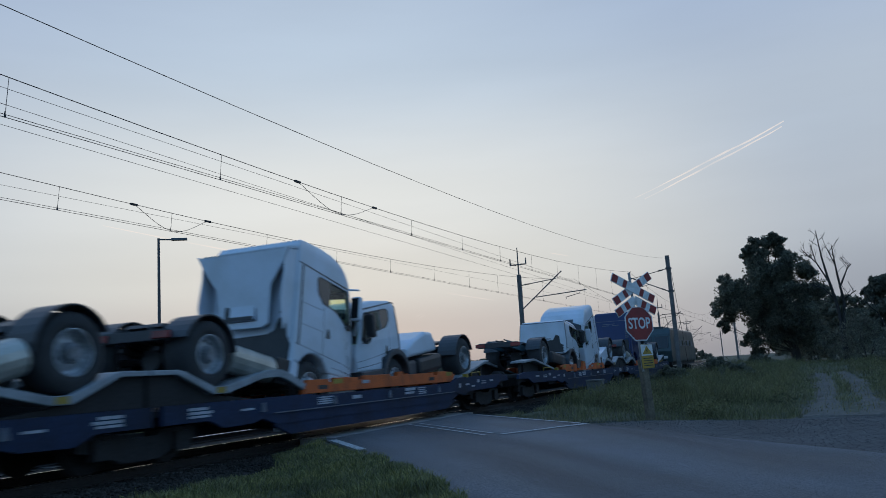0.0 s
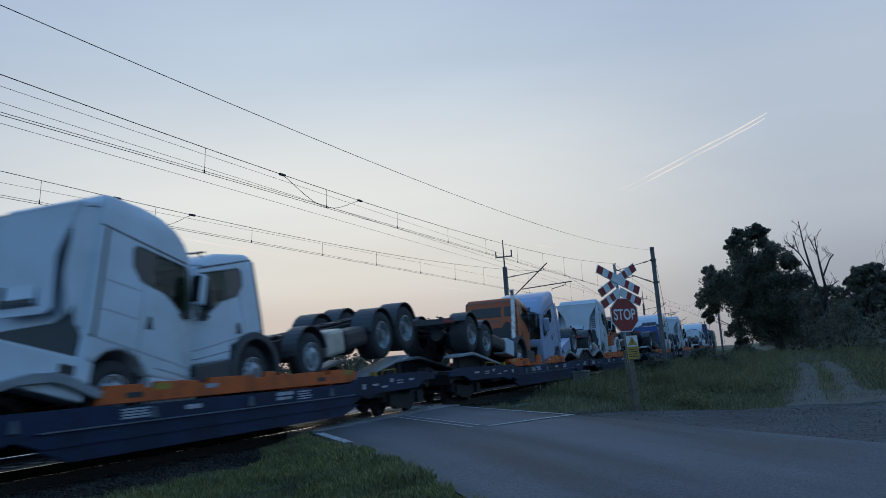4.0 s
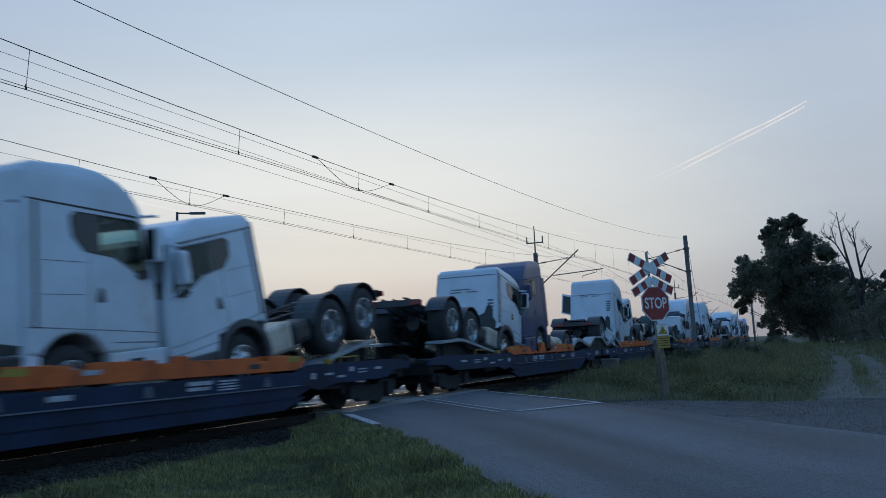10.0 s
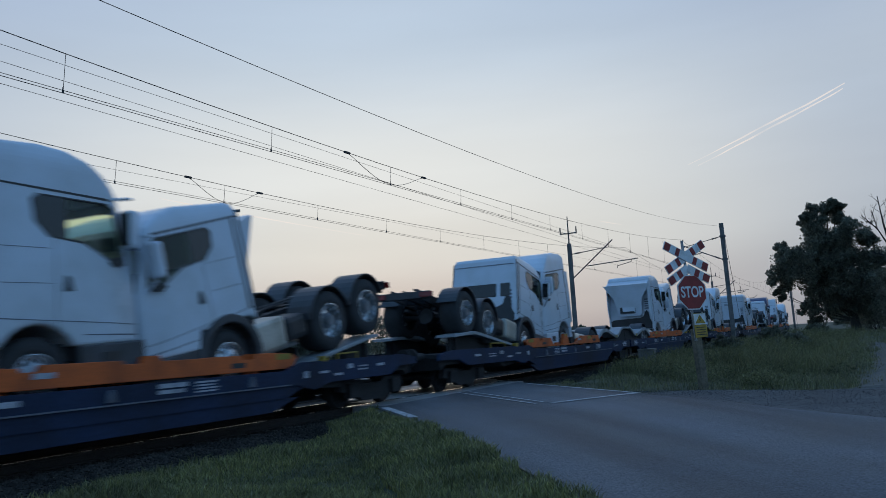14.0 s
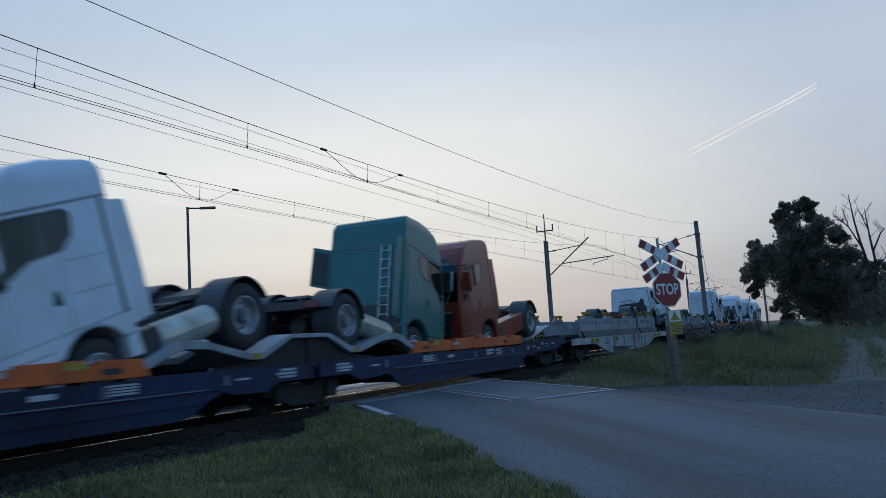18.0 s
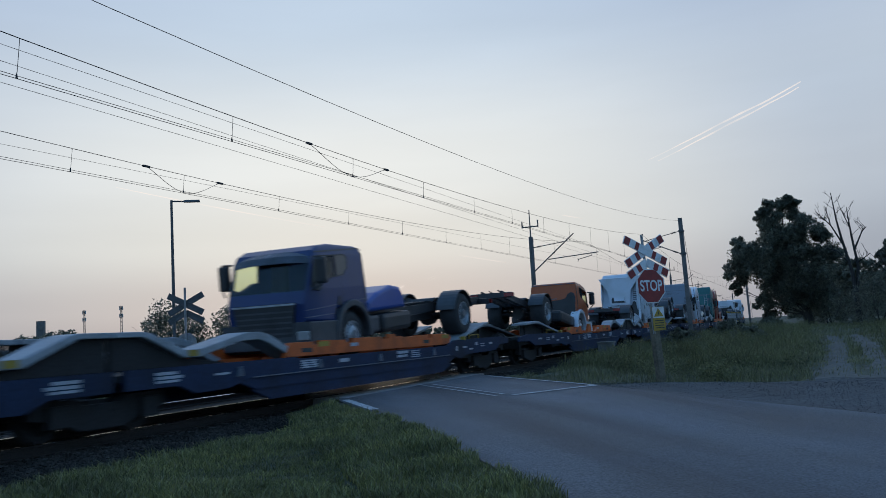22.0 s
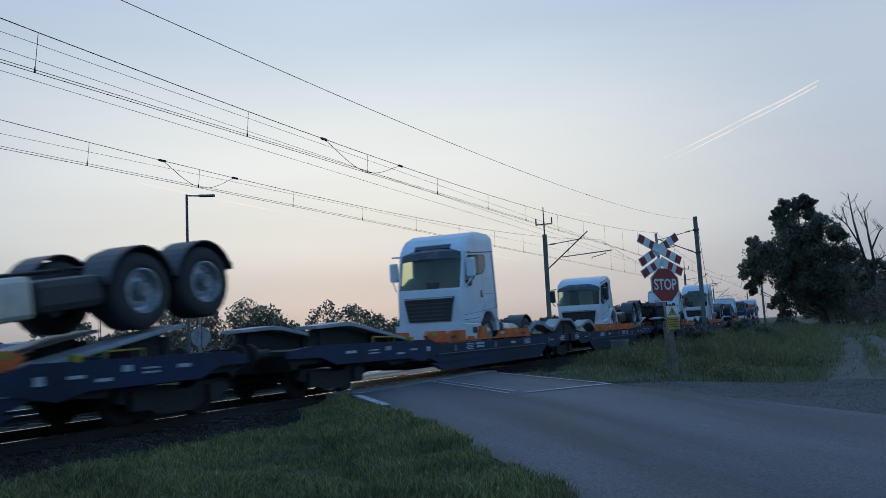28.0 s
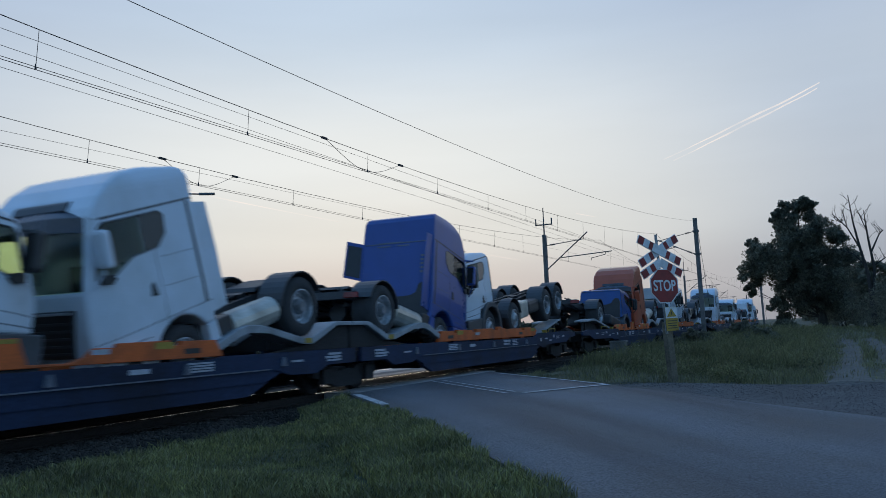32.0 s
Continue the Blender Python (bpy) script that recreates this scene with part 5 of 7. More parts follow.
# second wagon
front_b(N[1], S(WHITE_HI, flap=True))
front_a(N[1], S(LOW64, color="white", axles="4x2", wb=4.8, cover="white"), 7.5, z=0.6)
load(N[1], S(LOW64, cab="low", color="blue", axles="4x2", wb=5.5, tail=2.8), -7.6, 9.0, False, 0.55)
rear_a(N[1], WHITE_HI, -6.6, 0.92, 9.8)
# third wagon
front_b(N[2], S(WHITE_HI, flap=True))
front_a(N[2], S(LOW64, color="orange", axles="4x2", wb=5.2, tail=2.0, lower="white"), 7.7, z=0.86)
load(N[2], S(LOW64, cab="short", color="orange", back="windows", wb=4.9, stack=True, fins=False, cream=False, rough=True, case="white"), -9.3, 9.3, False, 0.84)
rear_a(N[2], S(TRACTOR, color="lightblue", skirt="lightblue"), -6.95)
# fourth
front_b(N[3], S(WHITE_HI, flap=True, skirt="white"))
front_a(N[3], S(LOW84, cab="tall", color="white"), 7.1, 7.7, 0.80)
rear_b(N[3], S(LOW64, cab="day", color="white", wb=5.2, cream=False), -8.4, 8.0, 0.5)
rear_a(N[3], S(WHITE_HI, skirt="white"), -7.3, 1.02, 11.5)
# fifth
front_b(N[4], WHITE_XL)
front_a(N[4], S(LOW64, cab="tall", color="white", cream=False), 7.5, 8.6, 0.80)
rear_b(N[4], S(LOW64, cab="day", color="white", axles="4x2", wb=4.8, tail=1.4), -8.75, 6.3, 0.42)
rear_a(N[4], WHITE_XL, -7.4, 0.92)
# sixth
load(N[5], S(WHITE_XL, skirt="white"), 6.35, 8.6, False)
front_a(N[5], S(LOW84, cab="tall", color="white"), 7.0, 7.7, 0.80)
rear_b(N[5], S(BACK64, cab="mid", fins=False, color="white"), -10.9, 9.0, 0.95)
load(N[5], S(TRACTOR, color="purple", sag=9.0), -10.4, 3.0, True, 1.12)
# seventh
load(N[6], WHITE_HI, 8.95, -4.4, False, 0.84)
front_a(N[6], S(BACK64, cab="mid", fins=False, color="white", lower="graphite"), 9.4, 10.5, 0.95)
rear_b(N[6], S(BACK64, cab="mid", fins=False, color="white"), -10.9, 9.0, 0.95)
load(N[6], S(WHITE_HI, lower="graphite", sag=9.0), -10.4, 1.6, True)
# eighth
load(N[7], S(WHITE_HI, flap=True), 8.95, -4.2, False, 0.86)
front_a(N[7], S(BACK64, cab="mid", fins=False, color="white", lower="graphite"), 9.4, 10.5, 0.95)
rear_b(N[7], S(BACK64, cab="mid", fins=False, color="white", back="windows"), -10.8, 9.0, 0.95)
load(N[7], S(WHITE_HI, sag=9.0), -10.4, 1.6, True)
# ninth: its rear half carries a steel cradle
load(N[8], S(TRACTOR, color="white", lower="graphite", fins=False), 9.15, -4.0, False, 0.95)
front_a(N[8], S(BACK64, cab="mid", fins=False, color="white", lower="graphite", flap="hatch"), 9.5, 10.5, 0.95)
load(N[8], S(LOW64, cab="low", color="white", axles="6x4", wb=5.2, tail=0.8), -20.9, 1.0, False, 1.08)
load(N[8], S(LOW84, color="white", wb=6.4), -19.4, 0.5, True, 1.08)
# tenth, after the grey wagon
front_b(N[9], S(TRACTOR, cab="xl", color="green", back="ladder"))
front_a(N[9], S(TRACTOR, color="darkred", skirt="darkred", wb=4.0), 8.45, 6.5, 0.95)
rear_b(N[9], S(TRACTOR, color="greyblue", skirt="greyblue", wb=4.2), -9.6, 7.0, 1.0)
rear_a(N[9], WHITE_HI, -7.0, 0.9, 11.5)
# eleventh
front_b(N[10], S(WHITE_HI, flap=True, skirt="white", tail=1.8, sag=3.5))
front_a(N[10], S(LOW84, cab="tall", color="white"), 7.7, 7.8, 0.80)
rear_b(N[10], S(LOW64, cab="day", color="orange", axles="4x2", wb=5.3, tail=3.2, lower="white"), -8.0, 7.6, 0.7)
# twelfth
front_a(N[11], S(LOW64, cab="low", color="navy", axles="4x2", wb=6.7, tail=3.2, cover="royal"), 5.75, 4.0, 0.85)
rear_b(N[11], S(LOW64, cab="tall", color="white", wb=5.8, tail=2.8, cream=False), -7.1, 8.0, 0.66)
# thirteenth
front_a(N[12], S(TRACTOR, color="white", lower="white", axles="6x4", wb=6.4, tail=0.9, fins=False, cream=False, sag=2.5), 6.5, 7.5, 1.05)
load(N[12], S(LOW64, cab="tall", fins=False, color="white", wb=5.6, tail=1.8, cream=False, rough=True, case="white"), -6.95, 7.0, False, 0.62)
# fourteenth
load(N[13], S(LOW64, cab="tall", color="white", lower="white", wb=5.6, tail=1.5, flap="hatch", cream=False, sag=3.4), 6.75, 8.2, True, 0.72)
load(N[13], S(WHITE_HI, fins=False, sag=5.0), -9.9, -0.4, True)
# fifteenth
load(N[14], S(TRACTOR, cab="low", color="white", lower="greyblue", flap=True), 6.6, 7.5, False)
front_a(N[14], S(LOW84, cab="tall", color="white", tail=1.0), 7.6, 7.7, 0.80)
load(N[14], S(LOW64, cab="low", color="blue", axles="4x2", wb=5.5, tail=2.6, cover="navy", cover_at=1.0), -8.1, 8.0, False, 0.45)
rear_a(N[14], S(TRACTOR, cab="xl", color="coral", wb=3.7), -7.05, 0.94, 10.5)
# sixteenth
front_b(N[15], S(TRACTOR, cab="xl", color="royal"))
front_a(N[15], S(LOW84, cab="tall", color="white"), 7.05, 7.7, 0.80)
rear_b(N[15], S(LOW64, cab="low", color="white", axles="4x2", wb=5.0, tail=1.6), -8.3)
rear_a(N[15], WHITE_HI, -6.9)


# ---- grey wagon with a steel cradle ----
def pocket_wagon():
    t = empty("pocket_wagon", "pale grey pocket wagon, deep belly plate between the bogies", "rail wagon")
    for s in (1, -1):
        b = B()
        prism(b, [(-10.1, 0.72), (-10.1, 1.0), (10.1, 1.0), (10.1, 0.72), (6.6, 0.70), (4.2, 0.20), (-4.2, 0.20), (-6.6, 0.70)], s * 1.34, s * 1.44, 0.01)
        side = part("side_sill", b, M["pocket"], t, "pale grey side plate")
        for y in (-3.4, -1.4, 0.9, 2.8, 3.6):
            b = B()
            box(b, s * 1.438, s * 1.5, y, y + 0.14, 0.24, 0.96)
            part("side_rib", b, M["cradle"], side)
        for y in (-7.4, -6.6, -3.0, 2.0, 6.4, 7.6):
            b = B()
            box(b, s * 1.438, s * 1.54, y, y + 0.30, 0.78, 0.95, 0.02)
            part("valve_box", b, M["yellow"], side)
        for y, ln, dz in ((-5.0, 0.9, 0.28), (-5.0, 0.9, 0.22), (-5.0, 0.8, 0.16), (-2.6, 0.4, 0.3), (-0.6, 0.5, 0.2), (1.6, 0.35, 0.3), (4.4, 0.3, 0.36)):
            b = B()
            box(b, s * 1.44, s * 1.446, y, y + ln, 0.48 + dz, 0.505 + dz)
            part("stencil_bar", b, M["black"], side)
        b = B()
        tube(b, (s * 0.875, 10.1, 1.0), (s * 0.875, 10.45, 1.0), 0.2, seg=14)
        tube(b, (s * 0.875, -10.1, 1.0), (s * 0.875, -10.45, 1.0), 0.2, seg=14)
        part("buffer", b, M["under"], t)
    b = B()
    box(b, -1.3, 1.3, -10.08, 10.08, 0.86, 0.96)
    part("deck", b, M["under"], t)
    bogie(t, -8.0)
    bogie(t, 8.0)
    return t


def holed_plate(b, y0, y1, z0, z1, holes, zc, r, x0, x1):
    """An upright plate with round holes right through it."""
    c = r + 0.03
    box(b, x0, x1, y0, y1, z0, zc - c)
    box(b, x0, x1, y0, y1, zc + c, z1)
    edge = y0
    for y in holes:
        box(b, x0, x1, edge, y - c, zc - c, zc + c)
        edge = y + c
        inner, outer = [], []
        for i in range(16):
            a = 2 * math.pi * i / 16
            k = c / max(abs(math.cos(a)), abs(math.sin(a)))
            for loop, q in ((inner, r), (outer, k)):
                loop.append([b.verts.new((x, y + q * math.cos(a), zc + q * math.sin(a))) for x in (x0, x1)])
        for i in range(16):
            j = (i + 1) % 16
            for side in (0, 1):
                b.faces.new((inner[i][side], inner[j][side], outer[j][side], outer[i][side]))
            b.faces.new((inner[i][0], inner[j][0], inner[j][1], inner[i][1]))
    box(b, x0, x1, edge, y1, zc - c, zc + c)
    return b


def cradle(ln, blocks):
    """A long grey steel cradle: two side plates with round holes, ledges and stop blocks."""
    t = empty("steel_cradle", "grey perforated steel cradle with yellow blocks", "cradle", "steel cradles")
    h = ln / 2
    holes = [-h + 0.7 + 0.46 * k for k in range(int((ln - 1.2) / 0.46)) if k % 7 < 5]
    for s in (1, -1):
        b = B()
        holed_plate(b, -h, h, 1.04, 1.84, holes, 1.62, 0.115, min(s * 1.28, s * 1.34), max(s * 1.28, s * 1.34))
        side = part("cradle_side", b, M["cradle"], t, "grey steel side plate with round holes")
        b = B()
        prism(b, [(-h + 0.4, 1.02), (-h, 1.30), (h, 1.30), (h, 1.02)], s * 1.34, s * 1.43, 0.01)
        part("cradle_foot", b, M["pole"], side)
        for y in blocks:
            b = B()
            prism(b, [(y - 0.75, 1.84), (y - 0.62, 1.93), (y + 0.62, 1.93), (y + 0.75, 1.84)], s * 1.2, s * 1.35)
            part("block_seat", b, M["cradle"], side)
            b = B()
            for e in (-0.34, 0.34):
                box(b, s * 1.16, s * 1.30, y + e - 0.05, y + e + 0.05, 1.93, 2.05)
            box(b, s * 1.12, s * 1.32, y - 0.42, y + 0.42, 2.05, 2.14, 0.015)
            part("stop_block", b, M["yellow"], t, "yellow stop on two stays")
        b = B()
        box(b, s * 1.342, s * 1.348, -0.2, 0.15, 1.40, 1.62)
        part("yellow_panel", b, M["yellow"], side)
        b = B()
        box(b, s * 1.342, s * 1.348, -0.5, -0.25, 1.40, 1.60)
        part("data_panel", b, M["label"], side)
    b = B()
    box(b, -1.24, 1.24, -h + 0.2, h - 0.2, 1.04, 1.16)
    part("cradle_floor", b, M["under"], t)
    return t


rides(pocket_wagon(), -286.35)
rides(cradle(11.0, (-4.0, -0.4, 3.6)), -289.5)
rides(cradle(4.6, (-1.4, 1.4)), -281.3)
rides(cradle(8.0, (-3.2, 2.6)), -271.3)
rides(cradle(6.0, (-2.0, 1.9)), -262.6)


# ---- locomotive ----
def locomotive():
    t = empty("locomotive", "dark green electric locomotive with a raised pantograph", "locomotive")
    b = B()
    prism(b, [(-7.6, 1.0), (-7.75, 1.9), (-7.2, 3.3), (-6.8, 3.75), (6.8, 3.75), (7.2, 3.3), (7.75, 1.9), (7.6, 1.0)], -1.45, 1.45, 0.12, lambda z: 1 - 0.08 * max(0, (z - 2.8)))
    part("body", b, M["loco"], t)
    b = B()
    box(b, -1.3, 1.3, -7.4, 7.4, 0.75, 1.02)
    part("underframe", b, M["under"], t)
    for s in (1, -1):
        b = B()
        box(b, s * 1.44, s * 1.462, -5.6, 5.6, 2.3, 2.85)
        part("side_stripe", b, M["loco_light"], t)
        for y in (-4.0, -1.5, 1.0, 3.4):
            b = B()
            box(b, s * 1.46, s * 1.475, y, y + 0.9, 2.36, 2.8, 0.02)
            part("side_window", b, M["glass"], t)
        for e in (1, -1):
            b = B()
            prism(b, [(e * 7.66, 2.15), (e * 7.30, 3.1), (e * 7.33, 3.12), (e * 7.69, 2.16)], s * 0.1, s * 1.2)
            part("cab_window", b, M["glass"], t)
            b = B()
            box(b, s * 0.8, s * 1.1, e * 7.7, e * 7.82, 1.3, 1.5, 0.02)
            part("headlight", b, M["lamp_clear"], t)
            b = B()
            tube(b, (s * 0.875, e * 7.5, 1.0), (s * 0.875, e * 8.1, 1.0), 0.2, seg=14)
            part("buffer", b, M["under"], t)
    bogie(t, 4.6)
    bogie(t, -4.6)
    b = B()
    for x in (-0.5, 0.5):
        tube(b, (x, 4.2, 3.85), (x * 1.2, 5.6, 4.6), 0.03, seg=6)
        tube(b, (x * 1.2, 5.6, 4.6), (x * 1.3, 4.6, 5.45), 0.025, seg=6)
    tube(b, (-0.85, 4.6, 5.5), (0.85, 4.6, 5.5), 0.03, seg=6)
    tube(b, (-0.85, 4.4, 5.48), (0.85, 4.4, 5.48), 0.03, seg=6)
    tube(b, (-0.85, 4.5, 5.5), (-1.1, 4.5, 5.35), 0.025, seg=6)
    tube(b, (0.85, 4.5, 5.5), (1.1, 4.5, 5.35), 0.025, seg=6)
    part("pantograph", b, M["wire"], t, "raised pantograph")
    b = B()
    for y in (-5.5, -3.0, 0.0, 2.0):
        box(b, -0.7, 0.7, y - 0.6, y + 0.6, 3.74, 3.95, 0.04)
    part("roof_box", b, M["loco"], t)
    return t


rides(locomotive(), 76.0)


# ---- overhead line ----
def wire(parent, name, pts, r=0.012):
    b = B()
    loops = []
    for i, p in enumerate(pts):
        p = Vector(p)
        q = Vector(pts[min(i + 1, len(pts) - 1)]) - Vector(pts[max(i - 1, 0)])
        side = q.cross(Vector((0, 0, 1))).normalized()
        up = side.cross(q).normalized()
        loops.append([b.verts.new(p + (side * math.cos(a) + up * math.sin(a)) * r) for a in (0.5, 2.07, 3.64, 5.21)])
    for a, c in zip(loops, loops[1:]):
        for i in range(4):
            b.faces.new((a[i], a[(i + 1) % 4], c[(i + 1) % 4], c[i]))
    return part(name, b, M["wire"], parent)


def along(x, d, z):
    return (on_track(d, TRACK_X) @ Vector((x - TRACK_X, 0, z)))[:]


SPANS = [(-17.0, 61.0), (61.0, 127.0), (127.0, 193.0), (193.0, 259.0), (259.0, 325.0)]


def catenary(x, low, contact, tops, label, drops, loop, arm, extra):
    t = empty("catenary", label, "overhead wire", "overhead wires")
    for k, (a, c) in enumerate(SPANS):
        ds = [a + (c - a) * i / 24 for i in range(25)]
        mid = (a + c) / 2
        sag = lambda d: low + (tops - low) * ((d - mid) / ((c - a) / 2)) ** 2
        wire(t, "messenger_wire", [along(x, d, sag(d)) for d in ds], 0.010)
        wire(t, "contact_wire", [along(x, d, contact) for d in ds], 0.008)
        wire(t, "contact_wire", [along(x - 0.02, d, contact + 0.055) for d in ds], 0.007)
        if k == 0:
            for ex, ez, slope in extra:
                wire(t, "auxiliary_wire", [along(ex, d, ez - slope * (d - 9)) for d in ds], 0.0055)
        stops = [q for q in drops if a < q < c] if k == 0 else [a + 3 + 4.4 * i for i in range(int((c - a - 4) / 4.4))]
        for d in stops if k < 3 else ():
            b = B()
            tube(b, along(x, d, contact), along(x, d + 0.06, sag(d)), 0.0055, seg=5)
            part("dropper", b, M["wire"], t)
            b = B()
            tube(b, along(x, d, contact), along(x, d, contact + 0.10), 0.022, 0.008, seg=6)
            part("dropper_clamp", b, M["wire"], t)
        if k == 0:
            # the loop that ties the wires in mid-span
            for e in (-1, 1):
                z0 = sag(loop + e * arm)
                pts = [along(x, loop + e * arm * (1 - i / 8), z0 + (contact + 0.02 - z0) * (math.sin(i / 8 * math.pi / 2) ** 1.2)) for i in range(9)]
                wire(t, "stabiliser_loop", pts, 0.008)
                b = B()
                box(b, -0.025, 0.025, -0.12, 0.12, -0.025, 0.025)
                cl = part("wire_clamp", b, M["wire"], t)
                cl.matrix_basis = Matrix.Translation(along(x, loop + e * arm, z0))
    return t


catenary(TRACK_X, 6.27, 5.75, 7.8, "near overhead line: messenger, twin contact wire and droppers", [3.8, 8.95, 14.3, 19.47, 23.95, 28.3, 32.5, 36.9, 41.3, 45.7, 50.1, 54.5], 19.4, 2.05,
         [(-12.0, 6.52, 0.0115), (-12.0, 6.23, 0.0150), (-12.0, 5.86, 0.0105)])
catenary(TRACK2_X, 6.03, 5.54, 7.7, "far overhead line: messenger, twin contact wire and droppers", [4.9, 9.3, 13.65, 17.4, 21.8, 26.15, 30.5, 34.95, 39.35, 43.7, 48.1, 52.5], 17.5, 1.45,
         [(-16.2, 6.03, -0.008)])
feeder = empty("feeder_wire", "single dark feeder wire strung along the pole tops", "wire")
wire(feeder, "strand", [along(-8.5, d, 6.0 + 2.5 * ((d - 11) / 50) ** 2) for d in [-39 + 2.5 * i for i in range(41)]], 0.007)


def insulator(parent, m):
    """A string of dark glazed sheds along x, turned in one piece."""
    b = B()
    prof = [(0.0, 0.015)]
    for i in range(5):
        prof += [(0.07 * i, 0.03), (0.07 * i + 0.015, 0.07), (0.07 * i + 0.04, 0.06), (0.07 * i + 0.045, 0.03)]
    ring(b, prof + [(0.36, 0.015)], 12)
    o = part("insulator", b, M["black"], parent, "dark glazed insulator", True)
    o.matrix_basis = m
    return o


def near_pole(d):
    t = empty("overhead_line_pole", "weathered concrete overhead-line pole with a bracket arm", "pole", "overhead-line poles")
    b = B()
    b2 = [(-0.17, -0.9), (0.17, -0.9), (0.11, 8.7), (-0.11, 8.7)]
    prism(b, b2, -0.14, 0.14, 0.02)
    part("shaft", b, M["pole"], t)
    for z in (6.1, 7.75):
        b = B()
        box(b, -0.2, 0.2, -0.2, 0.2, z - 0.06, z + 0.06)
        part("clamp_band", b, M["steel"], t)
    b = B()
    tube(b, (-0.15, 0, 7.75), (-2.9, 0.0, 7.25), 0.025, seg=8)
    tube(b, (-0.15, 0, 6.1), (-2.95, 0.0, 7.45), 0.035, seg=8)
    tube(b, (-1.4, 0, 6.75), (-2.6, 0, 6.55), 0.025, seg=8)
    tube(b, (-2.6, 0, 6.55), (-2.9, 0, 5.85), 0.02, seg=8)
    tube(b, (-2.95, 0, 7.4), (-2.75, 0, 7.85), 0.03, seg=8)
    part("bracket_arm", b, M["steel"], t)
    for x, z, low in ((-0.42, 7.70, 0), (-0.38, 6.21, 1)):
        insulator(t, pose(x, 0, z, 0, 206 if low else 170, 0))
    b = B()
    tube(b, (0.1, 0.1, 8.3), (0.35, 2.6, -0.3), 0.015, seg=6)
    part("stay_wire", b, M["wire"], t)
    t.matrix_basis = on_track(d) @ pose(TRACK_X * -1 - 8.42, 0, 0, 0, -0.7, 0)
    return t


def far_mast(d):
    t = empty("overhead_line_mast", "slim dark mast with a raking cantilever over the far track", "mast", "overhead-line masts")
    b = B()
    prism(b, [(-0.16, -0.9), (0.16, -0.9), (0.13, 8.0), (-0.13, 8.0)], -0.13, 0.13, 0.015)
    part("shaft", b, M["pole"], t)
    b = B()
    tube(b, (0, 0, 8.0), (0, 0, 10.0), 0.06, 0.035, seg=8)
    tube(b, (-0.62, 0, 8.75), (0.62, 0, 8.75), 0.045, seg=8)
    for x in (-0.6, 0.6):
        tube(b, (x, 0, 8.7), (x, 0, 9.2), 0.05, seg=8)
    part("top_crossbar", b, M["steel"], t)
    b = B()
    tube(b, (0.1, 0, 5.45), (3.2, 0, 7.95), 0.045, seg=8)
    tube(b, (0.1, 0, 7.2), (2.75, 0, 7.45), 0.03, seg=8)
    tube(b, (1.2, 0, 6.25), (4.9, 0, 6.45), 0.035, seg=8)
    tube(b, (3.4, 0, 6.05), (4.4, 0, 6.25), 0.025, seg=8)
    tube(b, (4.4, 0, 6.25), (4.45, 0, 6.45), 0.02, seg=8)
    tube(b, (3.4, 0, 6.05), (3.4, 0, 5.9), 0.02, seg=8)
    part("cantilever", b, M["steel"], t)
    insulator(t, pose(0.42, 0, 7.23, 0, -5, 0))
    t.matrix_basis = on_track(d) @ pose(-18.6 - TRACK_X, 0, 0)
    return t


for d in (61, 127, 193, 259):
    near_pole(d)
for d in (57, 123, 189, 255):
    far_mast(d)


# ---- crossing signs ----
def text_mesh(s, size, mat, parent, m, name="lettering"):
    cu = bpy.data.curves.new("lettering", "FONT")
    cu.body, cu.size, cu.align_x, cu.align_y, cu.extrude, cu.offset = s, size, "CENTER", "CENTER", 0.002, 0.006
    tmp = bpy.data.objects.new("tmp", cu)
    scene.collection.objects.link(tmp)
    me = bpy.data.meshes.new_from_object(tmp.evaluated_get(bpy.context.evaluated_depsgraph_get()))
    bpy.data.objects.remove(tmp)
    me.materials.clear()
    me.materials.append(mat)
    ob = new(name, me)
    ob.parent = parent
    ob.matrix_basis = m
    return ob


def cross_arm(t, c, ang, ln, w, y, back=False):
    """One arm of a crossbuck: white board with red ends and red blocks, facing -y."""
    m = pose(c[0], y, c[1], 0, ang, 0)
    b = B()
    box(b, -ln / 2, ln / 2, -0.012, 0.012, -w / 2, w / 2)
    arm = part("cross_arm", b, M["signback" if back else "sign_white"], t, "dull back of an arm" if back else "white arm with red blocks")
    arm.matrix_basis = m
    for x0, x1 in ((-ln / 2, -ln / 2 + 0.2), (ln / 2 - 0.2, ln / 2), (-ln / 2 + 0.36, -ln / 2 + 0.50), (ln / 2 - 0.50, ln / 2 - 0.36)):
        b = B()
        box(b, x0 + 0.012, x1 - 0.012, -0.017, -0.0125, -w / 2 + 0.012, w / 2 - 0.012)
        part("red_block", b, M["sign_red"], arm)
    return arm


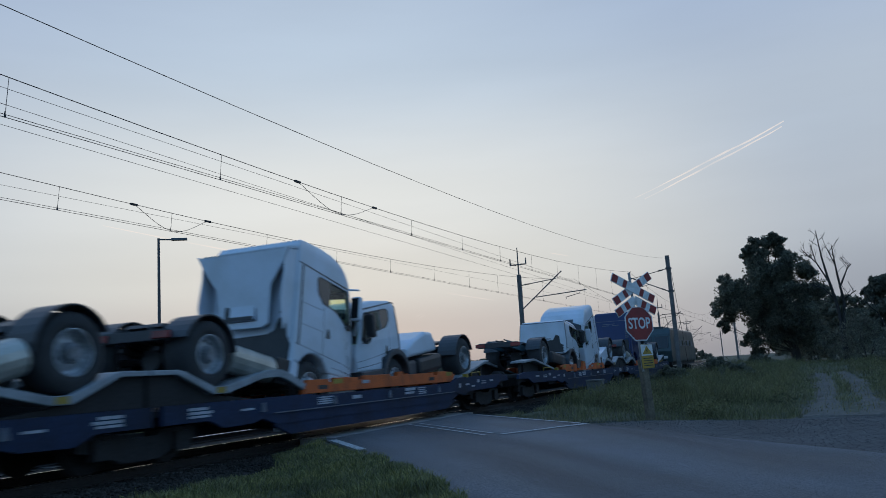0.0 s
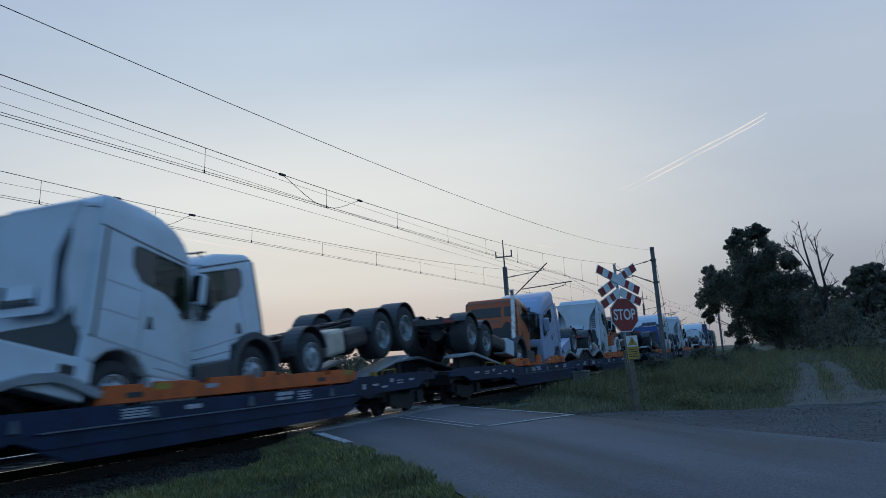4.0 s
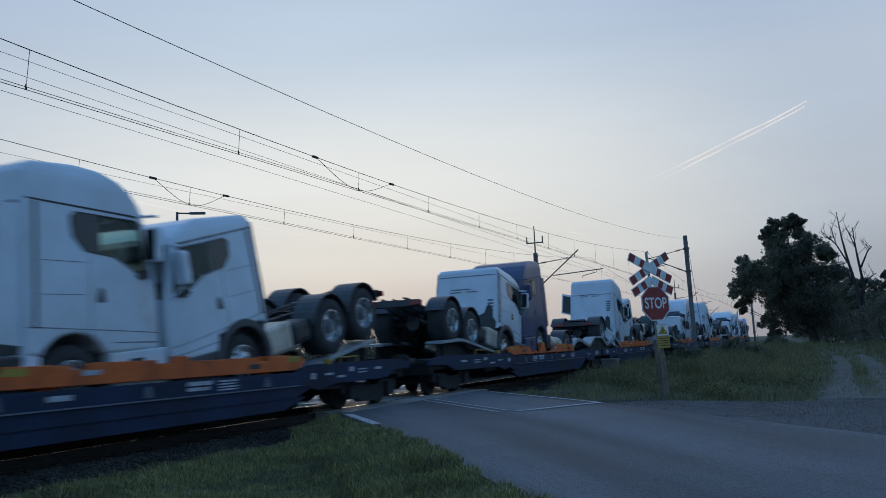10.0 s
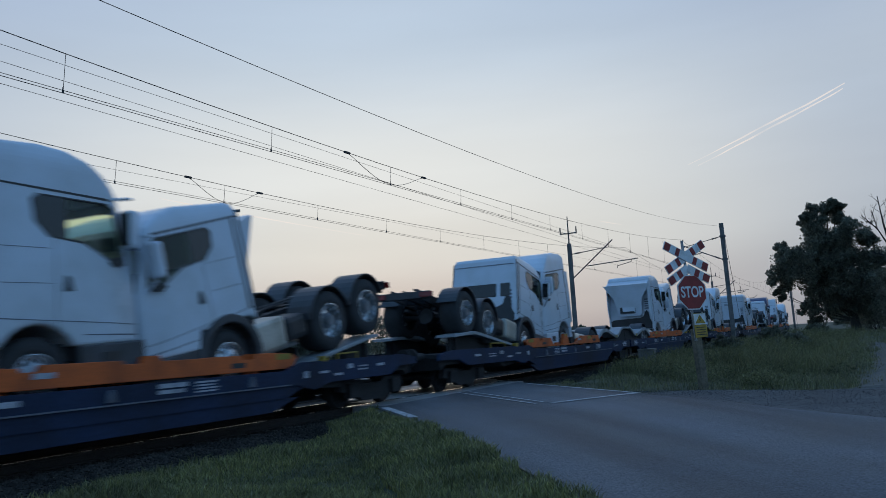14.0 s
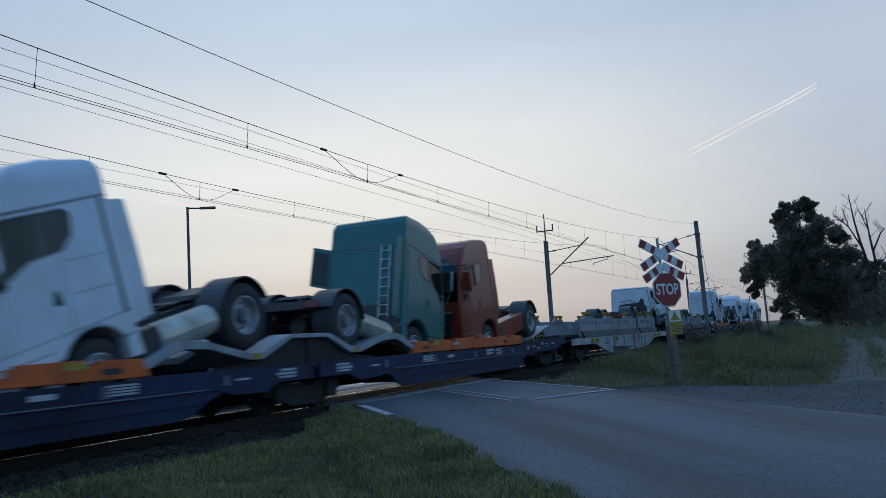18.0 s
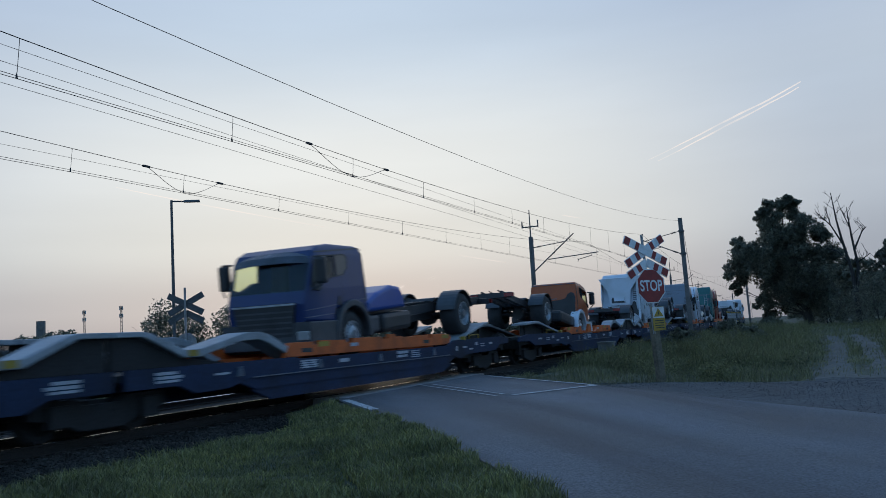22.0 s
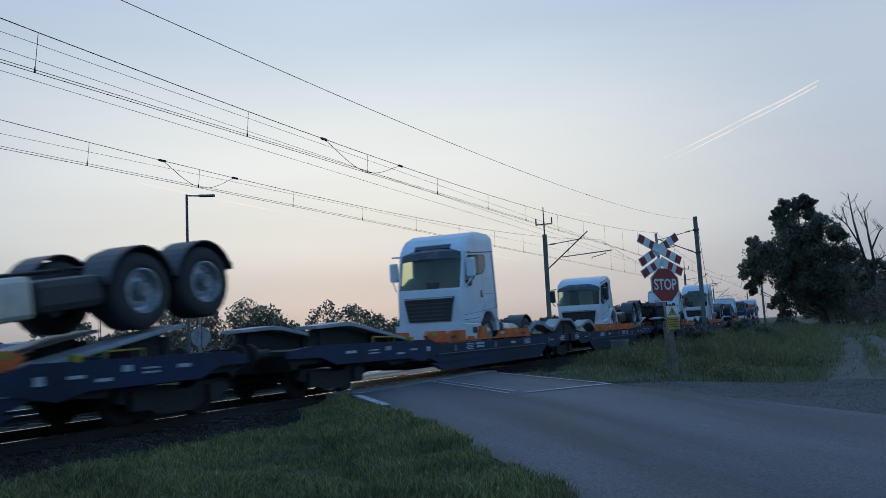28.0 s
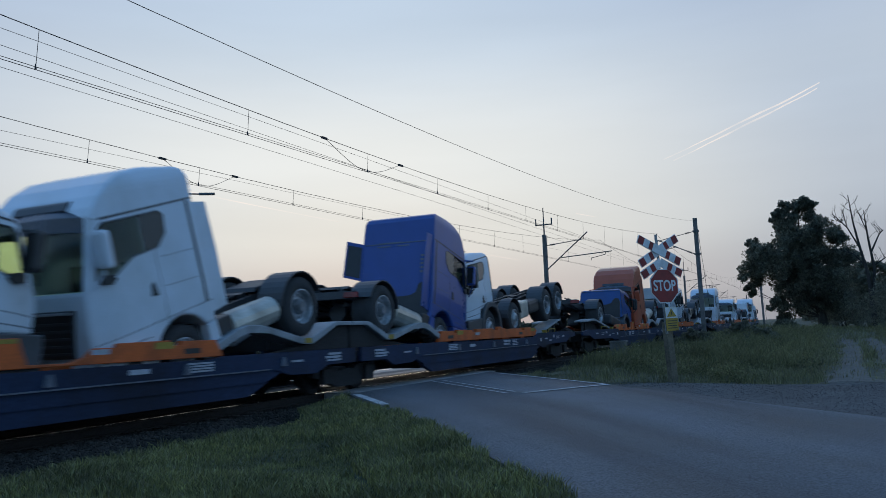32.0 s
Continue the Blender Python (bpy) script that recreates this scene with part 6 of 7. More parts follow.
def crossing_sign(x, y, z, turn, stop=True):
    t = empty("crossing_sign", "red-white crossbuck above a red stop sign on wooden post" if stop else "back of a crossbuck sign on a steel post", "road sign", "crossing signs")
    b = B()
    if stop:
        box(b, -0.03, 0.16, 0.03, 0.20, -0.4, 1.50, 0.015)
        part("post", b, M["wood_post"], t, "grey weathered wooden post")
        b = B()
        tube(b, (0, 0.06, 1.2), (0, 0.06, 3.74), 0.035, seg=10)
        part("sign_tube", b, M["zinc"], t)
    else:
        tube(b, (0, 0.06, -0.4), (0, 0.06, 4.0), 0.04, seg=10)
        part("sign_tube", b, M["zinc"], t)
    cz = 3.32 if stop else 3.42
    cross_arm(t, (0, cz), 27, 1.42, 0.22, -0.012, not stop)
    cross_arm(t, (0, cz), -27, 1.42, 0.22, 0.018, not stop)
    # lower half cross of a line with two tracks
    for s in (1, -1):
        m = pose(s * 0.31, -0.012, cz - 0.46, 0, s * 27, 0)
        b = B()
        box(b, -0.36, 0.36, -0.012, 0.012, -0.11, 0.11)
        arm = part("half_arm", b, M["sign_white" if stop else "signback"], t)
        arm.matrix_basis = m
        for x0, x1 in ((0.15, 0.35), (-0.12, 0.02)):
            b = B()
            box(b, s * x0, s * x1, -0.017, -0.0125, -0.093, 0.093)
            part("red_block", b, M["sign_red"], arm)
    # disc plate
    if stop:
        b = B()
        pts = [(0.475 * math.cos(radians(22.5 + 45 * i)), 0.475 * math.sin(radians(22.5 + 45 * i))) for i in range(8)]
        f = b.faces.new([b.verts.new((px, 0, pz)) for px, pz in pts])
        ex = bmesh.ops.extrude_face_region(b, geom=[f])
        bmesh.ops.translate(b, vec=(0, 0.014, 0), verts=[v for v in ex["geom"] if isinstance(v, bmesh.types.BMVert)])
        bmesh.ops.recalc_face_normals(b, faces=b.faces[:])
        plate = part("stop_plate", b, M["sign_white"], t, "red octagon with white rim and letters")
        plate.matrix_basis = pose(0.03, -0.02, 2.41, 0, 2, 0)
        b = B()
        pts = [(0.445 * math.cos(radians(22.5 + 45 * i)), 0.445 * math.sin(radians(22.5 + 45 * i))) for i in range(8)]
        b.faces.new([b.verts.new((px, -0.004, pz)) for px, pz in pts])
        part("red_face", b, M["sign_red"], plate)
        text_mesh("STOP", 0.31, M["sign_white"], plate, pose(0, -0.007, -0.005, 90, 0, 0) @ Matrix.Diagonal((0.95, 1.25, 1, 1)))
        b = B()
        box(b, -0.17, 0.17, 0, 0.012, -0.35, 0.35, 0.004)
        pl = part("warning_plate", b, M["sign_yellow"], t, "yellow plate with a warning triangle")
        pl.matrix_basis = pose(0.14, -0.02, 1.57, 0, 1, 0) @ Matrix.Diagonal((1.12, 1, 0.86, 1))
        b = B()
        box(b, -0.165, 0.165, -0.004, -0.001, 0.02, 0.34)
        part("white_field", b, M["sign_white"], pl)
        b = B()
        b.faces.new([b.verts.new(v) for v in ((-0.14, -0.007, 0.06), (0.14, -0.007, 0.06), (0, -0.007, 0.31))])
        part("triangle", b, M["sign_yellow"], pl)
        b = B()
        b.faces.new([b.verts.new(v) for v in ((-0.03, -0.010, 0.09), (0.02, -0.010, 0.15), (0.0, -0.010, 0.16), (0.03, -0.010, 0.24), (-0.03, -0.010, 0.17), (-0.005, -0.010, 0.155))])
        part("bolt_mark", b, M["black"], pl)
        for zz in (-0.06, -0.13, -0.20, -0.27):
            b = B()
            box(b, -0.13, 0.13, -0.004, -0.001, zz - 0.012, zz + 0.012)
            part("print_bar", b, M["black"], pl)
    else:
        b = B()
        bmesh.ops.create_cone(b, cap_ends=True, segments=24, radius1=0.36, radius2=0.36, depth=0.02, matrix=pose(0, 0, 2.05, 90))
        part("disc_plate", b, M["zinc"], t)
    t.matrix_basis = pose(x, y, z, 0, -2.9 if stop else 0, 0) @ pose(0, 0, 0, 0, 0, turn)
    return t


crossing_sign(-3.74, 21.25, -0.22, 50)
crossing_sign(-20.3, 22.7, -0.55, 200, False)


def street_lamp(x, y, turn):
    t = empty("street_lamp", "tall slim grey street lamp with a flat head", "street lamp")
    b = B()
    tube(b, (0, 0, -0.6), (0, 0, 8.1), 0.09, 0.055, seg=12)
    part("column", b, M["steel"], t)
    b = B()
    tube(b, (0, 0, 8.05), (0.8, 0, 8.02), 0.035, seg=8)
    part("arm", b, M["steel"], t)
    b = B()
    prism(b, [(-0.13, -0.03), (-0.10, 0.06), (0.10, 0.06), (0.13, -0.03)], 0.55, 1.25, 0.01)
    hd = part("lamp_head", b, M["steel"], t)
    hd.matrix_basis = pose(0, 0, 8.02)
    t.matrix_basis = pose(x, y, 0, 0, 0, turn)
    return t


street_lamp(-26.4, 28.75, 35)

# relay cabinet in the weeds
b = B()
box(b, -0.3, 0.3, -0.25, 0.25, -0.3, 0.75, 0.02)
rc = tagged(part("relay_cabinet", b, M["pole"]), "small grey concrete trackside cabinet in the weeds", "cabinet")
rc.matrix_basis = pose(-7.9, 33.0, -0.2)
b = B()
box(b, -0.33, 0.33, -0.28, 0.28, 0.75, 0.82, 0.02)
part("lid", b, M["pole"], rc)


# ---- plants ----
rng = np.random.default_rng(7)


def blades(name, pts, hmin, hmax, wid, mat, label, lean=0.5, kind="stuff", category="grass", edge=None, patch=0.7):
    """Many bent blades, each a tapered strip of two faces; their height changes from patch to patch and falls off at the edge."""
    n = len(pts)
    grow = [max(0.55, 1 + patch * (0.9 * noise.noise((px * 0.55, py * 0.55, 3)) + 0.5 * noise.noise((px * 2.1, py * 2.1, 6)))) * (edge(px, py) if edge else 1.0) for px, py, pz in pts]
    pts = np.asarray(pts)
    h = rng.uniform(hmin, hmax, n) * np.asarray(grow)
    a = rng.uniform(0, 2 * np.pi, n)
    la = rng.uniform(0, 2 * np.pi, n)
    ln = rng.uniform(0.1, lean, n) * h
    w = wid * rng.uniform(0.6, 1.3, n)
    dx, dy = np.cos(a) * w / 2, np.sin(a) * w / 2
    lx, ly = np.cos(la) * ln, np.sin(la) * ln
    x, y, z = pts[:, 0], pts[:, 1], pts[:, 2]
    v = np.empty((n, 5, 3))
    v[:, 0] = np.stack([x - dx, y - dy, z - 0.03], 1)
    v[:, 1] = np.stack([x + dx, y + dy, z - 0.03], 1)
    v[:, 2] = np.stack([x + dx * 0.7 + lx * 0.35, y + dy * 0.7 + ly * 0.35, z + h * 0.6], 1)
    v[:, 3] = np.stack([x - dx * 0.7 + lx * 0.35, y - dy * 0.7 + ly * 0.35, z + h * 0.6], 1)
    v[:, 4] = np.stack([x + lx, y + ly, z + h], 1)
    idx = np.arange(n) * 5
    faces = np.stack([idx, idx + 1, idx + 2, idx + 3], 1).tolist() + np.stack([idx + 3, idx + 2, idx + 4], 1).tolist()
    me = bpy.data.meshes.new(name)
    me.from_pydata(v.reshape(-1, 3).tolist(), [], faces)
    me.materials.append(mat)
    return tagged(new(name, me), label, category, kind=kind)


def scatter(n, x0, x1, y0, y1, keep, power=1.0):
    out = []
    while len(out) < n:
        xs = rng.uniform(x0, x1, n)
        ys = y0 + (y1 - y0) * rng.uniform(0, 1, n) ** power
        for x, y in zip(xs, ys):
            if keep(x, y):
                out.append((x, y, shoulder_height(x, y) if keep is verge else ground_height(x, y)))
                if len(out) >= n:
                    break
    return out


def verge(x, y):
    q, p = road_q(x, y)
    if q > left_edge(p) + (-0.12 if 14.2 < p < 18 else 0.06) + 0.22 * noise.noise((x * 2, y * 2, 2)) + 0.1 * noise.noise((x * 7, y * 7, 2)):
        return False
    thin = max(0.0, min(1.0, (x + 9.2 + 0.9 * noise.noise((x * 0.8, y * 0.8, 4))) / 1.6))
    if q > left_edge(p) - 1.2 and x > -9.7:
        thin = max(thin, 0.75)
    return rng.random() < thin * thin and noise.noise((x * 1.1, y * 1.1, 8)) + 0.4 * noise.noise((x * 4, y * 4, 9)) > -1.3


def path_x(y):
    return 0.95 + 0.02 * max(0, 24 - y) ** 2 + 0.12 * math.sin(y * 0.21)


def bank_edge(p):
    """Where the bank's grass ends towards the road and its gravel corner."""
    return 8.3 + 6.0 * max(0, min(1, (16.7 - p) / 1.9))


def far_verge(x, y):
    q, p = road_q(x, y)
    if q < bank_edge(p) + 0.45 * noise.noise((x * 0.7, y * 0.7, 1)) + 0.2 * noise.noise((x * 3, y * 3, 1)) or x < -9.0 + 0.3 * noise.noise((y * 0.5, 0, 2)):
        return False
    off = abs(x - path_x(y)) + 0.25 * noise.noise((x * 1.5, y * 0.8, 7))
    if y < 24.5 and off < 1.2 or 24.5 <= y < 46 and 0.22 < off < 0.80:
        return rng.random() < 0.16
    return noise.noise((x * 0.9, y * 0.9, 12)) > -0.55


def bank_grow(x, y):
    """Short by the road, higher with the distance from it."""
    q, p = road_q(x, y)
    k = max(0.0, min(1.0, (q - bank_edge(p)) / 5.0))
    off = abs(x - path_x(y))
    return (0.30 + 0.65 * k) * (0.6 if off < 1.3 else 1.0)


blades("verge_grass", scatter(100000, -9.8, 3.0, 4.0, 16.0, verge), 0.03, 0.11, 0.011, M["verge"], "short green verge grass by the crossing", 1.3, patch=1.1)
blades("near_verge_grass", scatter(16000, -7.0, 4.0, -5.0, 4.2, verge), 0.03, 0.11, 0.013, M["verge"], "short green grass where the road's verge is trodden", 1.3, patch=1.0)
blades("dry_verge_grass", scatter(12000, -9.2, 3.0, 4.0, 16.0, verge), 0.04, 0.15, 0.006, M["straw"], "dry straw blades in the verge", 1.5, patch=1.0)
blades("bank_grass", scatter(70000, -9.0, 12.0, 17.0, 40.0, far_verge, 1.3), 0.10, 0.30, 0.013, M["grass"], "rough green grass on the bank beyond the road", 1.6, edge=bank_grow, patch=1.0)
blades("meadow_grass", scatter(30000, -9.0, 12.0, 30.0, 75.0, far_verge, 1.2), 0.16, 0.42, 0.022, M["grass"], "long rough grass beyond the road", 1.4, edge=bank_grow, patch=1.0)
blades("dry_bank_grass", scatter(18000, -9.0, 8.0, 17.0, 55.0, far_verge, 1.4), 0.12, 0.42, 0.010, M["straw"], "dry straw stalks in the bank's grass", 0.8, edge=bank_grow)
blades("tall_weeds", scatter(16000, -8.8, -0.8, 25.0, 66.0, lambda x, y: far_verge(x, y) and noise.noise((x * 0.35, y * 0.3, 20)) > 0.02, 1.2), 0.30, 0.70, 0.022, M["weed"], "tall green weeds on the bank by the line", 1.1, category="weeds", edge=bank_grow)
blades("far_side_grass", scatter(12000, -40.0, -19.3, 8.0, 60.0, lambda x, y: not 2.4 < road_q(x, y)[0] < 8.4), 0.2, 0.5, 0.04, M["grass"], "long grass beyond the tracks")


def pebbles(name, pts, r0, r1, mat, label):
    """Many small uneven stones, eight faces each."""
    n = len(pts)
    p = np.asarray(pts)
    r = rng.uniform(r0, r1, n)
    base = np.array([(1, 0, 0), (0, 1, 0), (-1, 0, 0), (0, -1, 0), (0, 0, 0.75), (0, 0, -0.6)], float)
    a = rng.uniform(0, 6.283, n)
    v = np.repeat(base[None], n, 0) * rng.uniform(0.65, 1.25, (n, 6, 1)) * r[:, None, None]
    rot = np.stack([v[..., 0] * np.cos(a)[:, None] - v[..., 1] * np.sin(a)[:, None], v[..., 0] * np.sin(a)[:, None] + v[..., 1] * np.cos(a)[:, None], v[..., 2]], -1)
    rot += (p + np.stack([0 * r, 0 * r, 0.25 * r], 1))[:, None]
    tri = np.array([(0, 1, 4), (1, 2, 4), (2, 3, 4), (3, 0, 4), (1, 0, 5), (2, 1, 5), (3, 2, 5), (0, 3, 5)])
    me = bpy.data.meshes.new(name)
    me.from_pydata(rot.reshape(-1, 3).tolist(), [], (np.arange(n)[:, None, None] * 6 + tri).reshape(-1, 3).tolist())
    me.materials.append(mat)
    return tagged(new(name, me), label, "stones", kind="stuff")


def bed_height(x):
    d = abs(x - TRACK_X)
    return -0.185 if d < 1.6 else -0.185 - (d - 1.6) / 0.7 * 0.075 if d < 2.3 else -0.26 - (d - 2.3) / 0.7 * 0.42


stones = []
while len(stones) < 16000:
    x, y = rng.uniform(-10.5, -8.45), 4.5 + 40 * rng.random() ** 1.6
    if 2.9 < road_q(x, y)[0] < 8.0:
        continue
    stones.append((x, y, bed_height(x)))
pebbles("ballast_stones", stones, 0.018, 0.045, M["ballast"], "dark broken ballast stones on the track shoulder")
stones = []
while len(stones) < 17000:
    p, k = rng.uniform(-4, 16.9), rng.random()
    q0 = right_edge(p) - 0.15
    q = q0 + k ** 0.8 * (0.4 + 6.0 * max(0, min(1, (16.9 - p) / 1.9)))
    x, y = road_xy(p, q)
    stones.append((x, y, road_z(x, y) - 0.012))
pebbles("loose_stones", stones, 0.004, 0.014, M["gravel"], "loose grey stones on the gravel corner")


def leaf_cloud(clumps, per, size, spread):
    """Small leaves in clumps: arrays of quads around the clump centres."""
    c = np.repeat(np.asarray(clumps)[:, :3], per, 0)
    s = np.repeat(np.asarray(clumps)[:, 3], per, 0)
    n = len(c)
    d = rng.normal(0, 1, (n, 3))
    d /= np.linalg.norm(d, axis=1)[:, None]
    p = c + d * (s * spread * rng.uniform(0.3, 1.0, n) ** 0.5)[:, None]
    u = rng.normal(0, 1, (n, 3))
    u /= np.linalg.norm(u, axis=1)[:, None]
    w = np.cross(u, rng.normal(0, 1, (n, 3)))
    w /= np.linalg.norm(w, axis=1)[:, None]
    k = size * rng.uniform(0.5, 1.3, n)[:, None]
    v = np.stack([p - u * k, p + w * k * 0.5, p + u * k, p - w * k * 0.5], 1).reshape(-1, 3)
    f = (np.arange(n)[:, None] * 4 + np.arange(4)).tolist()
    return v.tolist(), f


def limb(b, p, d, ln, r, depth, tips, rnd, spread=0.6):
    """A branch that tapers, bends and forks."""
    p, d = Vector(p), Vector(d).normalized()
    steps = 4
    for i in range(steps):
        q = p + d * ln / steps
        r2 = r * (1 - 0.5 / steps * 1.1)
        tube(b, p, q, r, r2, seg=7 if depth > 1 else 5)
        p, r = q, r2
        d = (d + Vector((rnd.uniform(-1, 1), rnd.uniform(-1, 1), rnd.uniform(-0.6, 0.9))) * 0.16).normalized()
    tips.append((p[:], depth))
    if depth:
        for _ in range(rnd.choice((2, 3, 3))):
            nd = (d + Vector((rnd.uniform(-1, 1), rnd.uniform(-1, 1), rnd.uniform(-0.3, 0.8))) * spread).normalized()
            limb(b, p, nd, ln * rnd.uniform(0.55, 0.8), r * 0.72, depth - 1, tips, rnd, spread)


def tree(x, y, h, wid, seed, label, dense=1.0, trunk=0.28, base=0.25, leaf=0.11, name="tree", lean=0.0):
    rnd = random.Random(seed)
    t = empty(name, label, "tree", "trees beside the line")
    z = ground_height(x, y) - 0.1
    b = B()
    tips = []
    th = h * base
    tube(b, (0, 0, 0), (lean * 0.3, 0, th), h * 0.032, h * 0.026, seg=9)
    for i in range(5):
        a = i * 2.4 + rnd.random()
        limb(b, (lean * 0.3, 0, th * rnd.uniform(0.7, 1.05)), (math.cos(a) * 0.7, math.sin(a) * 0.7, rnd.uniform(0.5, 1.1)), h * 0.20, h * 0.014, 2, tips, rnd)
    part("trunk", b, M["bark"], t)
    clumps = []
    lobes = []
    for i in range(int(88 * dense)):
        a = rnd.uniform(0, 2 * math.pi)
        zz = rnd.uniform(0.10, 1.0)
        wide = math.sin(math.pi * min(1.0, 0.22 + 0.70 * zz)) ** 0.7
        rad = wid / 2 * rnd.uniform(0.25, 1.0) ** 0.6 * wide * (0.80 + 0.45 * noise.noise((math.cos(a) * 1.3, math.sin(a) * 1.3, zz * 3 + seed)))
        lobes.append((lean * zz + rad * math.cos(a), rad * math.sin(a), h * (base * 0.6 + (0.95 - base * 0.6) * zz), h * rnd.uniform(0.035, 0.085)))
    for lx, ly, lz, lr in lobes:
        for k in range(9):
            u, vv = rnd.uniform(-1, 1), rnd.uniform(0, 6.283)
            q = math.sqrt(1 - u * u)
            rr = lr * rnd.uniform(0.35, 1.0)
            clumps.append((lx + rr * q * math.cos(vv), ly + rr * q * math.sin(vv), lz + 0.8 * rr * u, lr * rnd.uniform(0.22, 0.5)))
    for (px, py, pz), dep in tips:
        if dep < 2 and pz < h:
            for k in range(3):
                clumps.append((px + rnd.uniform(-1, 1) * h * 0.03, py + rnd.uniform(-1, 1) * h * 0.03, pz + rnd.uniform(-1, 1) * h * 0.03, h * rnd.uniform(0.015, 0.035)))
    v, f = leaf_cloud(clumps, 46, leaf, 1.35)
    me = bpy.data.meshes.new("crown")
    me.from_pydata(v, [], f)
    me.materials.append(M["leaf"])
    c = new("crown", me)
    c.parent = t
    t.matrix_basis = pose(x, y, z)
    return t


def bush(x, y, h, wid, seed, label, name="bush", leaf=0.075, n=75):
    rnd = random.Random(seed)
    t = empty(name, label, "bush", "bushes")
    b = B()
    tips = []
    for i in range(5):
        a = i * 1.3 + rnd.random()
        limb(b, (0, 0, 0), (math.cos(a) * 0.5, math.sin(a) * 0.5, 1.0), h * 0.45, 0.03, 1, tips, rnd)
    part("stem", b, M["bark"], t)
    clumps = []
    for i in range(n):
        a, zz = rnd.uniform(0, 2 * math.pi), rnd.random()
        rad = wid / 2 * math.sqrt(rnd.random()) * (1 - 0.6 * zz ** 2)
        clumps.append((rad * math.cos(a), rad * math.sin(a), 0.1 + h * 0.92 * zz * (0.85 + 0.3 * noise.noise((a, seed, 1))), h * rnd.uniform(0.05, 0.14)))
    v, f = leaf_cloud(clumps, 70, leaf, 1.2)
    me = bpy.data.meshes.new("foliage")
    me.from_pydata(v, [], f)
    me.materials.append(M["leaf"])
    c = new("foliage", me)
    c.parent = t
    t.matrix_basis = pose(x, y, ground_height(x, y) - 0.05)
    return t


# low leafy weeds in lumps over the bank
lumps = []
for x, y, z in scatter(1500, -8.8, 9.0, 21.0, 62.0, lambda x, y: far_verge(x, y) and noise.noise((x * 0.4, y * 0.35, 30)) > -0.1 and abs(x - path_x(y)) > 1.5 and road_q(x, y)[0] > bank_edge(road_q(x, y)[1]) + 3.6, 1.3):
    r = rng.uniform(0.10, 0.30) * min(1.4, 0.6 + 0.02 * y) * (1.5 if -6.5 < x < -2.2 and y > 27 else 1.0)
    for k in range(3):
        lumps.append((x + rng.uniform(-1, 1) * r, y + rng.uniform(-1, 1) * r, z + r * rng.uniform(0.2, 0.9), r))
v, f = leaf_cloud(lumps, 46, 0.034, 1.0)
me = bpy.data.meshes.new("bank_weeds")
me.from_pydata(v, [], f)
me.materials.append(M["weed"])
tagged(new("bank_weeds", me), "low leafy weeds in lumps on the bank", "weeds", kind="stuff")



def broad_tree(x, y, seed, masses, label, leaf=0.11):
    """An old tree whose boughs carry separate masses of leaves: sideways, depth, height, radius."""
    rnd = random.Random(seed)
    t = empty("tree", label, "tree", "trees beside the line")
    b = B()
    tips = []
    tube(b, (0, 0, 0), (-0.15, 0, 1.2), 0.42, 0.34, seg=10)
    tube(b, (-0.15, 0, 1.2), (-0.4, 0.1, 2.6), 0.34, 0.26, seg=9)
    tube(b, (-0.4, 0.1, 2.6), (-1.2, 0, 6.6), 0.26, 0.12, seg=8)
    tube(b, (-1.2, 0, 6.6), (-1.7, 0, 9.0), 0.12, 0.04, seg=7)
    masses = [(mx * 1.02, my, mz * 1.055, mr * 1.02) for mx, my, mz, mr in masses]
    for mx, my, mz, mr in masses:
        low = max(1.0, mz - 2.2 - 0.25 * abs(mx))
        foot = Vector((-0.15 - 0.17 * max(0.0, low - 1.2), 0, low))
        to = Vector((mx, my, mz)) - foot
        limb(b, foot, to, to.length * 0.55, 0.05 + 0.03 * mr, 1, tips, rnd, 0.7)
    part("trunk", b, M["bark"], t)
    clumps = []
    for mx, my, mz, mr in masses:
        for i in range(int(5 + 6.0 * mr * mr)):
            d = Vector((rnd.gauss(0, 1), rnd.gauss(0, 1), rnd.gauss(0, 1))).normalized() * mr * rnd.uniform(0.1, 0.95) ** 0.5
            lr = min(0.8, mr * rnd.uniform(0.28, 0.55))
            c = Vector((mx, my, mz)) + Vector((d.x, d.y, d.z * 0.9))
            for k in range(9):
                o = Vector((rnd.gauss(0, 1), rnd.gauss(0, 1), rnd.gauss(0, 0.8))).normalized() * lr * rnd.uniform(0.35, 1.0)
                clumps.append((*(c + o), lr * rnd.uniform(0.2, 0.5)))
    v, f = leaf_cloud(clumps, 40, leaf, 1.7)
    me = bpy.data.meshes.new("crown")
    me.from_pydata(v, [], f)
    me.materials.append(M["leaf"])
    crown = new("crown", me)
    crown.parent = t
    t.matrix_basis = pose(x, y, ground_height(x, y) - 0.1)


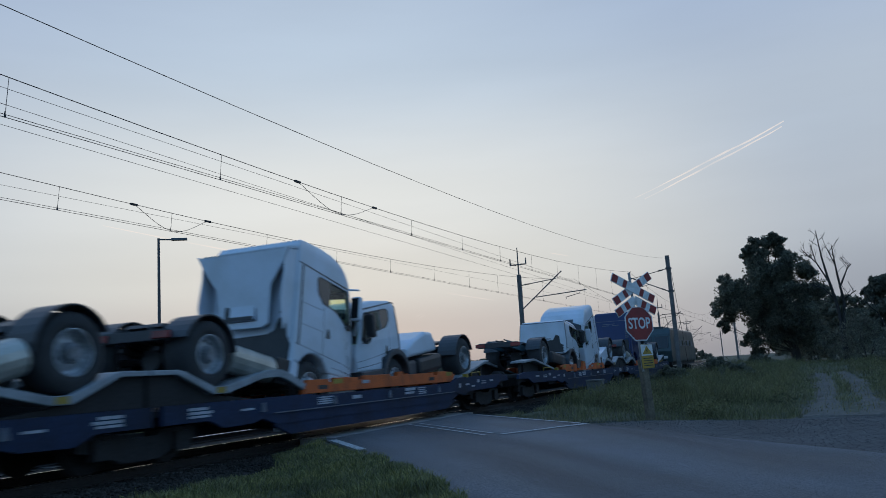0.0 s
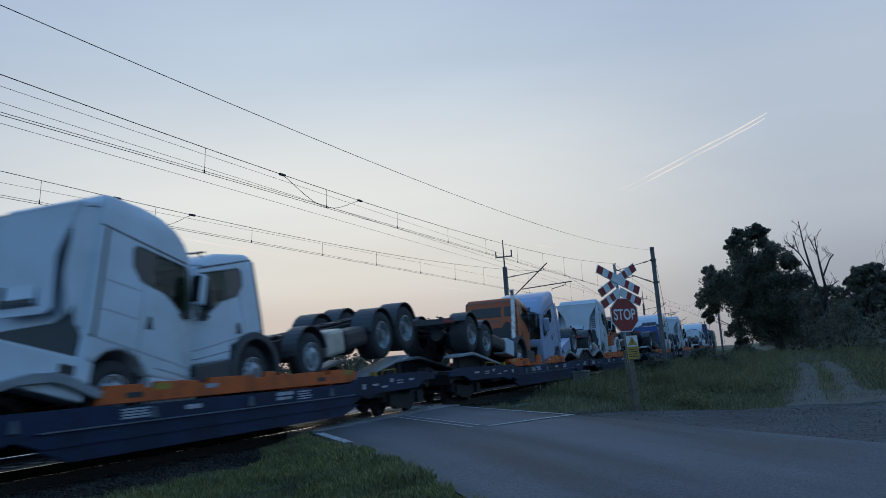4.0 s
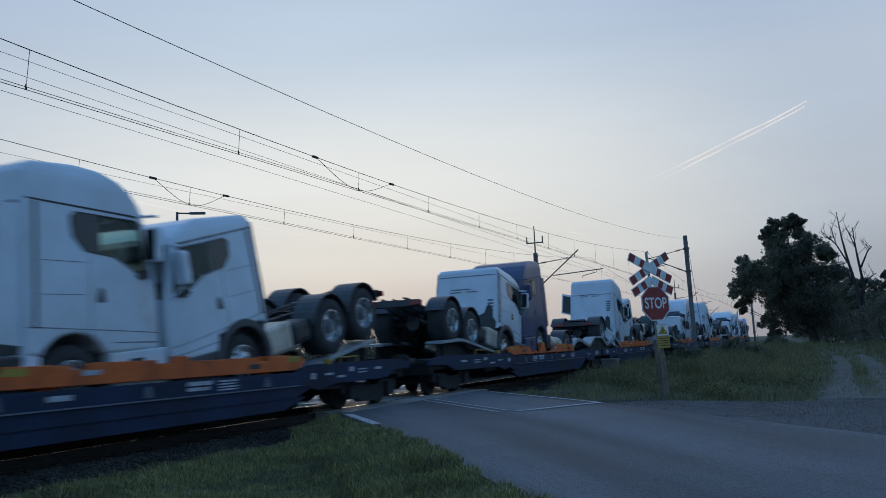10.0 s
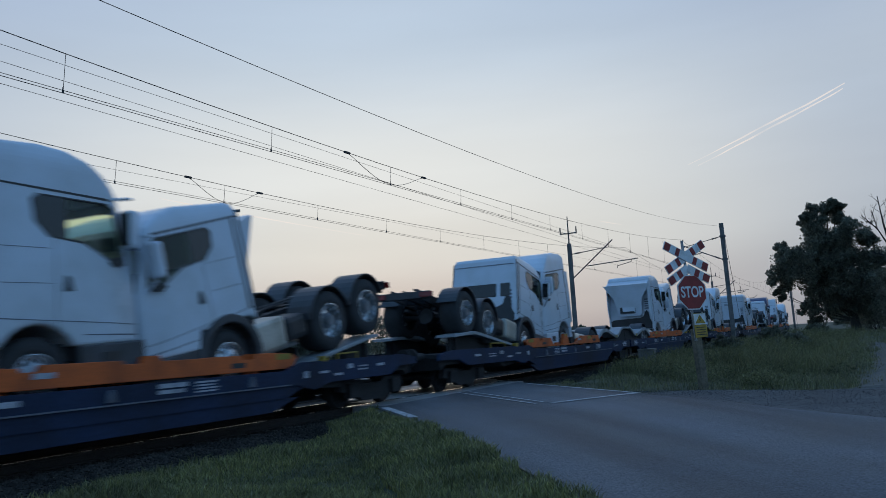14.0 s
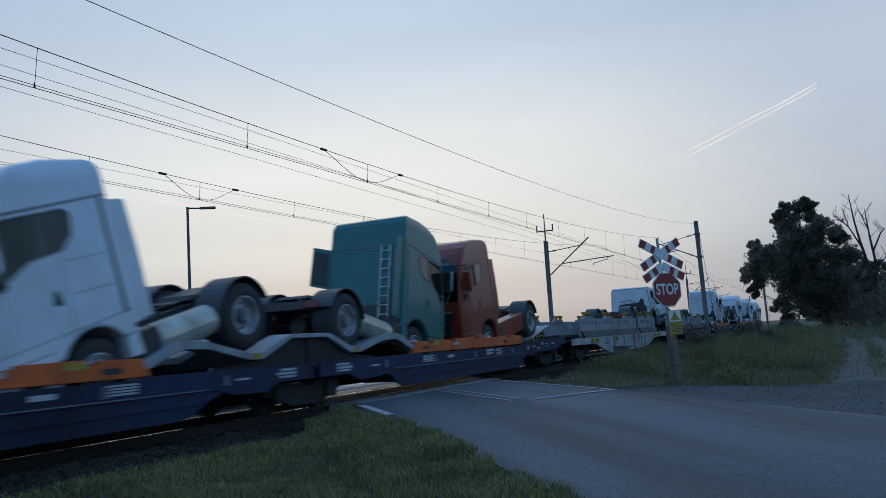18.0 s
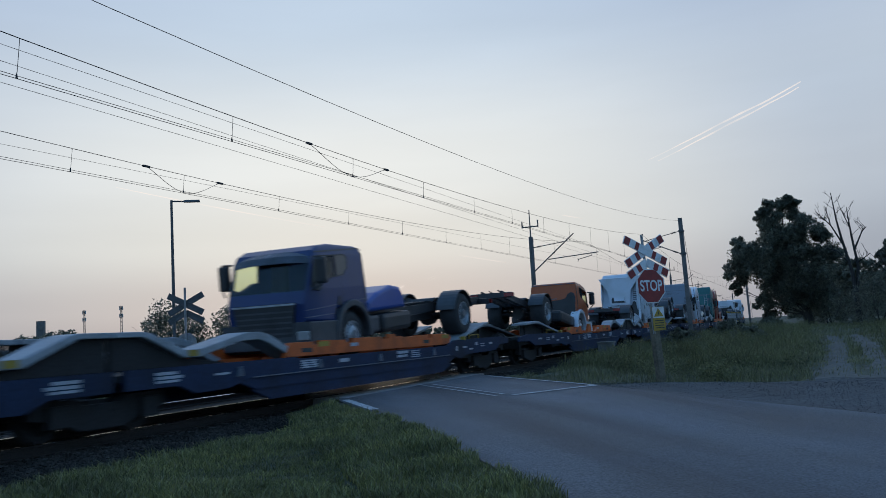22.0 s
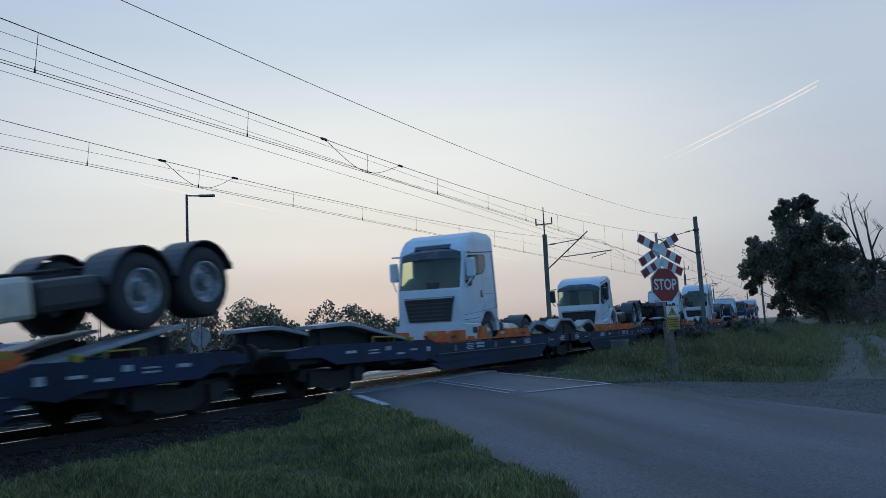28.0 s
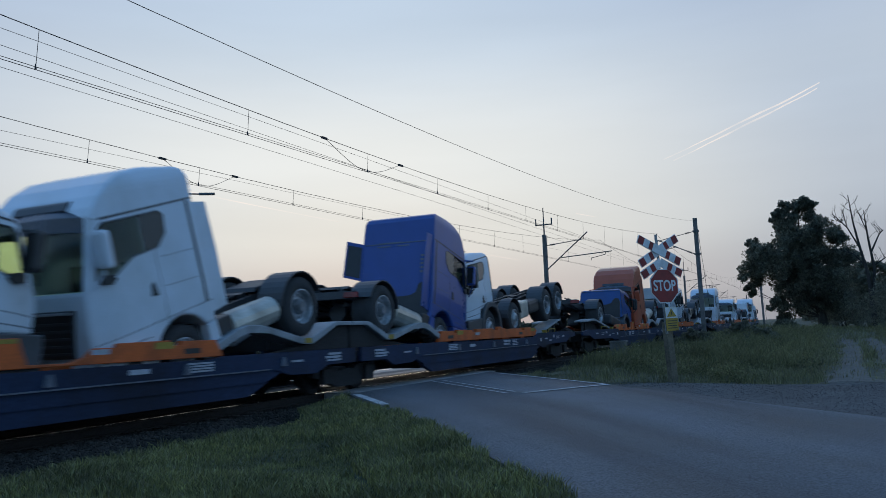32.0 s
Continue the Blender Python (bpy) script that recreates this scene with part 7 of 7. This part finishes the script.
broad_tree(-0.78, 75, 3, ((-1.8, 0, 9.5, 1.0), (-1.0, 0.2, 10.2, 0.7), (-0.6, 0.2, 9.4, 0.8), (-3.0, -0.3, 9.2, 0.5), (-2.7, 0.2, 8.5, 0.8), (-1.8, 0, 7.3, 1.8), (0.0, -0.5, 7.6, 1.4),
                          (1.3, 0.4, 7.2, 0.9), (-4.9, 0.3, 6.7, 0.85), (-3.9, -0.4, 6.0, 1.3), (-5.1, 0, 4.7, 1.15), (-5.4, 0.4, 3.5, 0.6), (-2.5, 0, 4.8, 2.3),
                          (0.0, 0, 5.0, 2.2), (1.7, -0.3, 5.3, 1.1), (-1.8, 0.3, 2.7, 1.6), (-3.3, -0.2, 1.9, 0.8), (0.6, 0, 2.9, 1.7), (-2.9, 0, 1.0, 0.6)),
           "large dark leafy tree beside the field track")
tree(5.7, 68, 6.5, 4.4, 5, "low dark leafy tree at the end of a thicket", 1.3)
tree(11.0, 62, 6.0, 6.5, 8, "dark leafy tree in a thicket")
tree(3.2, 84, 6.0, 7.0, 12, "low dark tree behind the dead one")



def dead_tree(x, y, seed, size, label, boughs):
    """A bare trunk with forked boughs: turn, start height, length, spread."""
    rnd = random.Random(seed)
    dead = empty("dead_tree", label, "tree", "dead trees")
    b = B()
    tips = []
    tube(b, (0, 0, 0), (0.2 * size, 0, 2.4 * size), 0.24 * size, 0.18 * size, seg=9)
    for a, up, ln, tilt in boughs:
        limb(b, (0.2 * size, 0, up * size), (math.cos(a) * tilt, math.sin(a) * tilt, 1.0), ln * size, 0.13 * size, 3, tips, rnd, 0.6)
    part("bare_crown", b, M["deadwood"], dead)
    dead.matrix_basis = pose(x, y, ground_height(x, y))


dead = empty("dead_tree", "bare dead tree with forked broken boughs", "tree", "dead trees")
b = B()
for run_of in (((0.0, 0.0, 0.26), (-0.15, 3.6, 0.18), (-0.7, 6.2, 0.12), (-0.95, 7.6, 0.08), (-1.15, 9.5, 0.035)), ((-0.5, 5.5, 0.10), (-1.4, 7.2, 0.06), (-2.4, 8.2, 0.03)),
               ((-1.4, 7.2, 0.05), (-1.65, 8.5, 0.025)), ((-0.3, 4.4, 0.09), (-1.1, 5.3, 0.05), (-2.0, 5.6, 0.02)), ((0.0, 2.0, 0.18), (0.3, 4.2, 0.14), (0.05, 6.3, 0.10), (-0.1, 8.4, 0.03)),
               ((0.0, 6.9, 0.06), (-0.6, 8.5, 0.025)), ((0.2, 5.4, 0.10), (0.85, 6.6, 0.06), (1.2, 6.9, 0.03)), ((0.3, 4.4, 0.07), (1.3, 5.0, 0.03))):
    sway = Vector((0, 0.5, 0))
    for i in range(len(run_of) - 1):
        (xa, za, ra), (xb, zb, rb) = run_of[i:i + 2]
        tube(b, Vector((xa, 0, za)) + sway * (za / 9) * xa, Vector((xb, 0, zb)) + sway * (zb / 9) * xb, ra * 0.8, rb * 0.8, seg=7)
    (xa, za, _), (xb, zb, rb) = run_of[-2:]
    twig = random.Random(int(xb * 100) + 500)
    for k in range(5):
        q = k / 5
        o = Vector((xa + (xb - xa) * q, 0, za + (zb - za) * q))
        limb(b, o, (twig.uniform(-1, 1), twig.uniform(-1, 1), 0.8), twig.uniform(0.4, 0.8), 0.025, 1, [], twig, 0.6)
part("bare_crown", b, M["deadwood"], dead)
dead.matrix_basis = pose(2.75, 70, ground_height(2.75, 70)) @ Matrix.Diagonal((0.95, 1, 1.07, 1))
dead_tree(5.3, 66, 9, 0.72, "slim bare dead tree rising from a thicket", ((0.8, 2.2, 3.4, 0.1), (3.0, 2.3, 2.4, 0.3)))

for x, y, h, w, s in ((3.6, 62, 3.6, 4.5, 1), (6.0, 56, 3.4, 4.5, 2), (8.5, 52, 3.4, 5.0, 3), (5.6, 46, 2.3, 3.2, 4), (7.2, 42, 2.6, 3.8, 5), (-3.4, 68, 1.0, 2.4, 6), (0.6, 80, 2.6, 5.0, 8),
                      (-4.4, 47, 1.2, 2.4, 9), (-6.0, 40, 1.0, 2.2, 10), (-3.0, 40, 0.9, 2.2, 11), (0.9, 77, 3.6, 6.0, 16), (3.4, 74, 3.0, 5.0, 18)):
    bush(x, y, h, w, s, "dark green bush in rough grass")
for x, y, h, w, s in ((-37, 40, 5.6, 6.0, 21), (-34, 43, 5.0, 6.0, 22), (-31, 42, 3.6, 4.6, 23), (-40, 36, 2.6, 4.4, 24)):
    bush(x, y, h, w, s, "leafy bush beyond the tracks", leaf=0.10, n=110)

# Distant woods: clumps of small trees in one sheet of leaves.
def far_wood(name, spots, label, leaf=0.34):
    clumps = []
    rnd = random.Random(len(spots))
    for x, y, h, w in spots:
        for i in range(34):
            a, zz = rnd.uniform(0, 6.28), rnd.random()
            rad = w / 2 * math.sqrt(rnd.random()) * (1 - 0.6 * zz * zz)
            clumps.append((x + rad * math.cos(a), y + rad * math.sin(a), -0.5 + h * (0.12 + 0.88 * zz), h * 0.13))
    v, f = leaf_cloud(clumps, 36, leaf, 1.2)
    me = bpy.data.meshes.new(name)
    me.from_pydata(v, [], f)
    me.materials.append(M["leaf"])
    return tagged(new(name, me), label, "trees", kind="stuff")


def at(az, d):
    return -d * math.sin(radians(az)), d * math.cos(radians(az))


spots = []
for az, d, h, w in ((33.8, 170, 8.2, 9), (31.9, 180, 8.0, 10), (30.9, 185, 7.2, 9), (29.8, 190, 6.0, 9), (28.4, 220, 5.6, 9), (27.6, 260, 5.4, 10), (37.0, 150, 4.6, 8), (38.4, 140, 4.4, 8), (46.5, 160, 4.8, 12), (49.5, 150, 5.6, 10), (51.0, 150, 5.2, 12)):
    spots.append((*at(az, d), h, w))
far_wood("distant_trees", spots, "scattered dark trees on the far edge of the fields")
rnd = random.Random(11)
spots = [(*at(az * 0.9, rnd.uniform(420, 520)), rnd.uniform(4, 8), rnd.uniform(14, 30)) for az in range(8, 72)]
far_wood("horizon_woods", spots, "low dark line of woods on the horizon", 0.9)
spots = [(*at(rnd.uniform(-22, 1.5), rnd.uniform(130, 230)), rnd.uniform(5, 9), rnd.uniform(9, 16)) for _ in range(26)]
far_wood("right_woods", spots, "dark wood beyond the field track", 0.5)

# field track: two worn ruts that run together where it meets the gravel
vs, fs = [], []
for j in range(70):
    y = 20.4 + j * 0.4
    merge = max(0.0, min(1.0, (25.0 - y) / 4.0))
    for i, o in enumerate((-1.32, -0.85, -0.22 * (1 - merge), 0.20 * (1 - merge), 0.85, 1.32)):
        x = path_x(y) + o * 0.74 * (1 + 0.4 * merge) + 0.30 * noise.noise((y * 0.9, i * 3.1, 0)) + 0.10 * noise.noise((y * 3.0, i * 5.1, 2))
        vs.append((x, y, max(lift(x, y), ground_height(x, y)) + (0.03 if i in (1, 4) else -0.015) - (0.12 if j == 0 else 0.0)))
    if j:
        for i in (0, 1, 2, 3, 4) if merge > 0.6 else (0, 1, 3, 4):
            k = (j - 1) * 6 + i
            fs.append((k, k + 1, k + 7, k + 6))
me = bpy.data.meshes.new("field_track")
me.from_pydata(vs, [], fs)
me.materials.append(M["trackdirt"])
tagged(new("field_track", me), "stony field track between grass and thicket", "path", kind="structure")

# ---- far masts, a hall and the sky's trails ----
for az, d, h in ((48.0, 640, 34), (45.8, 600, 34)):
    t = empty("radio_mast", "distant thin lattice radio mast", "mast", "radio masts")
    b = B()
    for i in range(3):
        a = i * 2.094
        tube(b, (1.2 * math.cos(a), 1.2 * math.sin(a), -2), (0.5 * math.cos(a), 0.5 * math.sin(a), h), 0.14, seg=5)
    for k in range(14):
        z0 = k * h / 14
        for i in range(3):
            a, c = i * 2.094, (i + 1) * 2.094
            r0, r1 = 1.2 - 0.7 * z0 / h, 1.2 - 0.7 * (z0 + h / 14) / h
            tube(b, (r0 * math.cos(a), r0 * math.sin(a), z0), (r1 * math.cos(c), r1 * math.sin(c), z0 + h / 14), 0.07, seg=4)
    part("lattice", b, M["steel"], t)
    b = B()
    for z in (h * 0.8, h * 0.95):
        for i in range(3):
            a = i * 2.094
            box(b, 1.0 * math.cos(a) - 0.3, 1.0 * math.cos(a) + 0.3, 1.0 * math.sin(a) - 0.3, 1.0 * math.sin(a) + 0.3, z - 1.3, z + 1.3)
    part("antenna", b, M["zinc"], t)
    t.matrix_basis = pose(*at(az, d), 0)

hall = empty("warehouse", "distant low pale warehouse beyond the fields", "building")
b = B()
prism(b, [(-30, -1), (-30, 5), (0, 6.2), (30, 5), (30, -1)], -9, 9)
part("wall", b, M["roofing"], hall)
b = B()
box(b, 9.0, 9.1, -24, 24, 2.0, 3.0)
part("window_band", b, M["glass"], hall)
hall.matrix_basis = pose(*at(51.5, 420), 0, 0, 0, 40)
b = B()
tube(b, (0, 0, -1), (0, 0, 9), 0.9, 0.9, seg=12)
pyl = tagged(part("concrete_pylon", b, M["pole"]), "distant dark concrete pylon", "pylon")
pyl.matrix_basis = pose(*at(50.5, 190), 0)


def sky_line(az0, el0, az1, el1, w0, w1, d=3200, n=24, wob=0.0):
    """A vapour trail: a thin ribbon far up in the sky."""
    vs, fs = [], []
    for i in range(n + 1):
        q = i / n
        az, el = az0 + (az1 - az0) * q, el0 + (el1 - el0) * q + wob * noise.noise((q * 5, az0, 0))
        w = (w0 + (w1 - w0) * q) * (0.5 + 0.5 * math.sin(math.pi * q)) * (1 + 0.35 * noise.noise((q * 9, az1, 2)))
        for s in (-1, 1):
            e = radians(el + s * w / 2)
            a = radians(az + s * w * 0.2)
            vs.append((-d * math.sin(a) * math.cos(e), d * math.cos(a) * math.cos(e), d * math.sin(e)))
        if i:
            fs.append((2 * i - 2, 2 * i - 1, 2 * i + 1, 2 * i))
    me = bpy.data.meshes.new("vapour_trail")
    me.from_pydata(vs, [], fs)
    me.materials.append(contrail)
    ob = tagged(new("vapour_trail", me), "thin pale vapour trail lit by the low sun", "backdrop", "vapour trails", "structure")
    ob.visible_shadow = False
    return ob


sky_line(9.7, 11.0, -0.35, 14.70, 0.07, 0.13, wob=0.10)
sky_line(9.05, 10.86, -0.2, 14.40, 0.09, 0.11, wob=0.08)
sky_line(46.0, 10.81, 32.4, 7.95, 0.09, 0.06)
sky_line(27.5, 3.38, 27.1, 3.62, 0.10, 0.10)
sky_line(25.3, 3.95, 24.95, 4.10, 0.08, 0.08)
sky_line(15.8, 7.8, 14.4, 7.45, 0.07, 0.05)
sky_line(23.1, 5.5, 19.9, 4.8, 0.06, 0.05)


# ---- what moves ----
def motions():
    for ob, u, m in RIDERS:
        rows = []
        for i in range(17):
            t = 2.0 * i
            rows.append((t, on_track(u + run(t)) @ m))
        walk(ob, rows)


motions()
